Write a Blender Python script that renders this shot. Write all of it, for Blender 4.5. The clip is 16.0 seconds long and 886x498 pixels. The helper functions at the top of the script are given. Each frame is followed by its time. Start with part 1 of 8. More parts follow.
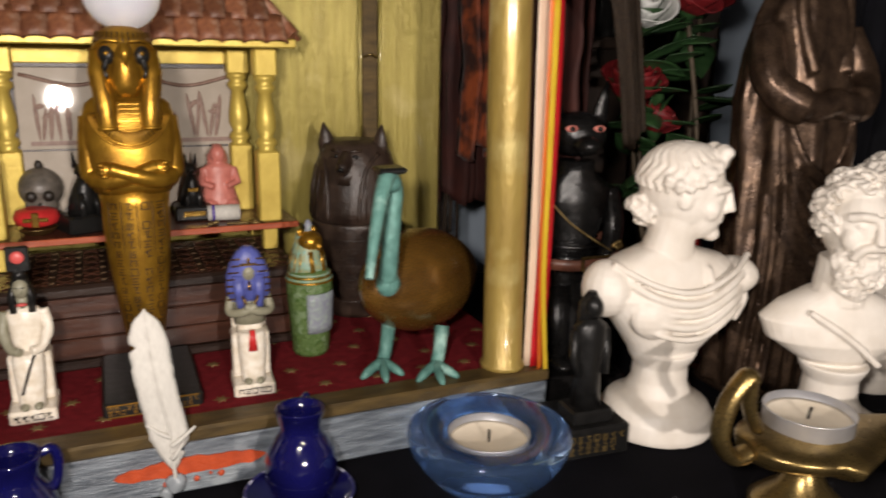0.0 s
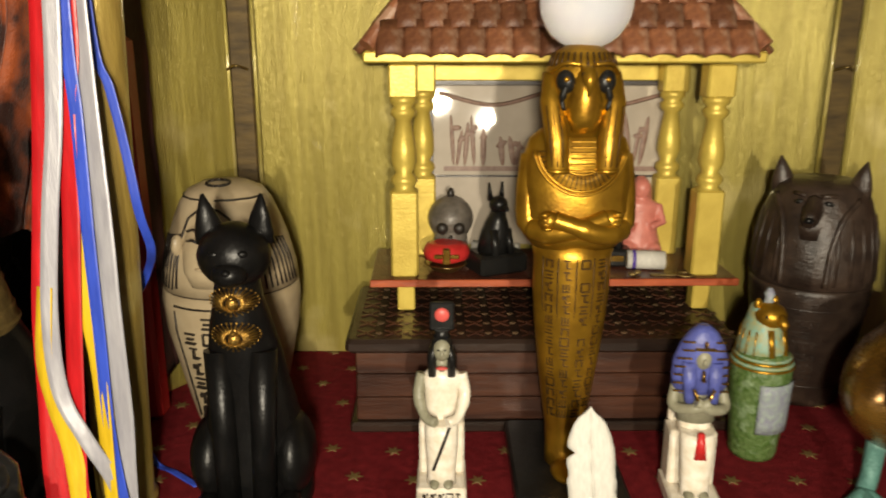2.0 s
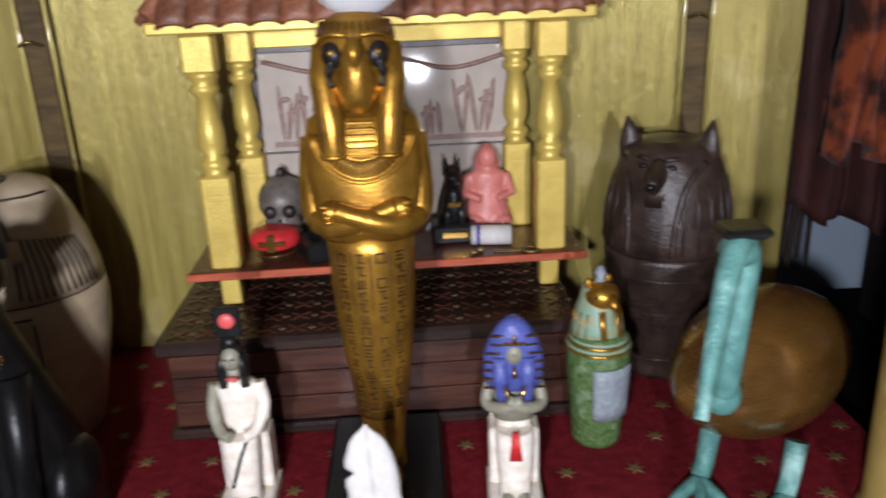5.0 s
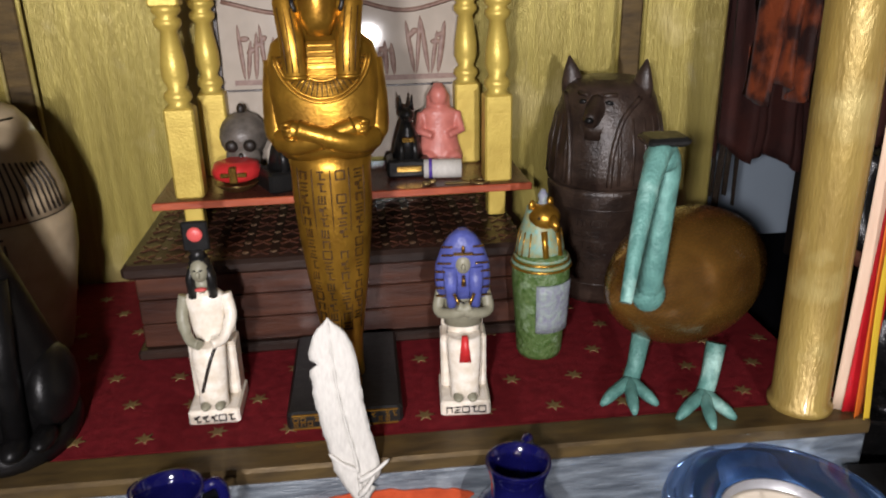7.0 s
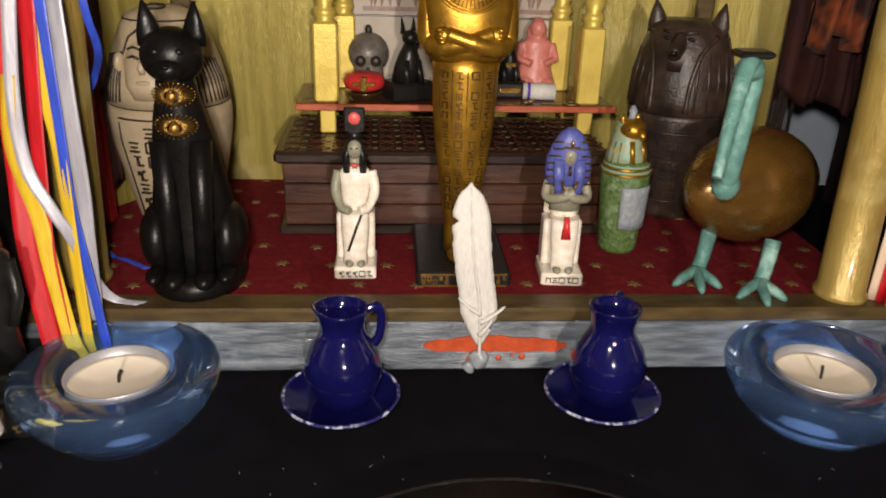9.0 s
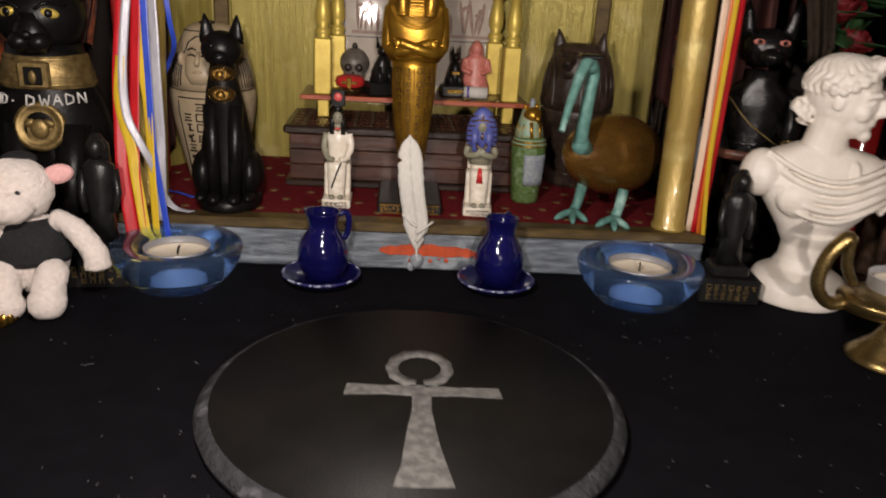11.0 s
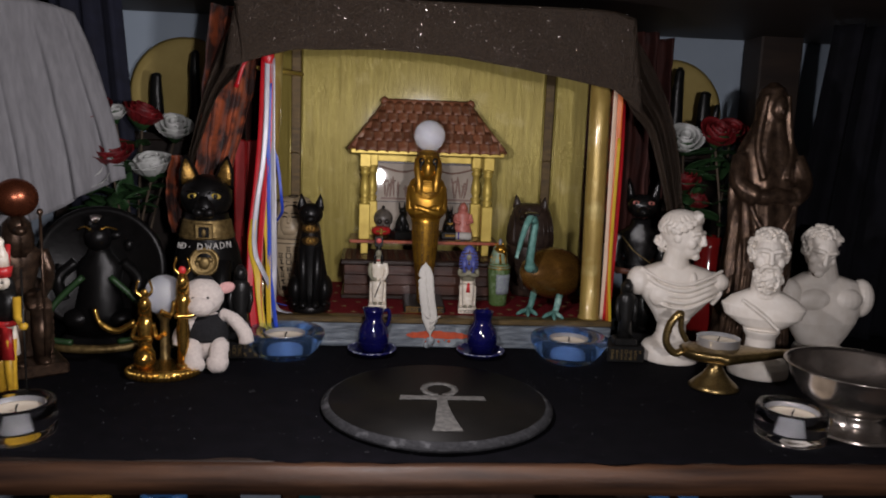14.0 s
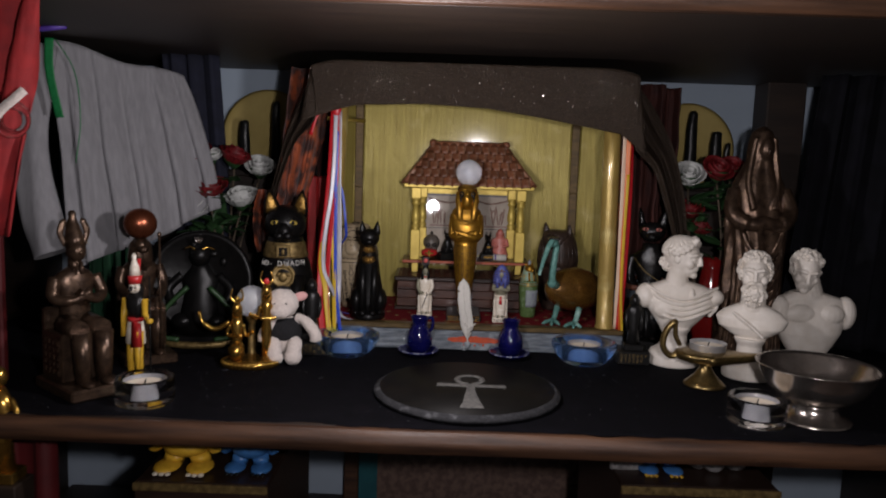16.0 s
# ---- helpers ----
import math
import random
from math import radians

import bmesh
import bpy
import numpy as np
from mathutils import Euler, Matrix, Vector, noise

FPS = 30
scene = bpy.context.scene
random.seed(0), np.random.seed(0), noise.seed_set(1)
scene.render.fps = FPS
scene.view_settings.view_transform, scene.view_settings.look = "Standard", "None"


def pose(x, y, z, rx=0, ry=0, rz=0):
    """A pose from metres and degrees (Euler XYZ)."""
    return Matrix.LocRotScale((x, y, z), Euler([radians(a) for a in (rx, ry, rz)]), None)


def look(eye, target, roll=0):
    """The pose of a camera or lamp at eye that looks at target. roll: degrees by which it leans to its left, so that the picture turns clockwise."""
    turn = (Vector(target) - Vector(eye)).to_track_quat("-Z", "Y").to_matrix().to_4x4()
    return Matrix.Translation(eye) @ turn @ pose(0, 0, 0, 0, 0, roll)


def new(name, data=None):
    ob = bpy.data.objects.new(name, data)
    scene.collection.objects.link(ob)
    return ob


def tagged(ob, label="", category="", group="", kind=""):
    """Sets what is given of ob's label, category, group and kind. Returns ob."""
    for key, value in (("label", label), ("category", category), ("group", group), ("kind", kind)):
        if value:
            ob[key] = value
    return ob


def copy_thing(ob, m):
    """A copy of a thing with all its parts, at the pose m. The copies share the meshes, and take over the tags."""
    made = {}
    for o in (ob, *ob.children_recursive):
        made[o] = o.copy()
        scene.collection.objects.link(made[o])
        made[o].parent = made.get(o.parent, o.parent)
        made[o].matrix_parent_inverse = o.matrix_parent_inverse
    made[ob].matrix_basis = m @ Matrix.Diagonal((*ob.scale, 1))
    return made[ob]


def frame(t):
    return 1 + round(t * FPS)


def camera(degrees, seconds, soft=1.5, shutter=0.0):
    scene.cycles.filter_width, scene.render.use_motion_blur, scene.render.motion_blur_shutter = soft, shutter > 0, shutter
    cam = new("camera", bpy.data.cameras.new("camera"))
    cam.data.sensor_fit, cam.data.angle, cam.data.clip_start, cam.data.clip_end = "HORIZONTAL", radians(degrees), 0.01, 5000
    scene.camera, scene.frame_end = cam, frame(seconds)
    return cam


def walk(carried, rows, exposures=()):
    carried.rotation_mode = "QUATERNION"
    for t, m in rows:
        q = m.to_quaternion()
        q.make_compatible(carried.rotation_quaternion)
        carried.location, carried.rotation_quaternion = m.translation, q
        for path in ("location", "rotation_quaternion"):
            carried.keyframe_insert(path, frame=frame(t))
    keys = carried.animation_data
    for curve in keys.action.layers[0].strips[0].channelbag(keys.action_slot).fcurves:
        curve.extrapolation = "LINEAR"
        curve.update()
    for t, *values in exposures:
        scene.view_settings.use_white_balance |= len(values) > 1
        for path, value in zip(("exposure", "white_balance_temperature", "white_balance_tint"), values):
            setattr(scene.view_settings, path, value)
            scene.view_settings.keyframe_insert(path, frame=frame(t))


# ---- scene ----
cam = camera(60.1, 16.0, soft=1.9, shutter=0.5)
PATH = [
    (0, (-0.0074, -0.3324, 0.194), (0.7724, 1.4383, -0.314), 1.2),
    (0.5, (-0.0392, -0.315, 0.19), (0.7136, 1.4707, -0.304), 1.9),
    (1, (-0.0492, -0.3012, 0.191), (0.5622, 1.553, -0.244), 2.3),
    (1.5, (-0.0439, -0.2705, 0.202), (0.1872, 1.6618, -0.258), 1.8),
    (2, (-0.0456, -0.2383, 0.203), (-0.0545, 1.6885, -0.332), 0.1),
    (2.5, (-0.0436, -0.2254, 0.21), (-0.1355, 1.6915, -0.353), 0.2),
    (3, (-0.0487, -0.213, 0.211), (-0.2248, 1.677, -0.419), -0.1),
    (3.5, (-0.0445, -0.2103, 0.212), (-0.232, 1.6745, -0.431), -0.6),
    (4, (-0.0305, -0.2103, 0.211), (-0.1435, 1.678, -0.437), -0.5),
    (4.5, (-0.0105, -0.2108, 0.21), (-0.0251, 1.6783, -0.445), -1.2),
    (5, (0.0178, -0.2079, 0.209), (0.0839, 1.6754, -0.459), -2.3),
    (5.2, (0.0277, -0.2096, 0.208), (0.1219, 1.6736, -0.459), -2.6),
    (7.5, (0.0017, -0.2498, 0.195), (0.1913, 1.5943, -0.556), -1),
    (8, (-0.0186, -0.2664, 0.192), (0.0726, 1.5759, -0.582), -0.4),
    (8.5, (-0.0325, -0.2794, 0.184), (0.0896, 1.5476, -0.62), 0.9),
    (10.8, (-0.0137, -0.4592, 0.183), (0.1178, 1.4272, -0.469), 3.6),
    (11, (-0.0061, -0.4788, 0.18), (0.1172, 1.4042, -0.484), 3.3),
    (11.5, (0.0027, -0.5236, 0.194), (0.1269, 1.3734, -0.43), 2.4),
    (12, (0.0067, -0.564, 0.21), (0.1035, 1.3681, -0.299), 1.3),
    (12.5, (-0.0122, -0.6027, 0.214), (0.05, 1.35, -0.213), 1.3),
    (13, (-0.0364, -0.6591, 0.218), (0.1137, 1.3032, -0.138), 1.2),
    (13.5, (-0.0589, -0.7206, 0.217), (0.1425, 1.2439, -0.099), 2.1),
    (14, (-0.0426, -0.771, 0.223), (0.1131, 1.1989, -0.088), 2.2),
    (14.5, (-0.0201, -0.8197, 0.228), (0.0667, 1.1542, -0.084), 2.9),
    (15, (-0.0172, -0.848, 0.234), (-0.0018, 1.1362, -0.016), 2.3),
    (15.5, (-0.0179, -0.8851, 0.237), (-0.0092, 1.1036, 0.024), 1.9),
    (16, (-0.0187, -0.9241, 0.236), (-0.0344, 1.0614, -0.008), 1.9),
]
EXPOSE = [(0, 1.22, 6700, 16), (1.0, 1.22, 6900, 17), (1.5, 1.33, 7100, 13), (2.5, 1.53, 8200, 3), (4.0, 1.55, 8500, 3), (4.4, 1.55, 5600, 16), (5, 1.48, 5500, 18), (7.5, 1.38, 6600, 17), (8, 1.36, 7100, 17), (8.5, 1.36, 7000, 16), (11, 0.8, 6700, 18), (12.5, 0.55, 6300, 17), (13.5, 0.3, 6100, 19), (16, 0.08, 6100, 20)]
walk(cam, [(t, look(eye, target, roll)) for t, eye, target, roll in PATH], EXPOSE)

# ---- light: two fixed lamps standing in for the one carried beside the lens ----
world = bpy.data.worlds.new("room_air")
world.use_nodes = True
world.node_tree.nodes["Background"].inputs[0].default_value = (0.7, 0.8, 1.0, 1)
world.node_tree.nodes["Background"].inputs[1].default_value = 0.03
scene.world = world
# both burn throughout, at two stations of its way, filling each other's shadows
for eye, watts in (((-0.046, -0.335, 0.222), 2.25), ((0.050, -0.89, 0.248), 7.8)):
    # shines backward too, so that the room walls add fill
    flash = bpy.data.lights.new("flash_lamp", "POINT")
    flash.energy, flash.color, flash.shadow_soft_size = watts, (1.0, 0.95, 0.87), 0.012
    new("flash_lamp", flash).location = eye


# ---- materials ----
def mat(name, base, rough=0.5, metal=0.0, other=None, scale=120.0, stretch=(1, 1, 1), bump=0.15, fine=900.0,
        coat=0.0, sheen=0.0, mix=0.5, sharp=0.2, trans=0.0, ior=1.45, wear=None, alpha=1.0, spread=0.12, island=False):
    m = bpy.data.materials.new(name)
    m.use_nodes = True
    nt = m.node_tree
    N, L = nt.nodes, nt.links
    b = N["Principled BSDF"]
    co = N.new("ShaderNodeTexCoord")
    mp = N.new("ShaderNodeMapping")
    mp.inputs["Scale"].default_value = stretch
    L.new(co.outputs["Object"], mp.inputs[0])
    n1 = N.new("ShaderNodeTexNoise")
    n1.inputs["Scale"].default_value, n1.inputs["Detail"].default_value = scale, 6
    n2 = N.new("ShaderNodeTexNoise")
    n2.inputs["Scale"].default_value, n2.inputs["Detail"].default_value = fine, 3
    L.new(mp.outputs[0], n1.inputs["Vector"])
    L.new(mp.outputs[0], n2.inputs["Vector"])
    ramp = N.new("ShaderNodeValToRGB")
    ramp.color_ramp.elements[0].position = max(0.0, mix - sharp)
    ramp.color_ramp.elements[1].position = min(1.0, mix + sharp)
    other = other or tuple(c * 0.6 for c in base)
    ramp.color_ramp.elements[0].color = (*other, 1)
    ramp.color_ramp.elements[1].color = (*base, 1)
    L.new(n1.outputs["Fac"], ramp.inputs[0])
    col = ramp.outputs[0]
    if wear:
        n3 = N.new("ShaderNodeTexNoise")
        n3.inputs["Scale"].default_value, n3.inputs["Detail"].default_value = scale * 0.37, 8
        L.new(co.outputs["Object"], n3.inputs["Vector"])
        r3 = N.new("ShaderNodeValToRGB")
        r3.color_ramp.elements[0].position, r3.color_ramp.elements[1].position = 0.56, 0.66
        L.new(n3.outputs["Fac"], r3.inputs[0])
        mx = N.new("ShaderNodeMixRGB")
        L.new(r3.outputs[0], mx.inputs[0])
        L.new(col, mx.inputs[1])
        mx.inputs[2].default_value = (*wear, 1)
        col = mx.outputs[0]
    if island:
        oi = N.new("ShaderNodeObjectInfo")
        hv = N.new("ShaderNodeHueSaturation")
        ma = N.new("ShaderNodeMapRange")
        ma.inputs[3].default_value, ma.inputs[4].default_value = 0.65, 1.25
        L.new(oi.outputs["Random"], ma.inputs[0])
        L.new(ma.outputs[0], hv.inputs["Value"])
        L.new(col, hv.inputs["Color"])
        col = hv.outputs[0]
    L.new(col, b.inputs["Base Color"])
    rr = N.new("ShaderNodeMapRange")
    rr.inputs[3].default_value, rr.inputs[4].default_value = max(0.02, rough - spread), min(1, rough + spread)
    L.new(n2.outputs["Fac"], rr.inputs[0])
    L.new(rr.outputs[0], b.inputs["Roughness"])
    b.inputs["Metallic"].default_value = metal
    b.inputs["Coat Weight"].default_value = coat
    b.inputs["Coat Roughness"].default_value = 0.08
    b.inputs["Sheen Weight"].default_value = sheen
    b.inputs["Transmission Weight"].default_value = trans
    b.inputs["IOR"].default_value = ior
    b.inputs["Alpha"].default_value = alpha
    if bump:
        add = N.new("ShaderNodeMath")
        add.operation = "MULTIPLY_ADD"
        add.inputs[1].default_value = 0.5
        L.new(n2.outputs["Fac"], add.inputs[0])
        L.new(n1.outputs["Fac"], add.inputs[2])
        bp = N.new("ShaderNodeBump")
        bp.inputs["Strength"].default_value, bp.inputs["Distance"].default_value = bump, 0.002
        L.new(add.outputs[0], bp.inputs["Height"])
        L.new(bp.outputs[0], b.inputs["Normal"])
    return m


GOLD_WOOD = mat("gold_painted_wood", (0.42, 0.345, 0.088), 0.36, 0.35, (0.29, 0.232, 0.056), 60, (3.2, 3.2, 0.22), 0.55, 900, coat=0.85, wear=(0.46, 0.38, 0.14))
GOLD_POST = mat("gold_post_paint", (0.40, 0.285, 0.075), 0.36, 0.3, (0.28, 0.19, 0.05), 70, (2, 2, 0.5), 0.3, 500, coat=0.4, wear=(0.46, 0.36, 0.13))
BRIGHT_GOLD = mat("bright_gold_paint", (0.62, 0.47, 0.10), 0.42, 0.35, (0.5, 0.36, 0.07), 90, bump=0.15)
ENGRAVED = mat("dark_engraved_gold", (0.075, 0.034, 0.006), 0.5, 0.3, (0.035, 0.016, 0.004), 200, bump=0.1)
GOLD = mat("antique_gold", (0.44, 0.235, 0.026), 0.33, 0.78, (0.22, 0.105, 0.012), 110, bump=0.10, mix=0.44)
CHEST_GOLD = mat("relief_gold", (0.42, 0.25, 0.06), 0.36, 0.85, (0.12, 0.06, 0.015), 420, bump=0.3)
GILT = mat("polished_gilt", (0.70, 0.42, 0.10), 0.2, 0.95, (0.4, 0.22, 0.04), 150, bump=0.06)
DULL_GOLD = mat("dull_gold", (0.30, 0.21, 0.08), 0.45, 0.7, (0.12, 0.08, 0.03), 200, bump=0.2)
BRASS = mat("old_brass", (0.34, 0.24, 0.09), 0.3, 0.9, (0.16, 0.11, 0.045), 90, bump=0.08)
SILVER = mat("worn_silver", (0.62, 0.56, 0.51), 0.19, 0.96, (0.40, 0.35, 0.31), 70, bump=0.07)
BLACK = mat("black_glaze", (0.0055, 0.005, 0.005), 0.34, 0, (0.003, 0.003, 0.003), 140, bump=0.12, ior=1.3)
SATIN_BLACK = mat("satin_black_resin", (0.012, 0.0115, 0.011), 0.33, 0, (0.006, 0.006, 0.006), 180, bump=0.12, ior=1.38)
JACKAL_BLACK = mat("polished_black_resin", (0.008, 0.0075, 0.0075), 0.24, 0, (0.004, 0.004, 0.004), 160, bump=0.25, ior=1.4)
BRONZE = mat("dark_bronze", (0.12, 0.075, 0.048), 0.3, 0.7, (0.045, 0.028, 0.02), 130, bump=0.12)
COPPER = mat("copper_ball", (0.30, 0.09, 0.04), 0.28, 0.8, (0.14, 0.04, 0.02), 60, bump=0.05)
PLASTER = mat("white_alabaster", (0.80, 0.75, 0.68), 0.5, 0, (0.68, 0.62, 0.54), 80, bump=0.06, spread=0.08)
WHITE_GLAZE = mat("white_glaze", (0.80, 0.75, 0.66), 0.3, 0, (0.62, 0.54, 0.42), 260, bump=0.12)
CARPET = mat("crimson_cloth", (0.165, 0.012, 0.016), 0.9, 0, (0.105, 0.007, 0.010), 220, bump=0.4, fine=2600, ior=1.2)
STAR = mat("dull_gold_star", (0.20, 0.13, 0.045), 0.6, 0.2, bump=0.1)
GREY_PAINT = mat("grey_blue_paint", (0.160, 0.185, 0.21), 0.32, 0, (0.070, 0.083, 0.10), 130, (0.35, 2, 2.4), 0.6, 700, coat=0.3, wear=(0.24, 0.27, 0.29), sharp=0.12)
EDGE_BROWN = mat("worn_gold_edge", (0.13, 0.085, 0.03), 0.45, 0.4, (0.06, 0.04, 0.018), 120, (0.5, 2, 2))
CHEST = mat("dark_rosewood", (0.085, 0.032, 0.018), 0.33, 0, (0.03, 0.012, 0.008), 60, (0.35, 3, 3), 0.2, 700, coat=0.15)
CHEST_TRIM = mat("blackened_wood", (0.03, 0.016, 0.011), 0.35, 0, (0.014, 0.008, 0.006), 90, (0.4, 2, 2))
INLAY = mat("carved_inlay", (0.20, 0.13, 0.075), 0.45, 0.1, (0.07, 0.035, 0.02), 300)
ORANGE_WOOD = mat("orange_lacquer_edge", (0.46, 0.105, 0.04), 0.4, 0, (0.30, 0.06, 0.025), 150, (0.5, 2, 2))
SHELF_TOP = mat("brown_lacquer", (0.12, 0.035, 0.02), 0.3, 0, (0.06, 0.018, 0.012), 120)
TILE = mat("clay_roof_tile", (0.25, 0.098, 0.046), 0.45, 0, (0.14, 0.05, 0.026), 260, bump=0.3, wear=(0.3, 0.17, 0.11), island=True)
PAPER = mat("old_print_paper", (0.36, 0.30, 0.235), 0.5, 0, (0.30, 0.25, 0.19), 90, bump=0.0, coat=1.0, spread=0.04)
PAPER.node_tree.nodes["Principled BSDF"].inputs["Coat Roughness"].default_value = 0.035
PRINT = mat("brown_print_ink", (0.15, 0.075, 0.055), 0.5, 0, (0.24, 0.15, 0.11), 400, bump=0)
DARK_WOOD = mat("dark_shelf_wood", (0.024, 0.014, 0.009), 0.55, 0, (0.012, 0.007, 0.005), 40, (0.3, 3, 3))
EDGE_WOOD = mat("stained_edge_wood", (0.105, 0.05, 0.026), 0.42, 0, (0.028, 0.014, 0.009), 45, (0.22, 3, 3), 0.3)
BLACK_CLOTH = mat("black_felt", (0.0048, 0.0044, 0.0062), 0.97, 0, (0.003, 0.003, 0.004), 60, bump=0.3, fine=3000, ior=1.15)
WALL = mat("pale_blue_wall", (0.42, 0.50, 0.60), 0.85, 0, (0.38, 0.46, 0.55), 14, bump=0.1)
ROOM = mat("dim_room_plaster", (0.34, 0.31, 0.29), 0.9, 0, (0.28, 0.26, 0.24), 6)
FLOORING = mat("room_floor_boards", (0.09, 0.05, 0.03), 0.6, 0, (0.05, 0.03, 0.02), 5, (0.3, 3, 1))
GAUZE = mat("brown_glitter_gauze", (0.046, 0.029, 0.017), 0.5, 0.3, (0.020, 0.013, 0.008), 700, bump=0.7, fine=2600, sharp=0.1)
VELVET = mat("rust_velvet", (0.30, 0.060, 0.014), 0.65, 0, (0.030, 0.006, 0.003), 60, bump=0.5, sheen=0.12, sharp=0.09, mix=0.51)
DARK_VELVET = mat("dark_maroon_velvet", (0.05, 0.010, 0.006), 0.8, 0, (0.02, 0.004, 0.003), 60, bump=0.3)
RED_BOARD = mat("red_board", (0.40, 0.018, 0.018), 0.45, 0, (0.30, 0.012, 0.013), 60)
SHIRT = mat("grey_white_linen", (0.28, 0.277, 0.29), 0.9, 0, (0.22, 0.217, 0.23), 60, (4, 4, 0.6), 0.2, 2500)
NAVY = mat("navy_cloth", (0.012, 0.014, 0.03), 0.9, 0, (0.007, 0.008, 0.017), 70)
RED_CLOTH = mat("red_cloth", (0.30, 0.014, 0.014), 0.8, 0, (0.17, 0.008, 0.01), 50, bump=0.3)
DARK_RED = mat("deep_red_panel", (0.10, 0.008, 0.009), 0.6, 0, (0.06, 0.005, 0.006), 40)
GREEN_CLOTH = mat("green_cloth", (0.008, 0.055, 0.022), 0.85, 0, (0.004, 0.03, 0.012), 60)
GREEN_RIBBON = mat("green_ribbon", (0.015, 0.20, 0.06), 0.45, 0, (0.01, 0.14, 0.04), 200)
BLACK_CURTAIN = mat("black_curtain", (0.004, 0.004, 0.005), 0.9, 0, (0.007, 0.007, 0.010), 40, ior=1.2)
R_RED = mat("red_satin", (0.52, 0.012, 0.018), 0.38, 0, (0.36, 0.008, 0.012), 150, (3, 3, 0.4), 0.08)
R_YEL = mat("yellow_satin", (0.68, 0.46, 0.03), 0.38, 0, (0.52, 0.34, 0.02), 150, (3, 3, 0.4), 0.08)
R_BLU = mat("blue_satin", (0.03, 0.075, 0.50), 0.38, 0, (0.02, 0.05, 0.36), 150, (3, 3, 0.4), 0.08)
R_SIL = mat("silver_white_satin", (0.35, 0.345, 0.375), 0.36, 0.15, (0.25, 0.245, 0.28), 150, (3, 3, 0.4), 0.08)
R_ORA = mat("orange_satin", (0.72, 0.17, 0.02), 0.4, 0, (0.56, 0.12, 0.015), 150, (3, 3, 0.4), 0.08)
R_CRM = mat("cream_satin", (0.68, 0.52, 0.38), 0.4, 0, (0.58, 0.42, 0.3), 150, (3, 3, 0.4), 0.08)
BLUE_GLASS = mat("pale_blue_glass", (0.30, 0.50, 0.86), 0.04, 0, (0.25, 0.45, 0.83), 40, bump=0, trans=0.965, spread=0.02)
CLEAR = mat("clear_glass", (0.95, 0.95, 0.95), 0.03, 0, (0.92, 0.93, 0.95), 40, bump=0.02, trans=1.0, spread=0.015)
# cloudy, and whitened further: the lamp's glow is put into the colour
CRYSTAL = mat("cloudy_glow_crystal", (0.97, 0.98, 1.0), 0.06, 0, (0.84, 0.87, 0.95), 90, bump=0.06, trans=0.62, spread=0.04)
COBALT = mat("cobalt_glaze", (0.005, 0.005, 0.062), 0.08, 0, (0.003, 0.003, 0.036), 60, bump=0.02, coat=0.6, spread=0.04)
COBALT_WEAR = mat("cobalt_worn_rim", (0.45, 0.47, 0.58), 0.3, 0, (0.02, 0.02, 0.10), 260, bump=0.05, mix=0.56, sharp=0.03)
WAX = mat("candle_wax", (0.72, 0.64, 0.52), 0.4, 0, (0.64, 0.56, 0.44), 100, bump=0.05)
TIN = mat("tealight_tin", (0.62, 0.62, 0.64), 0.36, 0.6, (0.5, 0.5, 0.52), 100, bump=0.05)
WICK = mat("burnt_wick", (0.02, 0.018, 0.015), 0.9)
VERDI = mat("verdigris", (0.13, 0.30, 0.26), 0.55, 0.1, (0.06, 0.16, 0.14), 160, bump=0.4, wear=(0.32, 0.52, 0.46))
IBIS = mat("lacquered_brown_gold", (0.20, 0.10, 0.02), 0.27, 0.55, (0.10, 0.045, 0.01), 45, (1, 1, 2), 0.08, 600, coat=0.3)
JACKAL = mat("brown_black_stone", (0.050, 0.032, 0.023), 0.38, 0, (0.022, 0.014, 0.011), 150, bump=0.3)
SAND = mat("sandy_stoneware", (0.40, 0.32, 0.21), 0.42, 0, (0.31, 0.24, 0.15), 90, bump=0.12)
INK = mat("black_brown_paint", (0.022, 0.016, 0.012), 0.45)
GREENWARE = mat("green_faience", (0.045, 0.095, 0.018), 0.4, 0, (0.11, 0.17, 0.06), 420, bump=0.5, wear=(0.16, 0.23, 0.12))
TURQ = mat("turquoise_paint", (0.16, 0.33, 0.28), 0.45, 0, (0.30, 0.26, 0.10), 380)
PALE_PANEL = mat("pale_grey_panel", (0.27, 0.33, 0.30), 0.5, 0, (0.20, 0.20, 0.27), 420, bump=0.3)
FLESH = mat("olive_painted_clay", (0.27, 0.26, 0.19), 0.45, 0, (0.2, 0.19, 0.13), 200)
NEMES = mat("blue_headcloth_paint", (0.09, 0.11, 0.36), 0.4, 0, (0.05, 0.06, 0.22), 260, bump=0.2)
RED_PAINT = mat("red_paint", (0.55, 0.03, 0.03), 0.35, 0, (0.4, 0.02, 0.02), 200)
CORAL = mat("coral_red_disc", (0.66, 0.10, 0.09), 0.4)
SMEAR = mat("orange_wax_smear", (0.50, 0.075, 0.022), 0.45, 0, (0.36, 0.05, 0.015), 160, bump=0.3)
FEATHER = mat("white_feather", (0.60, 0.58, 0.53), 0.75, 0, (0.50, 0.48, 0.44), 420, (3, 3, 0.7), 0.15)
CLAY = mat("clear_putty", (0.30, 0.33, 0.35), 0.3, 0, (0.2, 0.22, 0.24), 200)
PINK = mat("pink_soapstone", (0.58, 0.20, 0.16), 0.4, 0, (0.45, 0.14, 0.11), 200, bump=0.15)
SKULL = mat("grey_skull_resin", (0.16, 0.14, 0.12), 0.35, 0, (0.07, 0.06, 0.05), 180, bump=0.3)
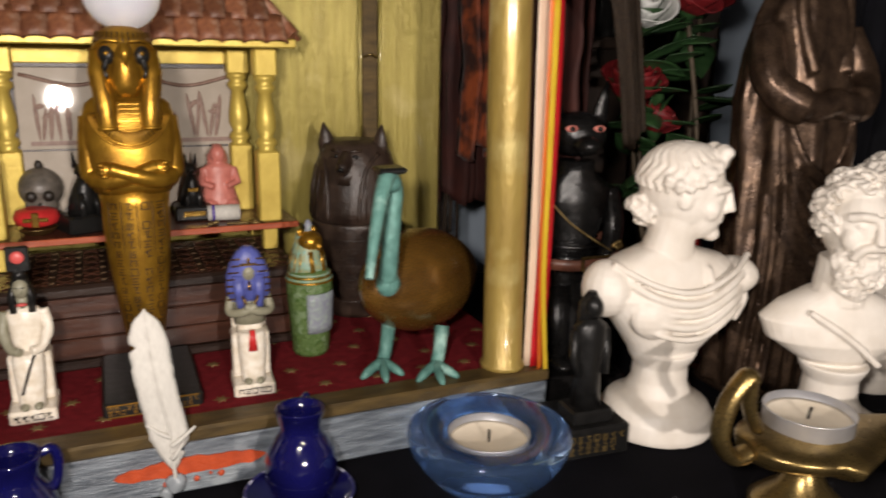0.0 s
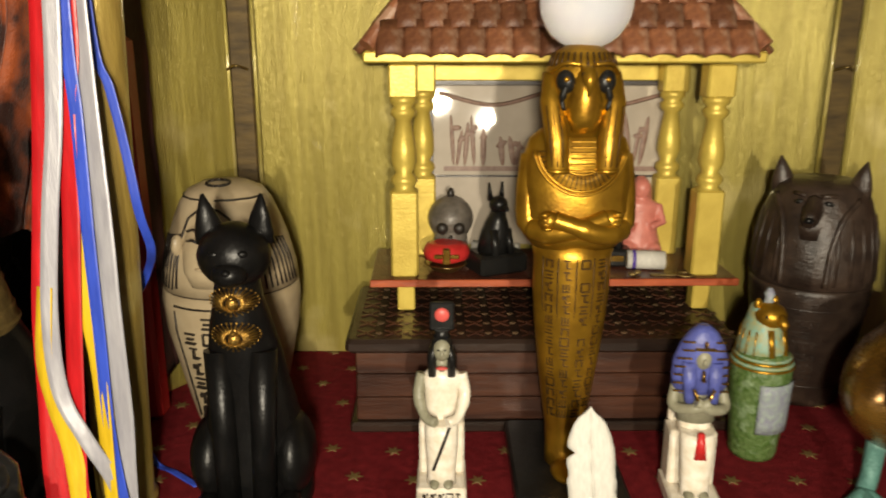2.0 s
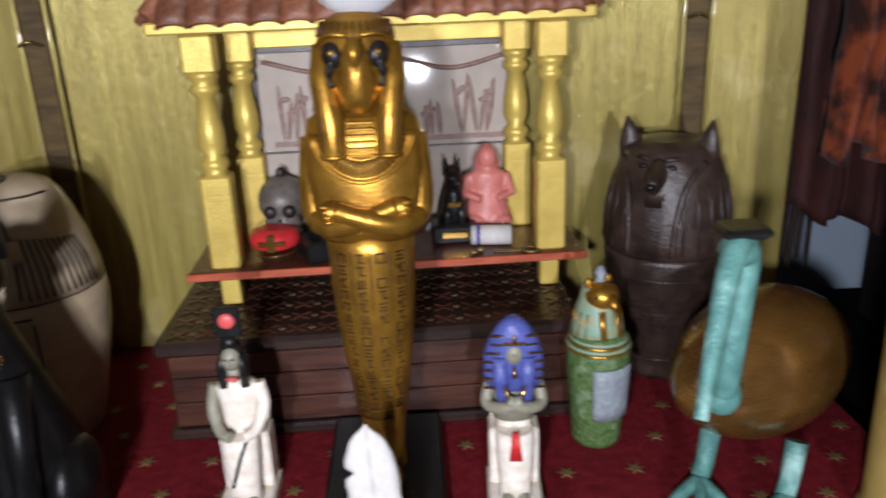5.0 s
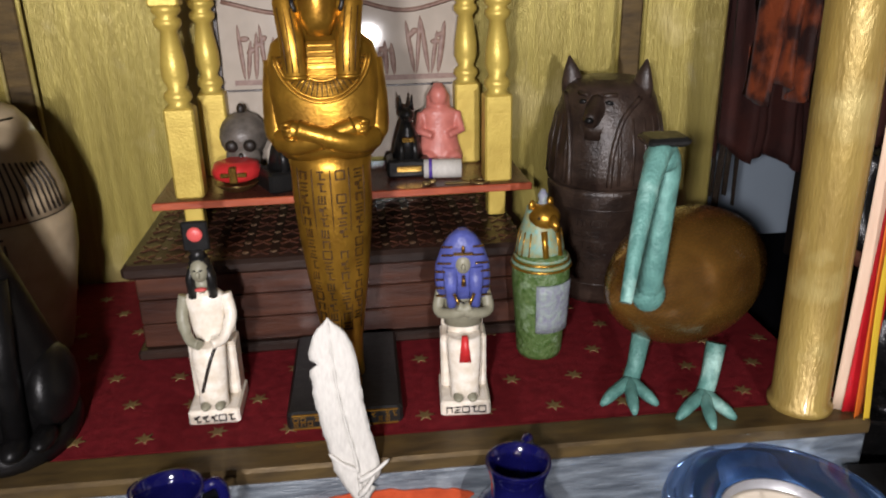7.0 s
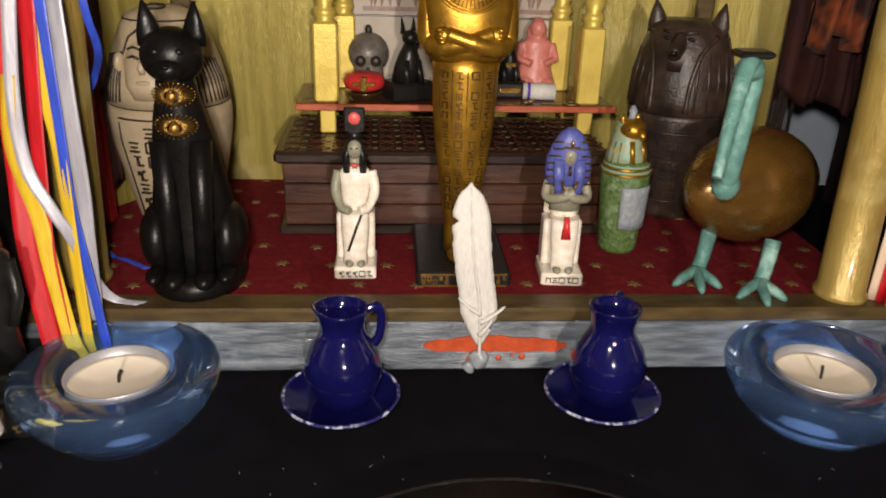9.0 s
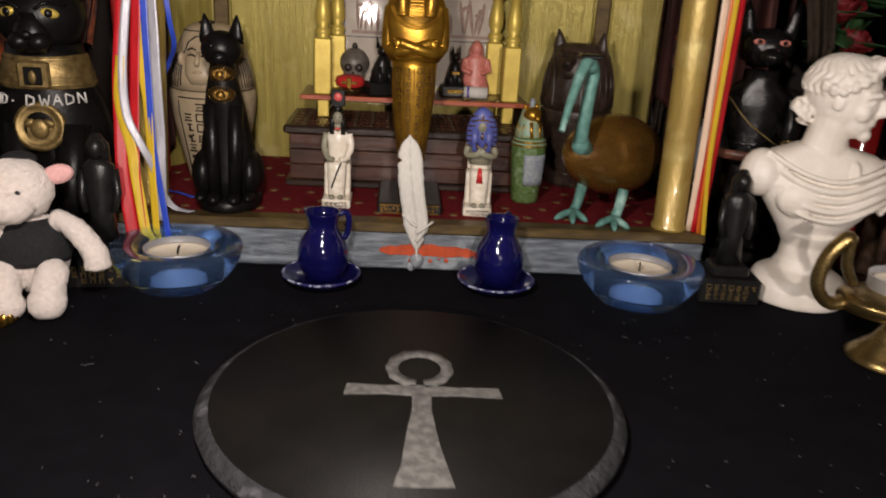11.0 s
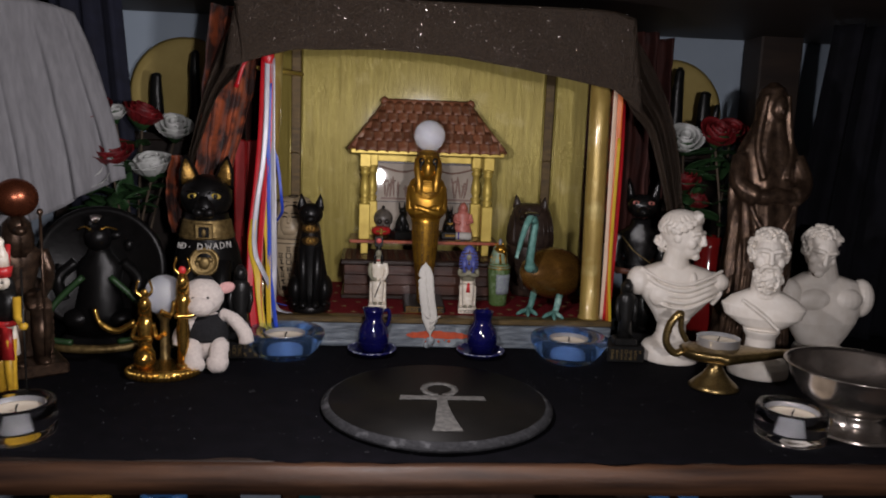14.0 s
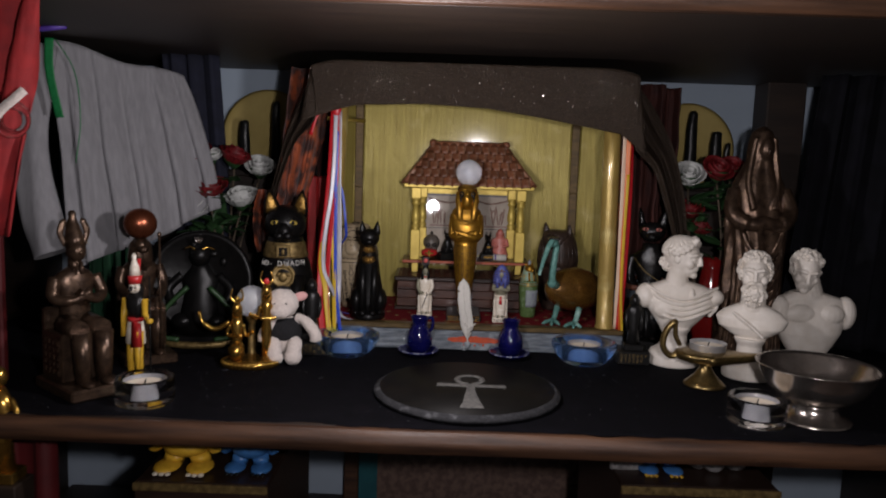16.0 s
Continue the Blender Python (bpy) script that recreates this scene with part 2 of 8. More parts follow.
PURPLE = mat("purple_cord", (0.10, 0.05, 0.36), 0.5)
YELLOW_PAINT = mat("yellow_enamel", (0.66, 0.40, 0.035), 0.35, 0, (0.52, 0.30, 0.02), 220)
PLUSH = mat("cream_plush", (0.74, 0.66, 0.60), 0.95, 0, (0.62, 0.54, 0.49), 400, bump=0.8, fine=1600, sheen=0.3)
PLUSH_PINK = mat("pink_plush", (0.70, 0.40, 0.38), 0.95, 0, (0.6, 0.32, 0.3), 400, bump=0.6)
PLUSH_BLACK = mat("black_knit", (0.012, 0.012, 0.014), 0.95, 0, (0.007, 0.007, 0.008), 400, bump=0.6)
ROSE_RED = mat("red_rose_silk", (0.17, 0.006, 0.008), 0.6, 0, (0.09, 0.004, 0.006), 120, bump=0.1)
ROSE_WHITE = mat("white_rose_silk", (0.52, 0.52, 0.51), 0.6, 0, (0.40, 0.42, 0.39), 120, bump=0.1)
LEAF = mat("dark_green_leaf", (0.022, 0.06, 0.018), 0.45, 0, (0.012, 0.035, 0.012), 160)
STEM = mat("brown_stem", (0.07, 0.05, 0.03), 0.7)
VASE_RED = mat("red_glazed_vase", (0.25, 0.012, 0.010), 0.12, 0, (0.16, 0.008, 0.008), 40, bump=0.03, coat=0.5)
DISC = mat("yellow_gold_disc", (0.48, 0.37, 0.12), 0.5, 0.3, (0.40, 0.30, 0.09), 30)
SLATE = mat("dark_slate", (0.009, 0.008, 0.007), 0.52, 0, (0.006, 0.0055, 0.005), 60, bump=0.1, ior=1.22)
SLATE_RIM = mat("raw_slate_rim", (0.038, 0.038, 0.041), 0.75, 0, (0.02, 0.02, 0.022), 260, bump=0.7, wear=(0.085, 0.085, 0.09), ior=1.25)
ANKH = mat("grey_ankh_paint", (0.15, 0.145, 0.135), 0.65, 0, (0.085, 0.082, 0.078), 300, bump=0.3, sharp=0.12)
LEATHER = mat("brown_leather", (0.13, 0.05, 0.03), 0.4, 0, (0.08, 0.03, 0.02), 200)
TEAL = mat("teal_print", (0.02, 0.12, 0.14), 0.5, 0, (0.015, 0.09, 0.11), 30)
HILL = mat("brown_hill_print", (0.17, 0.11, 0.085), 0.5, 0, (0.10, 0.06, 0.05), 90, sharp=0.1)
TOWN = mat("pale_town_print", (0.35, 0.29, 0.26), 0.5, 0, (0.06, 0.045, 0.05), 260, sharp=0.05)
TOY_BLUE = mat("blue_toy_vinyl", (0.05, 0.17, 0.42), 0.35)
TOY_GREEN = mat("green_toy_vinyl", (0.12, 0.28, 0.08), 0.35)
MINERAL = mat("pale_mineral", (0.36, 0.35, 0.34), 0.4, 0, (0.2, 0.19, 0.19), 160, bump=0.6)
LINT = mat("grey_lint", (0.09, 0.09, 0.10), 0.9)
WHITE_LETTER = mat("white_marker", (0.66, 0.64, 0.6), 0.6)


# ---- mesh tools ----
def V(*a):
    return Vector(a)


def skin(bm, rings, mi=0, cap0=True, cap1=True, loop=True):
    """Faces between rings of points."""
    vs = [[bm.verts.new(p) for p in r] for r in rings]
    n = len(vs[0])
    for a, b in zip(vs, vs[1:]):
        for i in range(n if loop else n - 1):
            j = (i + 1) % n
            f = bm.faces.new((a[i], a[j], b[j], b[i]))
            f.material_index, f.smooth = mi, True
    for flag, r, rev in ((cap0, vs[0], True), (cap1, vs[-1], False)):
        if flag and loop:
            f = bm.faces.new(r[::-1] if rev else r)
            f.material_index = mi
            f.smooth = False
    return vs


def turn(rot):
    return Euler([radians(a) for a in rot]).to_matrix()


def lathe(bm, prof, at=(0, 0, 0), seg=28, sx=1.0, sy=1.0, mi=0, rot=(0, 0, 0), cap0=True, cap1=True, wob=0.0):
    R, c = turn(rot), Vector(at)
    rings = []
    for k, (r, z) in enumerate(prof):
        rings.append([c + R @ V(math.cos(q) * r * sx * (1 + wob * math.sin(3 * q + k)), math.sin(q) * r * sy, z)
                      for q in (2 * math.pi * i / seg for i in range(seg))])
    return skin(bm, rings, mi, cap0, cap1)


def ball(bm, at, r, mi=0, rot=(0, 0, 0), seg=16, rows=10):
    r = (r, r, r) if isinstance(r, (int, float)) else r
    R, c = turn(rot), Vector(at)
    rings = []
    for k in range(rows + 1):
        p = math.pi * (0.015 + 0.97 * k / rows) - math.pi / 2
        rings.append([c + R @ V(math.cos(p) * math.cos(q) * r[0], math.cos(p) * math.sin(q) * r[1], math.sin(p) * r[2])
                      for q in (2 * math.pi * i / seg for i in range(seg))])
    return skin(bm, rings, mi)


def tube(bm, pts, r, seg=10, mi=0, flat=1.0):
    """A tapered tube through points; r is one radius or one for each point; flat squashes it along one way."""
    pts = [Vector(p) for p in pts]
    rs = [r] * len(pts) if isinstance(r, (int, float)) else r
    rings, side = [], None
    for i, p in enumerate(pts):
        d = (pts[min(i + 1, len(pts) - 1)] - pts[max(i - 1, 0)]).normalized()
        if side is None:
            side = d.cross(V(0, 1, 0) if abs(d.y) < 0.8 else V(1, 0, 0)).normalized()
        side = (side - d * side.dot(d)).normalized()
        up = d.cross(side)
        rings.append([p + side * math.cos(q) * rs[i] + up * math.sin(q) * rs[i] * flat
                      for q in (2 * math.pi * k / seg for k in range(seg))])
    return skin(bm, rings, mi)


def curve_pts(ctrl, n=16):
    """A smooth line through control points."""
    c = [Vector(p) for p in ctrl]
    c = [2 * c[0] - c[1], *c, 2 * c[-1] - c[-2]]
    out = []
    for i in range(1, len(c) - 2):
        for k in range(n):
            t = k / n
            a, b, d, e = c[i - 1], c[i], c[i + 1], c[i + 2]
            out.append(0.5 * ((2 * b) + (d - a) * t + (2 * a - 5 * b + 4 * d - e) * t * t + (3 * b - a - 3 * d + e) * t ** 3))
    return out + [c[-2]]


def loft(bm, secs, mi=0, seg=24, power=2.0):
    """secs: (z, rx, ry, cx, cy); power above 2 squares the section."""
    rings = []
    for z, rx, ry, cx, cy in secs:
        ring = []
        for i in range(seg):
            q = 2 * math.pi * i / seg
            c, s = math.cos(q), math.sin(q)
            ring.append(V(cx + rx * math.copysign(abs(c) ** (2 / power), c), cy + ry * math.copysign(abs(s) ** (2 / power), s), z))
        rings.append(ring)
    return skin(bm, rings, mi)


def box(bm, lo, hi, mi=0, bev=0.0, rz=0.0, rx=0.0):
    """A box with chamfered edges, turned about its middle."""
    lo, hi = Vector(lo), Vector(hi)
    c, h = (lo + hi) / 2, (hi - lo) / 2
    b = min(bev, min(h) * 0.8)
    R = turn((rx, 0, rz))
    rings = []
    for z, k in ((-h.z, b), (-h.z + b, 0), (h.z - b, 0), (h.z, b)) if b > 0 else ((-h.z, 0), (h.z, 0)):
        x, y = h.x - k, h.y - k
        q = b if b > 0 else 0
        if q:
            ring = [(-x + q, -y), (x - q, -y), (x, -y + q), (x, y - q), (x - q, y), (-x + q, y), (-x, y - q), (-x, -y + q)]
        else:
            ring = [(-x, -y), (x, -y), (x, y), (-x, y)]
        rings.append([c + R @ V(px, py, z) for px, py in ring])
    n = len(bm.faces)
    skin(bm, rings, mi)
    bm.faces.ensure_lookup_table()
    for f in bm.faces[n:]:
        f.smooth = False


def sheet(bm, fn, nu, nv, mi=0):
    rings = [[Vector(fn(i / nu, j / nv)) for i in range(nu + 1)] for j in range(nv + 1)]
    return skin(bm, rings, mi, False, False, False)


def glyphs(bm, at_fn, rows, cols, size, mi, rnd, fill=0.8):
    """Rows of small raised signs, each of a few strokes, set by at_fn(u, v) -> (place, rotation about z)."""
    t = size * 0.13
    for i in range(rows):
        for j in range(cols):
            if rnd.random() > fill:
                continue
            p, rz = at_fn((j + 0.5) / cols, (i + 0.5) / rows)
            p, q = Vector(p), radians(rz)
            across, h = V(math.cos(q), math.sin(q), 0), size * 0.36
            kind = rnd.randrange(6)
            if kind == 0:
                strokes = ((0, 1, 2, 0.28), (0, -1, 2, 0.28), (-1, 0, 0.28, 2), (1, 0, 0.28, 2))
            elif kind == 1:
                strokes = ((0, 0.8, 2, 0.3), (0, -0.1, 1.4, 0.3), (0, -0.9, 2, 0.3))
            elif kind == 2:
                strokes = ((-0.7, 0, 0.32, 2), (0.3, 0.7, 1.6, 0.3), (0.8, -0.3, 0.3, 1.4))
            elif kind == 3:
                strokes = ((0, 0.1, 0.34, 1.9), (0, 0.9, 1.5, 0.32), (0.5, -0.8, 1.2, 0.3))
            elif kind == 4:
                strokes = ((-0.3, 0.3, 1.0, 0.8), (0.6, 0.8, 0.5, 0.5), (0, -0.7, 0.25, 1.0), (0.5, -1.0, 1.0, 0.25))
            else:
                strokes = ((-0.7, 0.1, 0.3, 1.6), (0, 0.1, 0.3, 1.6), (0.7, 0.1, 0.3, 1.6), (0, -1.0, 2, 0.26))
            for x, z, w, d in strokes:
                c = p + across * (x * h) + V(0, 0, z * h)
                box(bm, c - V(w * h / 2, t, d * h / 2), c + V(w * h / 2, t, d * h / 2), mi, 0, rz)


def crumple(bm, amp, freq):
    for v in bm.verts:
        v.co += noise.noise_vector(v.co * freq) * amp


def mesh_of(name, bm, mats):
    bmesh.ops.recalc_face_normals(bm, faces=bm.faces)
    me = bpy.data.meshes.new(name)
    bm.to_mesh(me)
    bm.free()
    for m in mats if isinstance(mats, (list, tuple)) else [mats]:
        me.materials.append(m)
    return me


def part(name, bm, mats, parent, label="", thick=0.0):
    ob = new(name, mesh_of(name, bm, mats))
    ob.parent = parent
    if thick:
        md = ob.modifiers.new("thickness", "SOLIDIFY")
        md.thickness = thick
    return tagged(ob, label)


def thing(name, at, label, category, group="", rz=0.0, kind=""):
    ob = new(name)
    ob.empty_display_size = 0.02
    ob.matrix_basis = pose(*at, 0, 0, rz)
    return tagged(ob, label, category, group, kind)


def solo(name, bm, mats, at, label, category, group="", rz=0.0, voxel=0.0, smooth=0, thick=0.0, kind=""):
    """A thing of one mesh."""
    ob = new(name, mesh_of(name, bm, mats))
    ob.matrix_basis = pose(*at, 0, 0, rz)
    if voxel:
        md = ob.modifiers.new("fuse", "REMESH")
        md.mode, md.voxel_size, md.use_smooth_shade = "VOXEL", voxel, True
        if smooth:
            sm = ob.modifiers.new("soften", "SMOOTH")
            sm.factor, sm.iterations = 0.5, smooth
    if thick:
        md = ob.modifiers.new("thickness", "SOLIDIFY")
        md.thickness = thick
    return tagged(ob, label, category, group, kind)


def B():
    return bmesh.new()


# ---- the room and the shelf unit ----
def slab(name, lo, hi, m, label, category, bev=0.0):
    b = B()
    box(b, lo, hi, 0, bev)
    ob = new(name, mesh_of(name, b, m))
    return tagged(ob, label, category, "", "structure")


slab("wall_back", (-1.6, 0.27, -1.1), (1.6, 0.35, 1.3), WALL, "pale blue painted wall behind the shelves", "wall")
slab("wall_left", (-1.7, -2.4, -1.1), (-1.6, 0.35, 1.3), ROOM, "plain plaster wall beside the shelves", "wall")
slab("wall_right", (1.6, -2.4, -1.1), (1.7, 0.35, 1.3), ROOM, "plain plaster wall of the room", "wall")
slab("wall_front", (-1.7, -2.5, -1.1), (1.7, -2.4, 1.3), ROOM, "plain plaster wall facing the shelves", "wall")
slab("floor", (-1.7, -2.5, -1.2), (1.7, 0.35, -1.1), FLOORING, "brown wooden room floor", "floor")
slab("ceiling", (-1.7, -2.5, 1.3), (1.7, 0.35, 1.4), ROOM, "plain room ceiling", "ceiling")


def board(name, x0, x1, y0, y1, z0, z1, label):
    b = B()
    box(b, (x0, y0 + 0.006, z0), (x1, y1, z1), 0, 0.002)
    ob = thing(name, (0, 0, 0), label, "shelf board")
    part("plank", b, DARK_WOOD, ob)
    b = B()
    n = 60
    rings = []
    for i in range(n + 1):
        x = x0 + (x1 - x0) * i / n
        w = noise.noise(V(x * 9, z0 * 5, 0)) * 0.0022
        rings.append([V(x, y0 + 0.006, z0), V(x, y0 + 0.001 + w, z0 + 0.002), V(x, y0 - 0.001 + w, (z0 + z1) / 2), V(x, y0 + 0.0015 + w, z1 - 0.002), V(x, y0 + 0.006, z1)])
    skin(b, rings, 0)
    part("front_edge", b, EDGE_WOOD, ob, "worn brown stained front edge")
    return ob


board("altar_shelf", -0.62, 0.62, -0.286, 0.262, -0.025, -0.002, "dark stained wooden shelf with a worn brown front edge")
board("upper_shelf", -0.62, 0.62, -0.295, 0.262, 0.3555, 0.3815, "dark stained wooden upper shelf above the altar")
board("lower_shelf", -0.62, 0.62, -0.25, 0.262, -0.34, -0.316, "dark wooden lower shelf under the altar")


def upright(x0, x1, y0, y1, label):
    b = B()
    box(b, (x0, y0, -1.1), (x1, y1, 0.9), 0, 0.002)
    solo("upright_post", b, DARK_WOOD, (0, 0, 0), label, "shelf post", "shelf posts")


upright(0.436, 0.492, 0.21, 0.262, "dark wooden post at the back of the shelves")
upright(-0.452, -0.402, 0.21, 0.262, "dark wooden post at the back of the shelves")
upright(-0.665, -0.625, -0.29, 0.262, "dark wooden side post of the shelves")
upright(0.625, 0.665, -0.29, 0.262, "dark wooden side post of the shelves")
upright(-0.46, -0.425, -0.288, -0.262, "dark narrow wooden front post of the shelves")

# black cloth over the shelf, with a ragged front edge
b = B()


def altar_cloth(u, v):
    x = -0.60 + 1.2 * u
    y0 = -0.280 + 0.004 * noise.noise(V(x * 12, 3, 0)) + 0.003 * noise.noise(V(x * 45, 7, 0)) + (0.004 if x < -0.12 else 0)
    y = y0 + (0.26 - y0) * v
    z = 0.0 + 0.0007 * noise.noise(V(x * 20, y * 20, 0)) - 0.0009 * (1 - min(1, v * 30))
    return V(x, y, z)


sheet(b, altar_cloth, 150, 60)
solo("altar_cloth", b, BLACK_CLOTH, (0, 0, -0.0005), "black felt cloth spread over the altar shelf", "cloth", thick=0.0012)


b = B()
rnd = random.Random(61)
for k in range(330):
    p = V(rnd.uniform(-0.42, 0.44), rnd.uniform(-0.275, -0.07), 0.0019)
    a, ln = rnd.uniform(0, 6.28), rnd.uniform(0.0003, 0.0009) if rnd.random() < 0.95 else rnd.uniform(0.001, 0.003)
    d = V(math.cos(a), math.sin(a), 0) * ln
    tube(b, [p - d, p + V(0, 0, 0.0003) + d.orthogonal() * 0.1, p + d], 0.00016, 4)
tagged(new("cloth_lint", mesh_of("cloth_lint", b, LINT)), "pale lint and dust specks scattered on the black cloth", "lint", "", "stuff")

# ---- the painted niche: platform, panels, posts ----
PX0, PX1, PY0, PY1, PZ = -0.186, 0.196, -0.012, 0.185, 0.031
niche = thing("shrine_niche", (0, 0, 0), "gold-painted wooden niche on a grey platform with two gold posts", "shrine")
b = B()
box(b, (PX0, PY0, 0.0005), (PX1, PY1, PZ - 0.006), 0, 0.0012)
part("platform", b, GREY_PAINT, niche, "grey-blue painted platform with a streaky edge")
b = B()
box(b, (PX0, PY0 - 0.0015, PZ - 0.0058), (PX1, PY0 + 0.014, PZ + 0.0008), 0, 0.0012)
part("edge_strip", b, EDGE_BROWN, niche, "worn brown-gold edge strip")
b = B()
box(b, (PX0 + 0.002, PY0 + 0.0142, PZ - 0.0058), (PX1 - 0.002, PY1, PZ), 0, 0.0005)
part("carpet", b, CARPET, niche, "crimson cloth scattered with small gold stars")
rnd = random.Random(4)
b = B()
ring = [(0.0038 * (1 if k % 2 == 0 else 0.38) * math.cos(math.pi * k / 6), 0.0038 * (1 if k % 2 == 0 else 0.38) * math.sin(math.pi * k / 6)) for k in range(12)]
skin(b, [[V(x, y, -0.0005) for x, y in ring], [V(x, y, 0.0003) for x, y in ring]], 0)
star_mesh = mesh_of("star", b, STAR)
carpet = [o for o in niche.children if o.name.startswith("carpet")][0]
for i in range(15):
    for k in range(8):
        cx = PX0 + 0.014 + 0.0255 * i + (0.012 if k % 2 else 0) + rnd.uniform(-0.002, 0.002)
        cy = PY0 + 0.025 + 0.0215 * k + rnd.uniform(-0.002, 0.002)
        if cx < PX1 - 0.008:
            ob = new("star", star_mesh)
            ob.parent = carpet
            ob.matrix_basis = pose(cx, cy, PZ, 0, 0, rnd.uniform(0, 60))


def plank_panel(x0, y0, x1, y1, z0, z1, n, seed):
    """An upright panel of n planks from (x0, y0) to (x1, y1)."""
    r = random.Random(seed)
    d = V(x1 - x0, y1 - y0, 0)
    ln, ang = d.length, math.degrees(math.atan2(d.y, d.x))
    for k in range(n):
        b = B()
        w = ln / n
        off = r.uniform(0, 0.0006)
        box(b, (-w / 2 + 0.0002, off, z0), (w / 2 - 0.0002, 0.008 + off, z1), 0, 0.0007)
        ob = part("plank", b, GOLD_WOOD, niche)
        p = V(x0, y0, 0) + d * ((k + 0.5) / n)
        ob.matrix_basis = pose(p.x, p.y, 0, 0, 0, ang)


plank_panel(-0.148, 0.163, 0.152, 0.163, PZ, 0.325, 1, 1)
plank_panel(-0.192, 0.098, -0.152, 0.160, PZ, 0.325, 1, 2)
plank_panel(0.156, 0.160, 0.194, 0.136, PZ, 0.325, 1, 3)
for x, y in ((-0.149, 0.157), (0.153, 0.157)):
    b = B()
    box(b, (x - 0.0058, y - 0.0012, PZ), (x + 0.0058, y + 0.003, 0.325), 0, 0.001)
    part("corner_strip", b, EDGE_BROWN, niche, "dark gold strip in the corner")
    for e in (-0.0068, 0.0068):
        b = B()
        tube(b, [(x + e, y - 0.001, PZ), (x + e + 0.0003, y - 0.001, 0.18), (x + e, y - 0.001, 0.325)], 0.0011, 8)
        part("strip_bead", b, GOLD_WOOD, niche)
    b = B()
    tube(b, curve_pts([(x + 0.004, y - 0.004, 0.187), (x - 0.001, y - 0.008, 0.189), (x - 0.006, y - 0.004, 0.187)], 6), 0.0007, 6)
    part("hook", b, BRASS, niche, "small brass hook")
b = B()
box(b, (-0.176, 0.02, 0.325), (0.178, 0.172, 0.331), 0, 0.001)
part("top_board", b, GOLD_WOOD, niche)
b = B()
tube(b, [(-0.172, 0.03, 0.276), (-0.142, 0.15, 0.279)], 0.0025, 8)
part("side_rail", b, BRIGHT_GOLD, niche)
for x0, y0, x1, y1 in ((-0.1678, 0.018, -0.1545, 0.015), (0.1752, 0.001, 0.1712, 0.003)):
    b = B()
    at = lambda z: V(x0 + (x1 - x0) * z / 0.293, y0 + (y1 - y0) * z / 0.293, PZ + z)
    rings = [[at(z) + V(r * math.cos(q), r * math.sin(q), 0) for q in (2 * math.pi * k / 28 for k in range(28))] for r, z in ((0.0118, 0.0), (0.0118, 0.003), (0.0104, 0.0045), (0.0103, 0.06), (0.0105, 0.12), (0.0103, 0.2), (0.0104, 0.293))]
    skin(b, rings, 0)
    part("post", b, GOLD_POST, niche, "round gold-painted post")


# orange smear and feather on the platform's front
b = B()
n = 40
top, bot = [], []
for i in range(n + 1):
    u = i / n
    x = -0.017 + 0.064 * u
    h = 0.0042 * (math.sin(math.pi * u) ** 0.35) + 0.0012 * noise.noise(V(u * 14, 2, 0))
    c = 0.0135 + 0.0015 * noise.noise(V(u * 5, 9, 0))
    top.append(V(x, 0, c + h))
    bot.append(V(x, 0, c - h * 0.8))
out = top + bot[::-1]
skin(b, [[p + V(0, PY0 + 0.0002, 0) for p in out], [p + V(0, PY0 - 0.0011, 0) for p in out]], 0)
for x, z, r in ((0.004, 0.0065, 0.0018), (0.0165, 0.007, 0.0014), (0.027, 0.0075, 0.0016), (0.0225, 0.0085, 0.0008), (0.01, 0.004, 0.001)):
    ball(b, (x, PY0 - 0.0004, z), (r, 0.0008, r), 0, (0, 0, 0), 10, 6)
part("wax_smear", b, SMEAR, niche, "smear of orange wax on the grey edge")

b = B()
spine = curve_pts([(0.0075, -0.0165, 0.010), (0.0062, -0.019, 0.035), (0.0020, -0.021, 0.063), (0.0002, -0.0185, 0.0905)], 14)
n = len(spine) - 1


def vane(side):
    rings = []
    for i, p in enumerate(spine):
        u = i / n
        w = 0.0078 * max(0.0, min(1, (u - 0.10) * 4.5)) ** 0.7 * math.sqrt(max(0.02, 1 - (max(0, u - 0.80) / 0.205) ** 2))
        w *= 1 + 0.09 * noise.noise(V(u * 22, side * 5, 1)) - (0.35 if abs(u - (0.24 if side > 0 else 0.83)) < 0.02 else 0)
        rings.append([p + V(side * w * k / 4, 0.0012 * (k / 4) ** 2 + 0.0002 * math.sin(u * 60 + k), -0.0025 * (k / 4)) for k in range(5)])
    return rings


feather = thing("feather", (0, 0, 0), "white feather standing upright against the platform edge", "feather")
for s, nm in ((-1, "vane"), (1, "vane")):
    b = B()
    skin(b, vane(s), 0, False, False, False)
    part(nm, b, FEATHER, feather, thick=0.0004)
b = B()
tube(b, spine, [0.0009 * (1 - 0.8 * i / n) for i in range(n + 1)], 6)
part("quill", b, FEATHER, feather)
for p, s in (((0.017, -0.019, 0.036), 1), ((0.012, -0.019, 0.03), 1), ((-0.003, -0.019, 0.04), -1)):
    b = B()
    tube(b, curve_pts([(0.0066, -0.0188, p[2] - 0.008), ((p[0] + 0.0066) / 2, -0.02, p[2] - 0.004), p], 5), [0.0011] * 5 + [0.0007] * 5 + [0.0002], 5)
    part("barb", b, FEATHER, feather)
b = B()
ball(b, (0.0075, -0.0155, 0.0085), (0.0042, 0.003, 0.0042))
ball(b, (0.0035, -0.0145, 0.004), (0.003, 0.0022, 0.003))
crumple(b, 0.0012, 300)
part("putty", b, CLAY, feather, "grey translucent putty holding the quill")


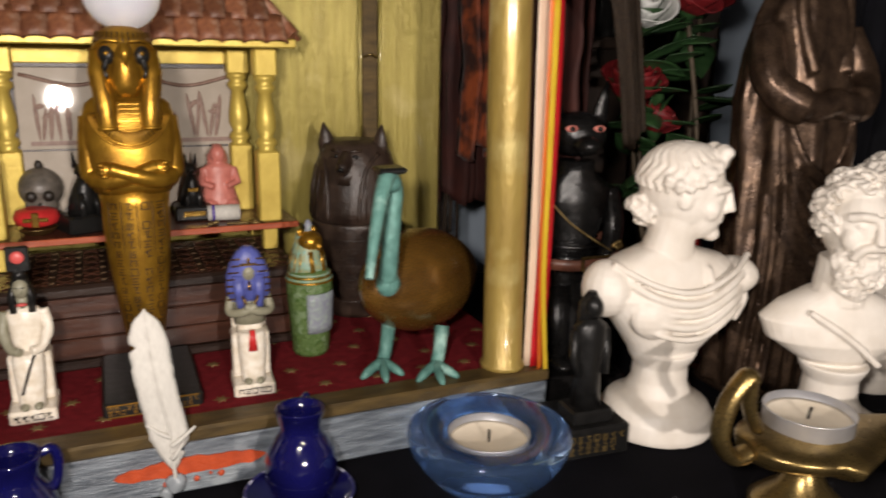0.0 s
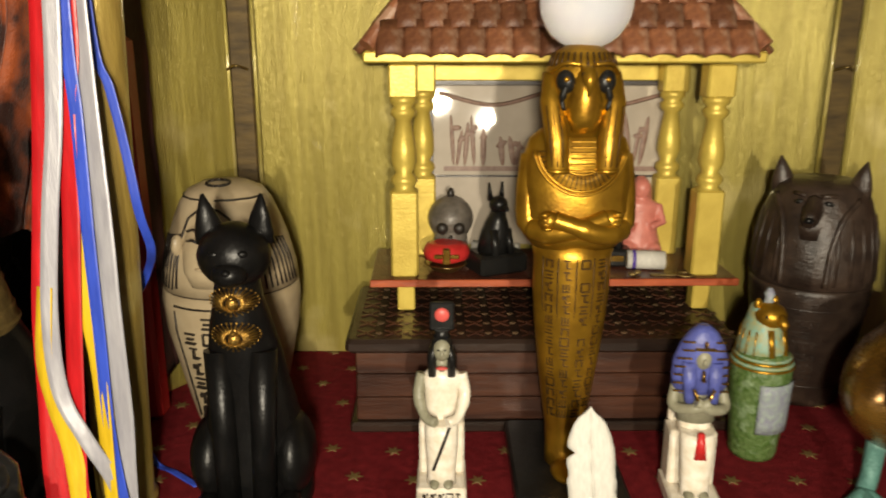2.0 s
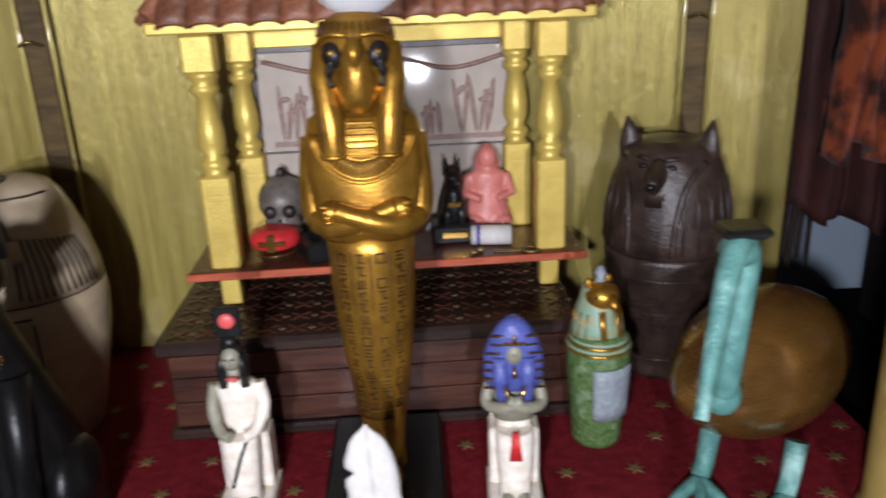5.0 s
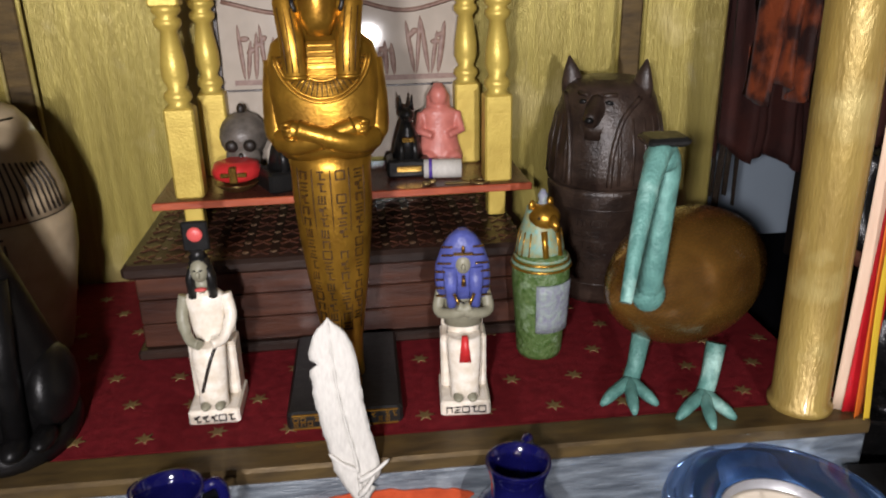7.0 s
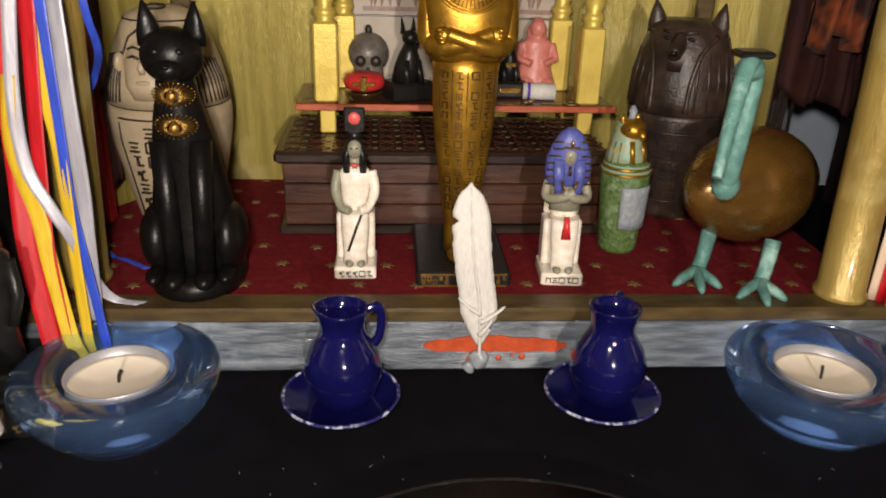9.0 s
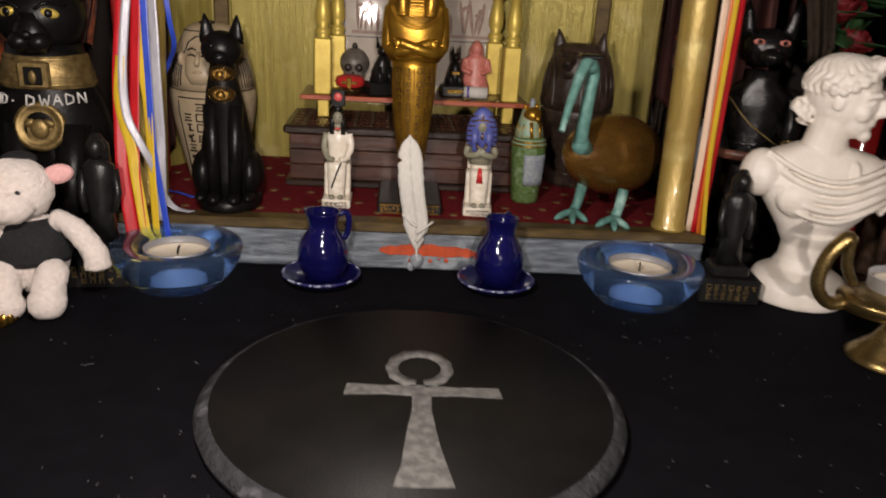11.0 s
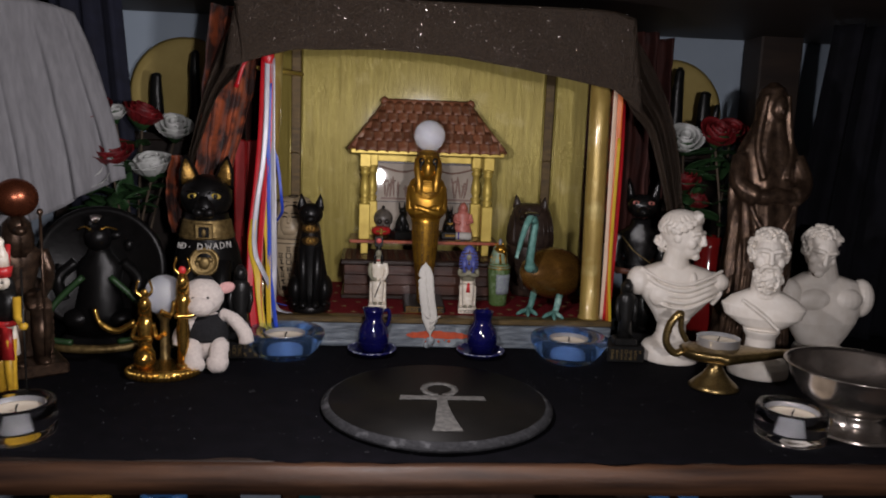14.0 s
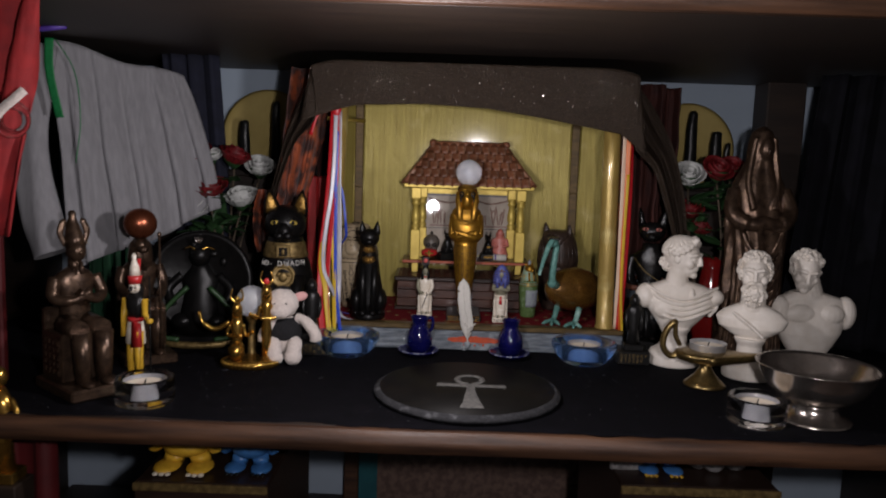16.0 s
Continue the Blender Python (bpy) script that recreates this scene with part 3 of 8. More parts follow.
# ---- chest and house shrine ----
CX, CY = -0.003, 0.072
chest = thing("wooden_chest", (CX, CY, PZ), "dark rosewood chest with a carved inlaid lid", "chest", rz=1.0)
hw, dp = 0.0855, 0.075
b = B()
box(b, (-hw + 0.0, 0.0, 0.0003), (hw, dp, 0.005), 0, 0.001)
part("plinth", b, CHEST_TRIM, chest)
for k in range(3):
    b = B()
    z0 = 0.005 + k * 0.0112
    box(b, (-hw + 0.003, 0.003 + 0.0002 * k, z0 + 0.0002), (hw - 0.003, dp - 0.003, z0 + 0.011), 0, 0.0006)
    part("plank", b, CHEST, chest)
b = B()
box(b, (-hw - 0.001, -0.001, 0.0387), (hw + 0.001, dp + 0.001, 0.0452), 0, 0.0016)
part("lid", b, CHEST_TRIM, chest, "carved lid")
lid_top = 0.0453
b = B()
rnd = random.Random(8)
for i in range(14):
    for j in range(6):
        x, y = -hw + 0.0075 + i * 0.0121, 0.0075 + j * 0.0121
        for a in range(4):
            q = math.pi / 4 + a * math.pi / 2
            box(b, (x + 0.0028 * math.cos(q) - 0.0022, y + 0.0028 * math.sin(q) - 0.0006, lid_top - 0.0004), (x + 0.0028 * math.cos(q) + 0.0022, y + 0.0028 * math.sin(q) + 0.0006, lid_top + 0.0005), 0, 0, math.degrees(q))
        box(b, (x + 0.0047, y - 0.001, lid_top - 0.0004), (x + 0.0067, y + 0.001, lid_top + 0.0004), 1, 0, 45)
tagged(part("inlay", b, [CHEST, INLAY], chest, "carved and inlaid lattice"), kind="stuff")

SX, SY, SZ = 0.0055, 0.104, 0.0935
house = thing("house_shrine", (SX, SY, 0), "small gold-painted house shrine with turned posts and a tiled roof", "shrine model", rz=1.5)
b = B()
box(b, (-0.0865, 0.0, SZ - 0.0032), (0.0865, 0.055, SZ), 0, 0.0006)
part("floor_board", b, SHELF_TOP, house)
b = B()
box(b, (-0.0867, -0.0012, SZ - 0.0034), (0.0867, 0.0, SZ + 0.0001), 0, 0.0004)
part("board_edge", b, ORANGE_WOOD, house, "orange lacquered front edge")
for x in (-0.070, 0.071):
    for y in (0.008, 0.045):
        b = B()
        box(b, (x - 0.0042, y - 0.004, 0.0768), (x + 0.0042, y + 0.004, SZ - 0.0034), 0, 0.0006)
        part("foot", b, BRIGHT_GOLD, house)
post_mesh = None
for x, y in ((-0.0705, 0.009), (0.0715, 0.009), (-0.062, 0.046), (0.063, 0.046)):
    if post_mesh is None:
        b = B()
        box(b, (-0.0064, -0.0055, 0), (0.0064, 0.0055, 0.041), 0, 0.0009)
        lathe(b, [(0.0062, 0.041), (0.0045, 0.0425), (0.0062, 0.045), (0.0058, 0.047), (0.0038, 0.049), (0.0058, 0.054), (0.0056, 0.060), (0.0036, 0.073), (0.0058, 0.0755), (0.0058, 0.0775), (0.0042, 0.079), (0.0062, 0.081), (0.006, 0.084)], (0, 0, 0), 18)
        box(b, (-0.0064, -0.0055, 0.083), (0.0064, 0.0055, 0.098), 0, 0.0009)
        post_mesh = mesh_of("turned_post", b, BRIGHT_GOLD)
    ob = new("turned_post", post_mesh)
    ob.parent = house
    ob.location = (x, y, SZ)
b = B()
box(b, (-0.0872, -0.004, SZ + 0.0985), (0.0872, 0.058, SZ + 0.1035), 0, 0.0008)
part("eave_board", b, BRIGHT_GOLD, house)
for x0, x1, y0, y1, z0, z1 in ((-0.064, 0.068, 0.0535, 0.057, SZ + 0.088, SZ + 0.098), (-0.064, -0.0585, 0.0535, 0.057, SZ, SZ + 0.088), (0.0625, 0.068, 0.0535, 0.057, SZ, SZ + 0.088)):
    b = B()
    box(b, (x0, y0, z0), (x1, y1, z1), 0, 0.0006)
    part("back_rail", b, BRIGHT_GOLD, house, "rough gold back rail")
b = B()
EZ, RZ = SZ + 0.1035, SZ + 0.156
skin(b, [[V(-0.0840, -0.004, EZ), V(0.0840, -0.004, EZ), V(0.0840, 0.058, EZ), V(-0.0840, 0.058, EZ)],
         [V(-0.047, 0.0265, RZ), V(0.047, 0.0265, RZ), V(0.047, 0.0275, RZ), V(-0.047, 0.0275, RZ)]], 0)
for f in b.faces:
    f.smooth = False
roof = part("roof", b, TILE, house, "brown clay-tiled hip roof")
# one curved tile, laid in rows
b = B()
rings = []
for j in range(4):
    v = j / 3
    rings.append([V(0.0062 * math.cos(math.pi * k / 8), -0.0165 * v, 0.0042 * math.sin(math.pi * k / 8) + 0.0014 * v) for k in range(9)] +
                 [V(0.0052 * math.cos(math.pi * k / 8), -0.0165 * v, 0.0032 * math.sin(math.pi * k / 8) + 0.0014 * v) for k in range(8, -1, -1)])
skin(b, rings, 0)
tile_mesh = mesh_of("tile", b, TILE)


def lay(p, down, across):
    z = across.cross(-down).normalized()
    m = Matrix((across, -down, z)).transposed().to_4x4()
    m.translation = p
    ob = new("tile", tile_mesh)
    ob.parent = roof
    ob.matrix_basis = m


rows = 5
for r in range(rows):
    for front in (1, -1):
        top = V(0, 0.0268, RZ).lerp(V(0, -0.006 if front > 0 else 0.060, EZ), (r + 0.05) / rows)
        half = 0.046 + (0.0850 - 0.046) * (r + 0.5) / rows
        k = round(2 * half / 0.0117)
        dn = V(0, -0.0308 * front, -0.0525).normalized()
        for i in range(k):
            x = -half + 2 * half * (i + 0.5) / k
            lay(V(x, top.y, top.z + 0.001), dn, V(front, 0, 0))
    for side in (1, -1):
        top = V(0.046 * side, 0.027, RZ).lerp(V(0.0850 * side, 0.027, EZ), (r + 0.05) / rows)
        hy = 0.032 * (r + 0.5) / rows
        k = max(1, round(2 * hy / 0.0117))
        dn = V(0.0390 * side, 0, -0.0525).normalized()
        for i in range(k):
            y = 0.027 - hy + 2 * hy * (i + 0.5) / k
            lay(V(top.x, y, top.z + 0.001), dn, V(0, side, 0))
b = B()
tube(b, [(-0.05, 0.027, RZ + 0.001), (0.05, 0.027, RZ + 0.001)], 0.0042, 10)
for s in (-1, 1):
    for y in (-0.005, 0.059):
        tube(b, [(0.046 * s, 0.027, RZ), (0.0855 * s, y, EZ + 0.002)], 0.0036, 8)
    ball(b, (0.05 * s, 0.027, RZ + 0.002), 0.005)
part("ridge", b, TILE, house)

# framed print at the back of the house shrine
pic = thing("framed_print", (SX, SY + 0.05, SZ + 0.003), "old brown print of faint shapes behind glass in a dark frame", "picture", rz=1.5)
pic.matrix_basis = pose(SX + 0.0025, SY + 0.0475, SZ + 0.004, -5.3, 0, 0.5)
b = B()
box(b, (-0.0605, 0, 0), (0.0605, 0.002, 0.082), 0, 0.0003)
part("sheet_of_paper", b, PAPER, pic)
for x0, x1, z0, z1 in ((-0.0625, 0.0625, 0.082, 0.0845), (-0.0625, -0.0605, 0, 0.082), (0.0605, 0.0625, 0, 0.082), (-0.0605, 0.0605, 0.0355, 0.0365)):
    b = B()
    box(b, (x0, -0.0012, z0), (x1, 0.0022, z1), 0, 0.0002)
    part("frame_bar", b, CHEST_TRIM, pic)
b = B()
for gx, n, tall in ((-0.041, 5, 0.032), (-0.019, 3, 0.020), (0.022, 3, 0.021), (0.042, 5, 0.034)):
    rr = random.Random(int(gx * 1e4))
    for k in range(n):
        x, h = gx + (k - n / 2) * 0.0036 + rr.uniform(-0.001, 0.001), tall * rr.uniform(0.65, 1.0)
        ball(b, (x, -0.0001, 0.041 + h * 0.42), (0.0011 + 0.0005 * rr.random(), 0.0003, h * 0.42), 0, (0, rr.uniform(-10, 10), 0), 10, 6)
        ball(b, (x + rr.uniform(-0.002, 0.002), -0.0001, 0.041 + h * 0.62), (0.0032 * rr.uniform(0.5, 1), 0.0003, 0.0014), 0, (0, rr.uniform(-40, 40), 0), 10, 6)
for s in (-1, 1):
    tube(b, curve_pts([(s * 0.058, -0.0002, 0.078), (s * 0.03, -0.0002, 0.072), (s * 0.004, -0.0002, 0.078)], 6), 0.0012, 5, 0, 0.25)
box(b, (-0.055, -0.0004, 0.0385), (-0.006, 0.0001, 0.041))
box(b, (0.012, -0.0004, 0.0385), (0.055, 0.0001, 0.041))
part("print_pattern", b, PRINT, pic, "faded brown printed shapes")


# ---- small things on the house shrine's board ----
def on_board(x, y):
    return (SX + x, SY + y, SZ)


b = B()
ball(b, (0, 0, 0.021), (0.0115, 0.013, 0.0115))
ball(b, (0, -0.006, 0.012), (0.0085, 0.0085, 0.008))
for s in (-1, 1):
    ball(b, (s * 0.0042, -0.0125, 0.0185), (0.0030, 0.002, 0.0030), 1)
ball(b, (0, -0.0135, 0.0135), (0.0014, 0.0018, 0.002), 1)
for k in range(5):
    box(b, (-0.005 + k * 0.0021, -0.0148, 0.0062), (-0.0033 + k * 0.0021, -0.0128, 0.0092), 0, 0.0003)
ball(b, (0, 0, 0.0335), (0.002, 0.002, 0.003), 1)
lathe(b, [(0.008, 0), (0.0085, 0.004), (0.006, 0.007)], (0, 0, 0))
solo("skull", b, [SKULL, INK], (SX - 0.049, SY + 0.035, SZ), "small smoky grey skull ornament beside the print", "ornament")
b = B()
lathe(b, [(0.006, 0), (0.0105, 0.002), (0.0115, 0.005), (0.010, 0.0085), (0.006, 0.0098)], (0, 0, 0), 24, mi=0)
box(b, (-0.0018, -0.0122, 0.0015), (0.0018, -0.009, 0.009), 1, 0.0004)
box(b, (-0.006, -0.0112, 0.004), (0.006, -0.0098, 0.0062), 1, 0.0004)
solo("red_gold_egg", b, [RED_PAINT, GILT], (SX - 0.051, SY + 0.016, SZ + 0.004), "red and gold rounded charm on a brass dish", "ornament")
b = B()
lathe(b, [(0.0055, 0), (0.0068, 0.0008), (0.0098, 0.0034), (0.0105, 0.004), (0.009, 0.0037), (0.0, 0.0030)], (0, 0, 0), 28)
solo("brass_dish", b, BRASS, (SX - 0.051, SY + 0.014, SZ), "small round brass dish on the board", "dish")


def black_figurine(at, label, gilt=False):
    b = B()
    box(b, (-0.0105, -0.008, 0), (0.0105, 0.008, 0.009), 0, 0.0012)
    loft(b, [(0.009, 0.0075, 0.0065, 0, 0.001), (0.016, 0.006, 0.006, 0, 0.001), (0.022, 0.0042, 0.0045, 0, 0.0), (0.0265, 0.0026, 0.003, 0, -0.001)])
    for s in (-1, 1):
        tube(b, [(s * 0.003, -0.003, 0.019), (s * 0.0035, -0.0062, 0.0085)], [0.0018, 0.0016], 8)
        tube(b, [(s * 0.0024, 0.001, 0.031), (s * 0.003, 0.0015, 0.0385)], [0.0014, 0.0003], 6)
    ball(b, (0, -0.0012, 0.0295), (0.0036, 0.004, 0.0036))
    ball(b, (0, -0.0052, 0.0285), (0.0015, 0.0035, 0.0014))
    if gilt:
        box(b, (-0.003, -0.0064, 0.017), (0.003, -0.0045, 0.0195), 1, 0.0003)
        box(b, (-0.006, -0.0084, 0.003), (0.006, -0.0078, 0.006), 1, 0.0002)
    return solo("black_figurine", b, [SATIN_BLACK, GILT], at, label, "figurine")


bf = black_figurine((SX - 0.0270, SY + 0.014, SZ), "small black seated dog-headed figurine on a block")
bf.rotation_euler[2], bf.scale = radians(25), (1.2, 1.2, 1.12)
black_figurine((SX + 0.030, SY + 0.027, SZ), "small black figurine with gold bands on a block", True)
b = B()
loft(b, [(0, 0.011, 0.008, 0, 0), (0.006, 0.012, 0.008, 0, 0), (0.014, 0.0095, 0.007, 0, 0), (0.022, 0.0085, 0.006, 0, 0), (0.029, 0.0088, 0.0055, 0, 0), (0.032, 0.004, 0.004, 0, 0)])
ball(b, (0, -0.001, 0.0365), (0.0046, 0.0048, 0.0056))
loft(b, [(0.026, 0.0062, 0.004, 0, 0.002), (0.036, 0.0058, 0.0045, 0, 0.002), (0.0425, 0.002, 0.002, 0, 0.001)])
for s in (-1, 1):
    tube(b, [(s * 0.0085, 0, 0.028), (s * 0.0105, -0.004, 0.02), (s * 0.004, -0.0075, 0.018)], [0.0026, 0.0024, 0.0018], 8)
    ball(b, (s * 0.006, -0.005, 0.006), (0.005, 0.005, 0.0045))
solo("pink_figurine", b, PINK, (SX + 0.0465, SY + 0.036, SZ), "small pink soapstone seated figurine", "figurine", voxel=0.0007, smooth=2)
b = B()
tube(b, [(-0.009, 0, 0.0048), (0.009, 0, 0.0048)], 0.0046, 18, 0)
tube(b, [(-0.0066, 0, 0.0048), (-0.005, 0, 0.0048)], 0.0049, 18, 1)
tube(b, [(0.0088, 0, 0.0048), (0.0093, 0, 0.0048)], 0.0022, 12, 1)
solo("paper_scroll", b, [FEATHER, PURPLE], (SX + 0.046, SY + 0.0165, SZ), "rolled white paper scroll tied with a purple cord", "scroll", rz=-6)
b = B()
tube(b, [(-0.012, 0, 0.0045), (0.012, 0, 0.0045)], 0.0044, 18, 0)
tube(b, [(0.004, 0, 0.0045), (0.006, 0, 0.0045)], 0.0047, 18, 1)
solo("paper_scroll", b, [FEATHER, PURPLE], (SX - 0.026, SY + 0.0335, SZ), "rolled white paper scroll behind the black figurine", "scroll", rz=-14)
b = B()
box(b, (-0.008, -0.0014, 0), (0.004, 0.0014, 0.0009), 0, 0.0003)
rings = []
for i in range(25):
    q = 2 * math.pi * i / 24
    rings.append([V(0.0085 + (0.0036 + 0.0013 * math.cos(p)) * math.cos(q), (0.0036 + 0.0013 * math.cos(p)) * math.sin(q), 0.0006 + 0.0005 * math.sin(p)) for p in (0, 1.57, 3.14, 4.71)])
skin(b, rings, 0, False, False)
for x, y in ((-0.014, 0.001), (-0.017, -0.002)):
    ball(b, (x, y, 0.0012), (0.002, 0.0016, 0.0011))
solo("ankh_charm", b, DULL_GOLD, (SX + 0.054, SY + 0.0065, SZ), "small tarnished metal charm lying on the board", "charm")


# ---- the golden falcon-headed figure with a crystal ball ----
b = B()
rnd = random.Random(12)
box(b, (-0.0215, -0.031, 0), (0.0215, 0.031, 0.0075), 1, 0.0012)
glyphs(b, lambda u, v: (V(-0.0195 + 0.039 * u, -0.0311, 0.0022 + 0.0035 * v), 0), 2, 15, 0.0024, 0, rnd)
box(b, (-0.0195, -0.0314, 0.0064), (0.0195, -0.0308, 0.0069), 0)
box(b, (-0.0195, -0.0314, 0.0008), (0.0195, -0.0308, 0.0013), 0)
ball(b, (0.0, -0.013, 0.0085), (0.0068, 0.009, 0.0028))
loft(b, [(0.0075, 0.0078, 0.008, 0, -0.002), (0.012, 0.0074, 0.007, 0, 0), (0.022, 0.0078, 0.007, 0, 0.001), (0.035, 0.0098, 0.0085, 0, 0.001), (0.05, 0.0118, 0.0100, 0, 0.001), (0.066, 0.0136, 0.0112, 0, 0.001),
         (0.08, 0.0146, 0.0120, 0, 0.001), (0.092, 0.0146, 0.0118, 0, 0.001), (0.1, 0.0158, 0.0120, 0, 0.001)], 0, 32)
loft(b, [(0.097, 0.0160, 0.0115, 0, 0.001), (0.101, 0.0190, 0.0120, 0, 0.0), (0.109, 0.0200, 0.0124, 0, 0.0), (0.120, 0.0200, 0.0122, 0, 0.0005), (0.130, 0.0196, 0.0118, 0, 0.001), (0.1365, 0.0176, 0.0098, 0, 0.001), (0.1405, 0.0125, 0.0070, 0, 0.001)], 0, 32, 2.3)
for s in (-1, 1):
    tube(b, curve_pts([(s * 0.0158, 0.001, 0.1305), (s * 0.0172, -0.001, 0.116), (s * 0.0164, -0.004, 0.1050), (s * 0.010, -0.0105, 0.1025)], 7), [0.0048] * 14 + [0.0042] * 7 + [0.0038], 14)
    lift = 0.0014 if s > 0 else 0.0
    tube(b, curve_pts([(s * 0.0160, -0.006, 0.1042), (s * 0.009, -0.0120 - lift, 0.1042), (-s * 0.001, -0.0138 - lift, 0.1068), (-s * 0.0095, -0.0126 - lift, 0.1095)], 8), [0.0044] * 8 + [0.0040] * 8 + [0.0034] * 9, 14)
    ball(b, (-s * 0.0112, -0.0122 - lift, 0.1090), (0.0040, 0.0032, 0.0037))
    for k in range(4):
        ball(b, (-s * (0.0130 - 0.0004 * k), -0.0142 - lift, 0.1115 - 0.0017 * k), (0.0021, 0.0014, 0.0009), 0, (0, 0, 0), 8, 6)
    loft(b, [(0.1258, 0.0034, 0.0018, s * 0.0086, -0.0130), (0.1270, 0.0040, 0.0024, s * 0.0086, -0.0128), (0.138, 0.0042, 0.0030, s * 0.0092, -0.0110), (0.150, 0.0042, 0.0036, s * 0.0108, -0.0070), (0.160, 0.0032, 0.0040, s * 0.0106, -0.0020)], 0, 16)
    loft(b, [(0.1262, 0.0040, 0.0025, s * 0.0086, -0.0130), (0.1268, 0.0042, 0.0027, s * 0.0086, -0.0130), (0.1276, 0.0040, 0.0025, s * 0.0086, -0.0128)], 0, 16)
    for k in (-1, 0, 1):
        tube(b, [(s * 0.0092 + k * 0.0019, -0.0153, 0.1285), (s * 0.0098 + k * 0.0021, -0.0140, 0.138), (s * 0.0112 + k * 0.0021, -0.0106, 0.149)], 0.00022, 5, 3)
    ball(b, (s * 0.0070, -0.0112, 0.1572), (0.0034, 0.0024, 0.0040), 1, (0, s * 12, s * 24))
    ball(b, (s * 0.0070, -0.0134, 0.1580), (0.0010, 0.0007, 0.0010), 0)
    tube(b, curve_pts([(s * 0.0022, -0.0140, 0.1630), (s * 0.0080, -0.0125, 0.1632), (s * 0.0120, -0.006, 0.1600)], 6), 0.0008, 6, 0)
    tube(b, curve_pts([(s * 0.0070, -0.0124, 0.1560), (s * 0.0082, -0.0120, 0.1510), (s * 0.0072, -0.0122, 0.1475)], 5), [0.0013] * 5 + [0.0008] * 5 + [0.0003], 6, 1)
loft(b, [(0.138, 0.0098, 0.0090, 0, -0.001), (0.145, 0.0106, 0.0110, 0, -0.001), (0.153, 0.0122, 0.0122, 0, -0.001), (0.161, 0.0124, 0.0122, 0, -0.0005), (0.1662, 0.0108, 0.0105, 0, 0), (0.1690, 0.0060, 0.0060, 0, 0), (0.1700, 0.0020, 0.0020, 0, 0)], 0, 28)
for k in range(15):
    q = radians(-168 + 156 * k / 14)
    tube(b, [(0.0123 * math.cos(q), -0.0006 + 0.0122 * math.sin(q), 0.1622), (0.0108 * math.cos(q), 0.0103 * math.sin(q), 0.1668)], 0.0004, 5, 3)
loft(b, [(0.1400, 0.0040, 0.0030, 0, -0.0112), (0.1450, 0.0062, 0.0056, 0, -0.0100), (0.1510, 0.0066, 0.0070, 0, -0.0090), (0.1570, 0.0050, 0.0064, 0, -0.0090), (0.1625, 0.0036, 0.0040, 0, -0.0090)], 0, 20)
tube(b, curve_pts([(0, -0.0150, 0.1610), (0, -0.0176, 0.1575), (0, -0.0172, 0.1525)], 6), [0.0026, 0.0026, 0.0026, 0.0025, 0.0024, 0.0023, 0.0021, 0.0018, 0.0015, 0.0011, 0.0008, 0.0005, 0.0003], 12)
for s in (-1, 1):
    ball(b, (s * 0.0018, -0.0170, 0.1600), (0.0007, 0.0006, 0.0009), 1, (0, 0, 0), 8, 6)
def collar(u, r):
    q = radians(-172 + 164 * u)
    x, z = r * 0.0158 * math.cos(q), 0.1355 + r * 0.0165 * math.sin(q)
    return V(x, 0.0005 - 0.0134 * math.sqrt(max(0.05, 1 - (x / 0.0200) ** 2)), z)


for r in (0.62, 0.98, 1.06):
    tube(b, [collar(k / 20, r) for k in range(21)], 0.0006, 6, 0)
sheet(b, lambda u, v: collar(u, 0.45 + 0.62 * v) + V(0, 0.0001, 0), 30, 4, 0)
for k in range(46):
    tube(b, [collar((k + 0.5) / 46, 0.64), collar((k + 0.5) / 46, 0.97)], 0.00030, 5, 0 if k % 2 else 3)
for k in range(6):
    z = 0.1265 + k * 0.0020
    box(b, (-0.0042, -0.0143 + 0.0003 * k, z), (0.0042, -0.0120, z + 0.0008), 0, 0.0002)


def robe(u, v):
    z = 0.028 + 0.066 * v
    w = 0.0085 + (0.0145 - 0.0085) * min(1, (z - 0.022) / 0.058)
    d = 0.0072 + (0.0120 - 0.0072) * min(1, (z - 0.022) / 0.058)
    q = radians(-90 + (u - 0.5) * 110)
    return V(w * math.cos(q), 0.001 + d * math.sin(q), z), math.degrees(q) + 90


glyphs(b, robe, 15, 4, 0.0044, 2, rnd, 0.97)
for u in (0.01, 0.255, 0.5, 0.745, 0.99):
    tube(b, [robe(u, v / 8)[0] for v in range(9)], 0.00028, 5, 2)
falcon = solo("falcon_figure", b, [GOLD, SATIN_BLACK, ENGRAVED, ENGRAVED], (0.002, 0.040, PZ), "antique gold falcon-headed mummy figure on a black inscribed base", "statue")
b = B()
ball(b, (0, 0, 0), 0.0165, 0, (0, 0, 0), 40, 26)
solo("crystal_ball", b, CRYSTAL, (0.0032, 0.043, PZ + 0.169 + 0.0148), "cloudy clear crystal ball with painted-in glow on the gold figure's head", "crystal ball")


# ---- seated pair ----
def throne(b, w, mi):
    box(b, (-w, -0.010, 0), (w, 0.013, 0.0062), mi, 0.0008)
    box(b, (-w * 0.92, 0.001, 0.006), (w * 0.92, 0.0125, 0.0285), mi, 0.0009)
    box(b, (-w * 0.85, 0.009, 0.028), (w * 0.85, 0.0125, 0.036), mi, 0.0012)


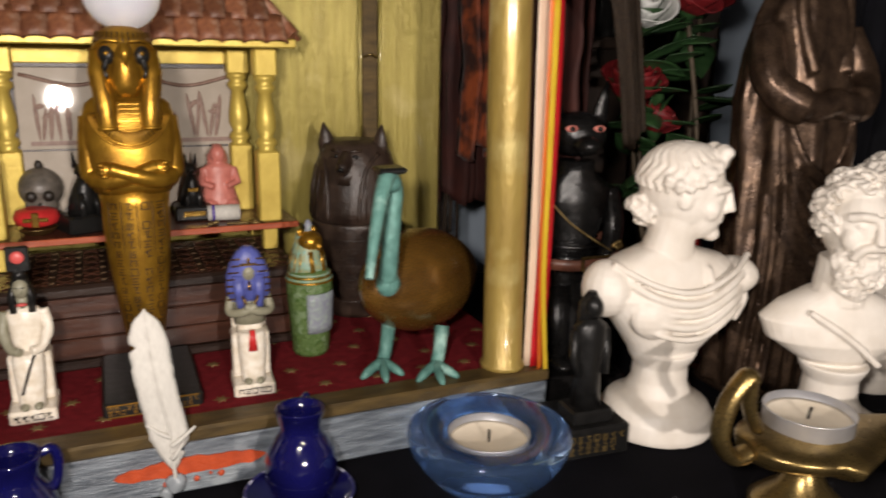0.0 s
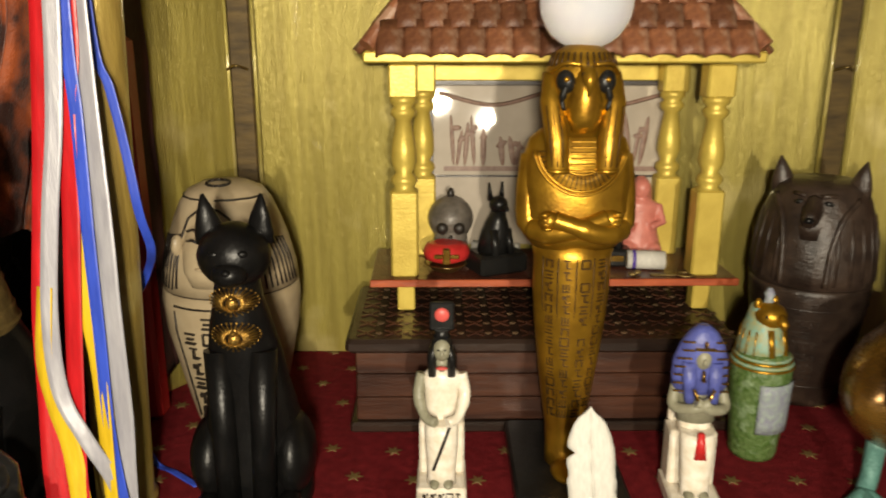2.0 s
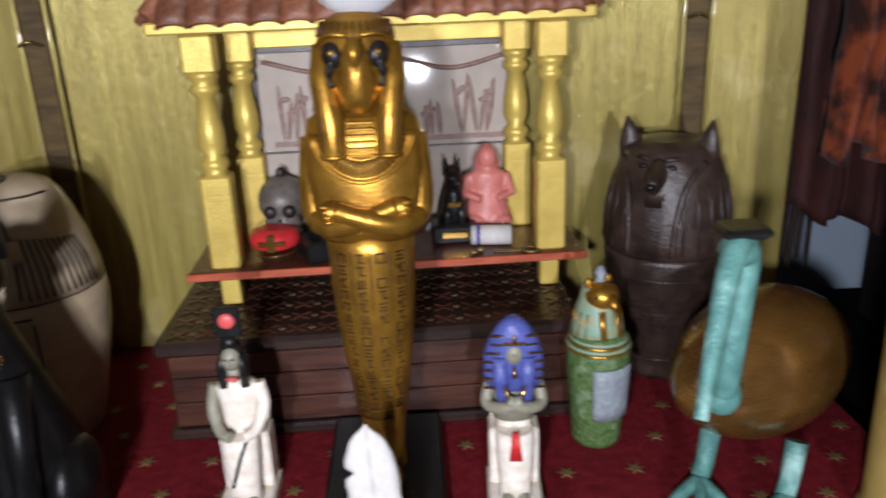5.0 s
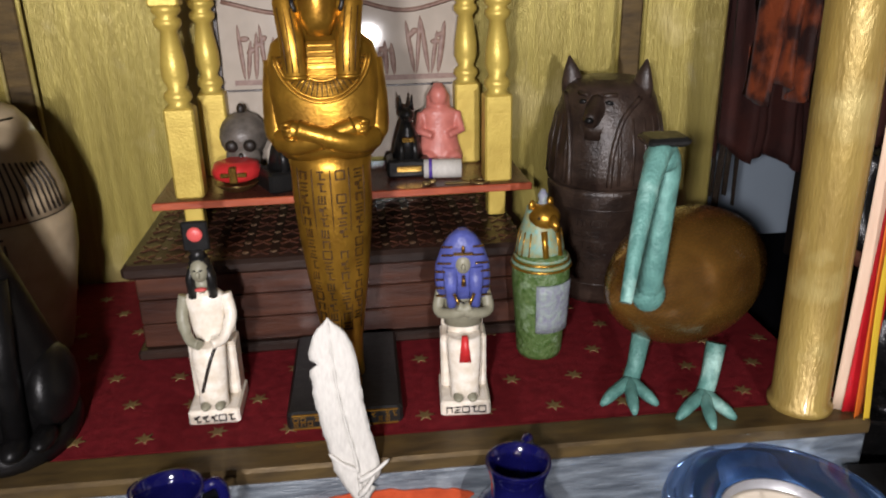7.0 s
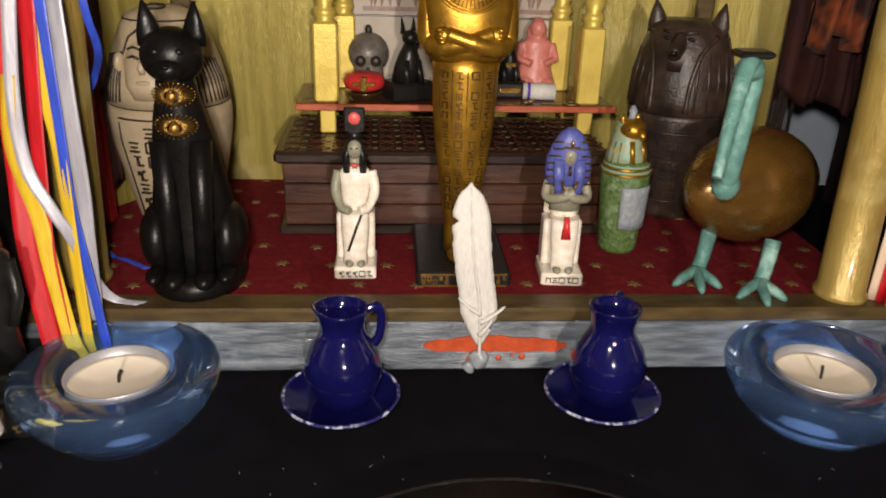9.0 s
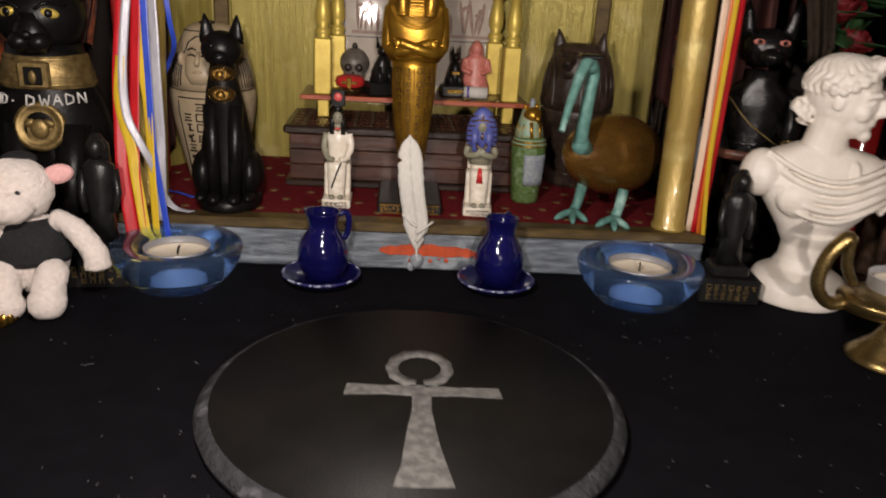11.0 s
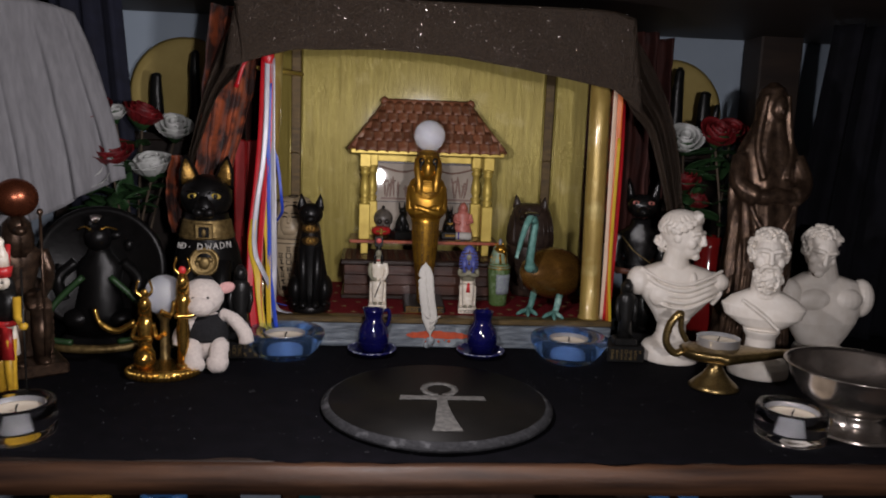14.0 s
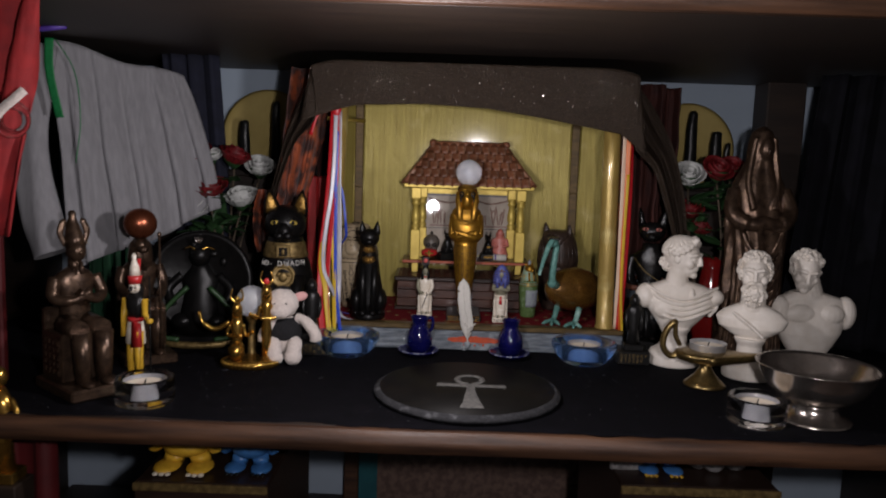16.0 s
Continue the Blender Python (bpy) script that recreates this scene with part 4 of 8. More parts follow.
def seated(b, skin_mi, dress, w=0.0075):
    loft(b, [(0.024, 0.0062, 0.0042, 0, 0.003), (0.034, 0.0062, 0.0045, 0, 0.003), (0.043, 0.0068, 0.0048, 0, 0.003), (0.0475, 0.0078, 0.0042, 0, 0.003), (0.051, 0.0042, 0.0034, 0, 0.003)], dress)
    loft(b, [(0.0065, 0.0056, 0.0036, 0, -0.0058), (0.012, 0.0054, 0.0036, 0, -0.0052), (0.022, 0.0062, 0.0045, 0, -0.0046), (0.0285, 0.0064, 0.0050, 0, -0.0036), (0.031, 0.0062, 0.0058, 0, -0.0015)], dress)
    for s in (-1, 1):
        ball(b, (s * 0.0026, -0.0085, 0.0078), (0.0020, 0.0036, 0.0016), skin_mi)
    tube(b, [(0, 0.002, 0.050), (0, 0.0012, 0.056)], 0.0026, 10, skin_mi)
    ball(b, (0, 0.0002, 0.0592), (0.0034, 0.0038, 0.0046), skin_mi)
    ball(b, (0, -0.0038, 0.0588), (0.0008, 0.0010, 0.0014), skin_mi)


b = B()
throne(b, 0.0095, 0)
seated(b, 1, 0)
for s in (-1, 1):
    tube(b, curve_pts([(s * 0.0074, 0.003, 0.0485), (s * 0.0088, 0.001, 0.040), (s * 0.0062, -0.004, 0.0335), (s * 0.0022, -0.0072, 0.0325)], 5), [0.0023] * 8 + [0.0019] * 8, 10, 0 if s > 0 else 1)
    loft(b, [(0.0485, 0.0016, 0.0016, s * 0.0036, 0.0), (0.056, 0.0019, 0.0030, s * 0.0037, 0.001), (0.0605, 0.0012, 0.003, s * 0.003, 0.0015)], 2, 12)
ball(b, (0, 0.0018, 0.0605), (0.0040, 0.0038, 0.0048), 2)
lathe(b, [(0.0034, 0.0642), (0.0026, 0.0655), (0.0028, 0.067)], (0, 0.001, 0), 16, mi=2)
box(b, (-0.0046, 0.0006, 0.0665), (0.0046, 0.0028, 0.0775), 2, 0.0006)
ball(b, (0, 0.0004, 0.0728), (0.0028, 0.0012, 0.0028), 3)
tube(b, curve_pts([(0.004, -0.0055, 0.033), (0.001, -0.0098, 0.026), (-0.003, -0.0092, 0.014)], 5), 0.0006, 6, 4)
ball(b, (0, -0.0022, 0.0525), (0.0022, 0.0012, 0.0008), 3)
for s in (-1, 1):
    box(b, (s * 0.0012 - 0.0005, -0.0040, 0.0602), (s * 0.0012 + 0.0005, -0.0034, 0.0606), 2)
glyphs(b, lambda u, v: (V(-0.0078 + 0.0156 * u, -0.0101, 0.0031), 0), 1, 5, 0.0036, 4, random.Random(3), 1)
solo("seated_figurine", b, [WHITE_GLAZE, FLESH, SATIN_BLACK, CORAL, INK], (-0.0472, 0.0275, PZ), "white glazed seated figurine with a black wig and red sun disc", "figurine", "seated pair")
b = B()
throne(b, 0.0095, 0)
seated(b, 1, 0)
loft(b, [(0.0335, 0.0072, 0.0048, 0, 0.003), (0.042, 0.0072, 0.0050, 0, 0.003), (0.048, 0.0080, 0.0044, 0, 0.003), (0.051, 0.0045, 0.0036, 0, 0.003)], 1)
loft(b, [(0.0455, 0.0098, 0.0046, 0, 0.0022), (0.052, 0.0104, 0.0046, 0, 0.0026), (0.058, 0.0100, 0.0048, 0, 0.0028), (0.064, 0.0080, 0.0052, 0, 0.0024), (0.0690, 0.0050, 0.0042, 0, 0.002), (0.0715, 0.0018, 0.0018, 0, 0.002)], 2, 24)
for s in (-1, 1):
    tube(b, curve_pts([(s * 0.0080, 0.003, 0.0475), (s * 0.0092, -0.001, 0.0405), (s * 0.003, -0.0058, 0.0415), (-s * 0.0026, -0.0062, 0.0445)], 5), 0.0021, 10, 1)
    loft(b, [(0.043, 0.0018, 0.0014, s * 0.0042, -0.0032), (0.052, 0.0026, 0.0016, s * 0.0046, -0.0024), (0.058, 0.0026, 0.002, s * 0.0048, -0.001)], 2, 12)
    tube(b, [(s * 0.001, -0.0068, 0.043), (s * 0.0036, -0.0064, 0.0495)], 0.0006, 6, 4)
for k in range(7):
    z = 0.0465 + k * 0.0032
    w = 0.0100 if k < 4 else 0.0092 if k < 5 else 0.0076
    tube(b, curve_pts([(-w, -0.001, z), (-w * 0.7, -0.0022, z + 0.0004), (-w * 0.48, -0.0028, z + 0.0006)], 3), 0.0004, 5, 4)
    tube(b, curve_pts([(w, -0.001, z), (w * 0.7, -0.0022, z + 0.0004), (w * 0.48, -0.0028, z + 0.0006)], 3), 0.0004, 5, 4)
box(b, (-0.0036, -0.0038, 0.0632), (0.0036, -0.0022, 0.0642), 4, 0.0002)
ball(b, (0, -0.0038, 0.0655), (0.0007, 0.0008, 0.0017), 4)
skin(b, [[V(-0.0011, -0.0086, 0.033), V(0.0011, -0.0086, 0.033), V(0.0011, -0.0072, 0.033), V(-0.0011, -0.0072, 0.033)], [V(-0.0022, -0.0098, 0.023), V(0.0022, -0.0098, 0.023), V(0.0022, -0.0084, 0.023), V(-0.0022, -0.0084, 0.023)]], 3)
tube(b, [(0, -0.0034, 0.0555), (0, -0.0044, 0.0515)], [0.0005, 0.0008], 6, 4)
glyphs(b, lambda u, v: (V(-0.0078 + 0.0156 * u, -0.0101, 0.0031), 0), 1, 5, 0.0036, 5, random.Random(9), 1)
solo("seated_figurine", b, [WHITE_GLAZE, FLESH, NEMES, RED_PAINT, GILT, INK], (0.0480, 0.0205, PZ), "white glazed seated figurine with a blue striped headcloth", "figurine", "seated pair", rz=-4)

# small green jar with a falcon head
b = B()
lathe(b, [(0.0092, 0), (0.0098, 0.002), (0.0108, 0.018), (0.0122, 0.034), (0.0122, 0.042), (0.0106, 0.0465), (0.0085, 0.048)], (0, 0, 0), 28, mi=0)
jar_body = b
b = B()
lathe(b, [(0.0104, 0.0455), (0.0100, 0.050), (0.0086, 0.056), (0.0070, 0.0615), (0.0058, 0.066)], (0, 0.0012, 0), 24, mi=1)
stripes = []
for k in range(13):
    q = radians(-30 + 240 * k / 12)
    stripe = B()
    tube(stripe, [(0.0103 * math.cos(q), 0.0012 + 0.0103 * math.sin(q), 0.0465), (0.0085 * math.cos(q), 0.0012 + 0.0085 * math.sin(q), 0.0568)], 0.0004, 5)
    stripes.append(stripe)
wig_bm, b = b, B()
ball(b, (0, -0.0012, 0.0625), (0.0068, 0.0070, 0.0058), 2)
tube(b, [(0, -0.006, 0.0625), (0, -0.0098, 0.0605), (0, -0.0098, 0.0585)], [0.003, 0.0018, 0.0006], 10, 2)
for s in (-1, 1):
    ball(b, (s * 0.0042, -0.0048, 0.0635), (0.0014, 0.001, 0.0012), 4)
    ball(b, (s * 0.0045, 0.001, 0.067), (0.0016, 0.0012, 0.0028), 2)
    tube(b, [(s * 0.0032, -0.006, 0.058), (s * 0.0034, -0.0082, 0.047)], 0.0014, 8, 2)
lathe(b, [(0.0024, 0.0672), (0.0016, 0.0695), (0.0021, 0.0715), (0.0008, 0.074)], (0, 0, 0), 14, mi=3)
lid_bm, b = b, jar_body


def jar_face(u, v):
    q = radians(-90 + (u - 0.5) * 85)
    return V(0.0119 * math.cos(q), 0.0119 * math.sin(q), 0.014 + 0.022 * v), math.degrees(q) + 90


fj = thing("falcon_jar", (0.086, 0.0575, PZ), "small mottled green jar with a gold falcon-head lid", "jar", rz=22)
jb = part("body", b, GREENWARE, fj, "mottled green body")
b = B()
rings = []
for v in range(6):
    rings.append([V(*jar_face(u / 8, v / 5)[0]) + V(math.cos(radians(-90 + (u / 8 - 0.5) * 85)), math.sin(radians(-90 + (u / 8 - 0.5) * 85)), 0) * (-0.0006 + 0.0010 * v / 5) for u in range(9)])
skin(b, rings, 0, False, False, False)
part("panel", b, PALE_PANEL, jb, "pale grey inscribed panel", thick=-0.0008)
b = B()
for k in range(4):
    lathe(b, [(0.0110 + 0.0005 * k, 0.0462 - k * 0.0013), (0.0116 + 0.0005 * k, 0.0458 - k * 0.0013), (0.0112 + 0.0005 * k, 0.0452 - k * 0.0013)], (0, 0, 0), 24, mi=k % 2, cap0=False, cap1=False)
part("collar", b, [TURQ, GOLD], jb, "turquoise and gold banded collar")
wig = part("lid", wig_bm, [GREENWARE, TURQ, GOLD], fj, "turquoise lid striped with gold")
for stripe in stripes:
    part("stripe", stripe, GOLD, wig)
part("head", lid_bm, [GREENWARE, TURQ, GOLD, PALE_PANEL, SATIN_BLACK], wig, "gold falcon head")


# ---- cats, jars and the ibis inside the niche ----
def seated_cat(b, h, bodym, deco):
    """A tall seated cat of height h facing -y."""
    k = h / 0.122
    S = lambda *a: tuple(x * k for x in a)
    loft(b, [S(0, 0.0205, 0.026, 0, 0.004), S(0.004, 0.0215, 0.027, 0, 0.004), S(0.008, 0.021, 0.026, 0, 0.004), S(0.010, 0.0175, 0.022, 0, 0.005)], bodym, 28)
    loft(b, [S(0.008, 0.0190, 0.021, 0, 0.006), S(0.02, 0.0200, 0.0215, 0, 0.007), S(0.035, 0.0178, 0.0185, 0, 0.005), S(0.05, 0.0150, 0.0150, 0, 0.002), S(0.065, 0.0130, 0.0122, 0, -0.002), S(0.077, 0.0108, 0.0102, 0, -0.005), S(0.086, 0.0086, 0.0088, 0, -0.006), S(0.094, 0.0075, 0.0080, 0, -0.006)], bodym, 28)
    for s in (-1, 1):
        tube(b, [S(s * 0.0075, -0.009, 0.068), S(s * 0.0070, -0.0128, 0.04), S(s * 0.0062, -0.0142, 0.010)], S(0.0055, 0.0046, 0.0044), 12, bodym)
        ball(b, S(s * 0.0064, -0.0185, 0.0098), S(0.0048, 0.0075, 0.0040), bodym)
        ball(b, S(s * 0.0150, 0.002, 0.022), S(0.0085, 0.016, 0.0155), bodym)
        ball(b, S(s * 0.0150, -0.0145, 0.0105), S(0.0042, 0.0080, 0.0034), bodym)
        lathe(b, [S(0.0054, 0), S(0.0050, 0.004), S(0.0034, 0.0095), S(0.0006, 0.0165)], S(s * 0.0082, -0.004, 0.1055), 14, 1.0, 0.55, bodym, (4, s * 7, s * -16))
        ball(b, S(s * 0.0045, -0.0172, 0.1042), S(0.0021, 0.0013, 0.0013), deco)
    ball(b, S(0, -0.0075, 0.1015), S(0.0125, 0.0118, 0.0112), bodym, (0, 0, 0), 20, 14)
    ball(b, S(0, -0.0165, 0.0975), S(0.0062, 0.0058, 0.0046), bodym)
    ball(b, S(0, -0.0218, 0.0992), S(0.0016, 0.0012, 0.0011), bodym)


b = B()
seated_cat(b, 0.122, 0, 0)
for v in b.verts:
    v.co.x *= 0.98
for z, y, r in ((0.0872, -0.0166, 0.0070), (0.0750, -0.0172, 0.0070)):
    for q in range(26):
        a = 2 * math.pi * q / 26
        wide = 1.15 + 0.15 * abs(math.cos(a))
        tube(b, [(r * 0.42 * math.cos(a), y - 0.0002, z + r * 0.32 * math.sin(a)), (r * 0.86 * wide * math.cos(a), y + 0.0030 * abs(math.cos(a)) + 0.0010, z + r * 0.66 * math.sin(a))], [0.0005, 0.0003], 5, 1)
        ball(b, (r * 0.9 * wide * math.cos(a), y + 0.0034 * abs(math.cos(a)) + 0.0012, z + r * 0.70 * math.sin(a)), 0.00045, 1, (0, 0, 0), 6, 4)
    ball(b, (0, y + 0.0004, z - 0.0003), (r * 0.30, 0.0016, r * 0.34), 1)
    ball(b, (0, y - 0.0004, z + 0.0020), (r * 0.16, 0.0014, r * 0.14), 1)
solo("black_cat_statue", b, [BLACK, CHEST_GOLD], (-0.117, 0.0155, PZ), "glossy black seated cat statue with two gold chest medallions", "statue", rz=3)

rnd = random.Random(5)
b = B()
prof = [(0.0185, 0), (0.0195, 0.003), (0.0245, 0.025), (0.0292, 0.048), (0.0302, 0.060), (0.0296, 0.0665)]
lathe(b, prof, (0, 0, 0), 32, mi=0)
lathe(b, [(0.0292, 0.0660), (0.0288, 0.0672)], (0, 0, 0), 32, mi=1)
jar_bm = b
b = B()
CANOPIC = [(0.0296, 0.0672), (0.0288, 0.075), (0.0262, 0.086), (0.0228, 0.096), (0.0196, 0.1035), (0.0160, 0.1085), (0.0095, 0.1115), (0.002, 0.1122)]
lathe(b, CANOPIC, (0, 0, 0), 36)
lid_bm = b


def on_lid(a, z, out=0.0):
    """A place on the lid's surface at the angle a from its front."""
    for (r0, z0), (r1, z1) in zip(CANOPIC, CANOPIC[1:]):
        if z <= z1:
            break
    r = r0 + (r1 - r0) * (z - z0) / (z1 - z0) + out
    q = radians(-90 + a)
    return V(r * math.cos(q), r * math.sin(q), z)


b = B()
loft(b, [(0.0715, 0.0070, 0.0036, 0, -0.0265), (0.0780, 0.0100, 0.0052, 0, -0.0258), (0.0880, 0.0112, 0.0060, 0, -0.0222), (0.0960, 0.0098, 0.0056, 0, -0.0180), (0.1010, 0.0060, 0.0036, 0, -0.0155)], 0, 22)
tube(b, [(0, -0.0262, 0.0930), (0, -0.0305, 0.0862), (0, -0.0300, 0.0842)], [0.0012, 0.0020, 0.0014], 10, 0)
ball(b, (0, -0.0302, 0.0800), (0.0034, 0.0016, 0.0009), 0)
for sgn in (-1, 1):
    ball(b, on_lid(sgn * 30, 0.0880, 0.001), (0.0022, 0.0030, 0.0046), 0, (0, 0, sgn * 30))
face_bm = b
b = B()
for sgn in (-1, 1):
    for k in range(11):
        a = sgn * (34 + 5.5 * k)
        tube(b, [on_lid(a, 0.069, 0.0002), on_lid(a * 0.98, 0.080, 0.0002), on_lid(a * 0.92, 0.0925 - 0.0004 * k, 0.0002)], 0.0005, 5)
    tube(b, [on_lid(sgn * a, z, 0.0003) for a, z in ((28, 0.070), (29, 0.080), (29, 0.090), (24, 0.099), (12, 0.1025), (0, 0.1032))], 0.0006, 5)
    tube(b, [V(sgn * 0.0022, -0.0276, 0.0905), V(sgn * 0.0050, -0.0270, 0.0915), V(sgn * 0.0088, -0.0236, 0.0900)], 0.0007, 6)
    tube(b, [V(sgn * 0.0018, -0.0262, 0.0945), V(sgn * 0.0050, -0.0252, 0.0955), V(sgn * 0.0088, -0.0222, 0.0940)], 0.0006, 6)
    tube(b, [on_lid(sgn * a, 0.1062, 0.0003) for a in (6, 30, 55, 80)], 0.0005, 5)
for k in range(13):
    q = 2 * math.pi * k / 12
    if k:
        tube(b, [V(0.0052 * math.cos(p), -0.0075 + 0.0038 * math.sin(p), 0.1119 - 0.0008 * math.sin(-p)) for p in (q - 0.55, q)], 0.0006, 5)
lines_bm = b
b = jar_bm


def jar_text(u, v):
    q = radians(-90 + (u - 0.5) * 52)
    r = 0.0200 + 0.0100 * min(1, (0.008 + 0.05 * v) / 0.05)
    return V(r * math.cos(q), r * math.sin(q), 0.008 + 0.052 * v), math.degrees(q) + 90


glyphs(b, jar_text, 7, 3, 0.0070, 1, rnd, 0.95)
for u in (-0.12, 1.12):
    tube(b, [jar_text(u, v / 6)[0] for v in range(7)], 0.0005, 5, 1)
tube(b, [jar_text(-0.12 + 1.24 * k / 6, 1.04)[0] for k in range(7)], 0.0005, 5, 1)
cj = thing("canopic_jar", (-0.142, 0.090, PZ), "sand-coloured jar with a carved head lid and black painted signs", "jar", "canopic jars", rz=-6)
part("body", b, [SAND, INK], cj)
lid = part("lid", lid_bm, SAND, cj, "carved head lid")
part("face", face_bm, SAND, lid, "carved sandy face")
tagged(part("face_paint", lines_bm, INK, lid, "thin black painted lines"), kind="stuff")

kj = thing("jackal_jar", (0.1305, 0.117, PZ), "dark brown jar with a jackal-head lid", "jar", "canopic jars", rz=-32)
b = B()
lathe(b, [(0.0185, 0), (0.0192, 0.003), (0.0222, 0.020), (0.0258, 0.044), (0.0274, 0.058), (0.0272, 0.0600), (0.0262, 0.0606)], (0, 0, 0), 36)
for z in (0.010, 0.034, 0.050):
    r = 0.0190 + 0.150 * z - 0.0003
    lathe(b, [(r, z), (r + 0.0009, z + 0.0008), (r, z + 0.0016)], (0, 0, 0), 36, cap0=False, cap1=False)
glyphs(b, lambda u, v: (V((0.0206 + 0.006 * v) * math.sin(radians(44 * (u - 0.5))), -(0.0208 + 0.0056 * v) * math.cos(radians(44 * (u - 0.5))), 0.013 + 0.034 * v), 44 * (u - 0.5)), 6, 5, 0.0046, 0, rnd, 0.9)
part("body", b, JACKAL, kj)
b = B()
lathe(b, [(0.0262, 0.0606), (0.0276, 0.0614), (0.0278, 0.068), (0.0268, 0.080), (0.0248, 0.091), (0.0220, 0.1000), (0.0192, 0.1055), (0.0150, 0.1082), (0.003, 0.1090)], (0, 0, 0), 36)
ribs = []
for k in range(15):
    a = -98 + 14 * k
    q = radians(-90 + a)
    if abs(a) > 20:
        rib = B()
        tube(rib, [(0.0277 * math.cos(q), 0.0277 * math.sin(q), 0.0635), (0.0266 * math.cos(q), 0.0266 * math.sin(q), 0.080), (0.0240 * math.cos(q), 0.0240 * math.sin(q), 0.0935)], [0.0008, 0.0010, 0.0006], 6)
        ribs.append(rib)
for s in (-1, 1):
    rib = B()
    ribs.append(rib)
    tube(rib, curve_pts([(s * 0.0095, -0.0272, 0.0630), (s * 0.0100, -0.0260, 0.078), (s * 0.0125, -0.0215, 0.093), (s * 0.0175, -0.0120, 0.1020)], 5), 0.0013, 7)
lid = part("lid", b, JACKAL, kj, "jackal-head lid")
for rib in ribs:
    part("wig_rib", rib, JACKAL, lid)
b = B()
loft(b, [(0.0840, 0.0062, 0.0040, 0, -0.0225), (0.0900, 0.0098, 0.0070, 0, -0.0185), (0.0980, 0.0112, 0.0090, 0, -0.0140), (0.1050, 0.0100, 0.0080, 0, -0.0115), (0.1092, 0.0060, 0.0050, 0, -0.0090)], 0, 20)
tube(b, curve_pts([(0, -0.0180, 0.0980), (0, -0.0270, 0.0948), (0, -0.0310, 0.0925)], 5), [0.0062, 0.0058, 0.0055, 0.0052, 0.0050, 0.0048, 0.0046, 0.0044, 0.0042, 0.0036, 0.0024], 14, 0, 0.85)
ball(b, (0, -0.0322, 0.0942), (0.0022, 0.0016, 0.0015), 1)
for s in (-1, 1):
    ball(b, (s * 0.0062, -0.0218, 0.1005), (0.0020, 0.0013, 0.0011), 1, (0, s * 12, s * 20))
    tube(b, [(s * 0.0032, -0.0222, 0.1035), (s * 0.0088, -0.0185, 0.1038)], 0.0010, 6, 0)
part("face", b, [JACKAL, SATIN_BLACK], lid, "short jackal muzzle")
for s in (-1, 1):
    b = B()
    lathe(b, [(0.0066, 0), (0.0060, 0.005), (0.0038, 0.0105), (0.0006, 0.0165)], (s * 0.0158, -0.004, 0.1020), 16, 0.85, 0.55, 0, (4, s * 9, s * -14))
    part("ear", b, JACKAL, lid, "pointed ear")

ibis = thing("ibis_statue", (0.137, 0.030, PZ), "brown-gold ibis statue with verdigris neck and legs", "statue")
b = B()
secs = []
for i in range(27):
    u = 0.004 + 0.992 * (1 - math.cos(math.pi * i / 26)) / 2
    r = math.sin(math.pi * u ** 0.92) ** 0.62
    secs.append([V(-0.034 + 0.078 * u - 0.012 * r * math.cos(q), -0.018 + 0.056 * u + 0.0215 * r * math.cos(q), 0.0455 - 0.008 * u + (0.0305 if math.sin(q) > 0 else 0.029) * r * math.sin(q)) for q in (2 * math.pi * k / 28 for k in range(28))])
skin(b, secs, 0)
body = b
for v in body.verts:
    v.co.x = -0.034 + (v.co.x + 0.034) * 1.07
    v.co.z = 0.0165 + (v.co.z - 0.0165) * 0.95
b = B()
neck = curve_pts([(-0.022, -0.022, 0.050), (-0.0295, -0.038, 0.0565), (-0.0300, -0.042, 0.072), (-0.0280, -0.041, 0.092), (-0.0272, -0.040, 0.1010), (-0.0318, -0.045, 0.1075), (-0.0380, -0.054, 0.1010), (-0.0445, -0.064, 0.086), (-0.0500, -0.073, 0.070)], 6)
n = len(neck) - 1
tube(b, neck, [0.0048 - 0.0008 * min(1, i / n * 3) - (0.0022 * max(0, i / n - 0.62) / 0.38) for i in range(n + 1)], 14)
ball(b, (-0.0308, -0.0432, 0.1042), (0.0056, 0.0060, 0.0046))
ball(b, (-0.0296, -0.0385, 0.0560), (0.0058, 0.0052, 0.0066))
part_neck = b
legs_bm = []
for x, y in ((-0.0235, -0.0110), (0.0015, -0.0240)):
    b2 = B()
    legs_bm.append(b2)
    tube(b2, [(x + 0.007, y + 0.008, 0.022), (x + 0.004, y + 0.004, 0.010), (x + 0.0015, y + 0.0015, 0.004)], [0.0038, 0.0034, 0.0034], 10)
    for a, ln in ((-48, 0.0150), (-88, 0.0180), (-132, 0.0170), (60, 0.008)):
        q = radians(a - 12)
        tube(b2, curve_pts([(x + 0.001, y + 0.001, 0.0042), (x + ln * 0.55 * math.cos(q), y + ln * 0.55 * math.sin(q), 0.0034), (x + ln * math.cos(q), y + ln * math.sin(q), 0.0013)], 4), [0.0029, 0.0027, 0.0026, 0.0025, 0.0024, 0.0024, 0.0021, 0.0017, 0.0009], 8)
part("body", body, IBIS, ibis, "lacquered brown-gold body")
part("neck", part_neck, VERDI, ibis, "verdigris neck and bill")
for b2 in legs_bm:
    part("leg", b2, VERDI, ibis, "verdigris leg with a clawed foot")
b = B()
box(b, (-0.0375, -0.0495, 0.1088), (-0.0240, -0.0375, 0.1116), 0, 0.001)
part("cap", b, SATIN_BLACK, ibis, "small black cap on the head")


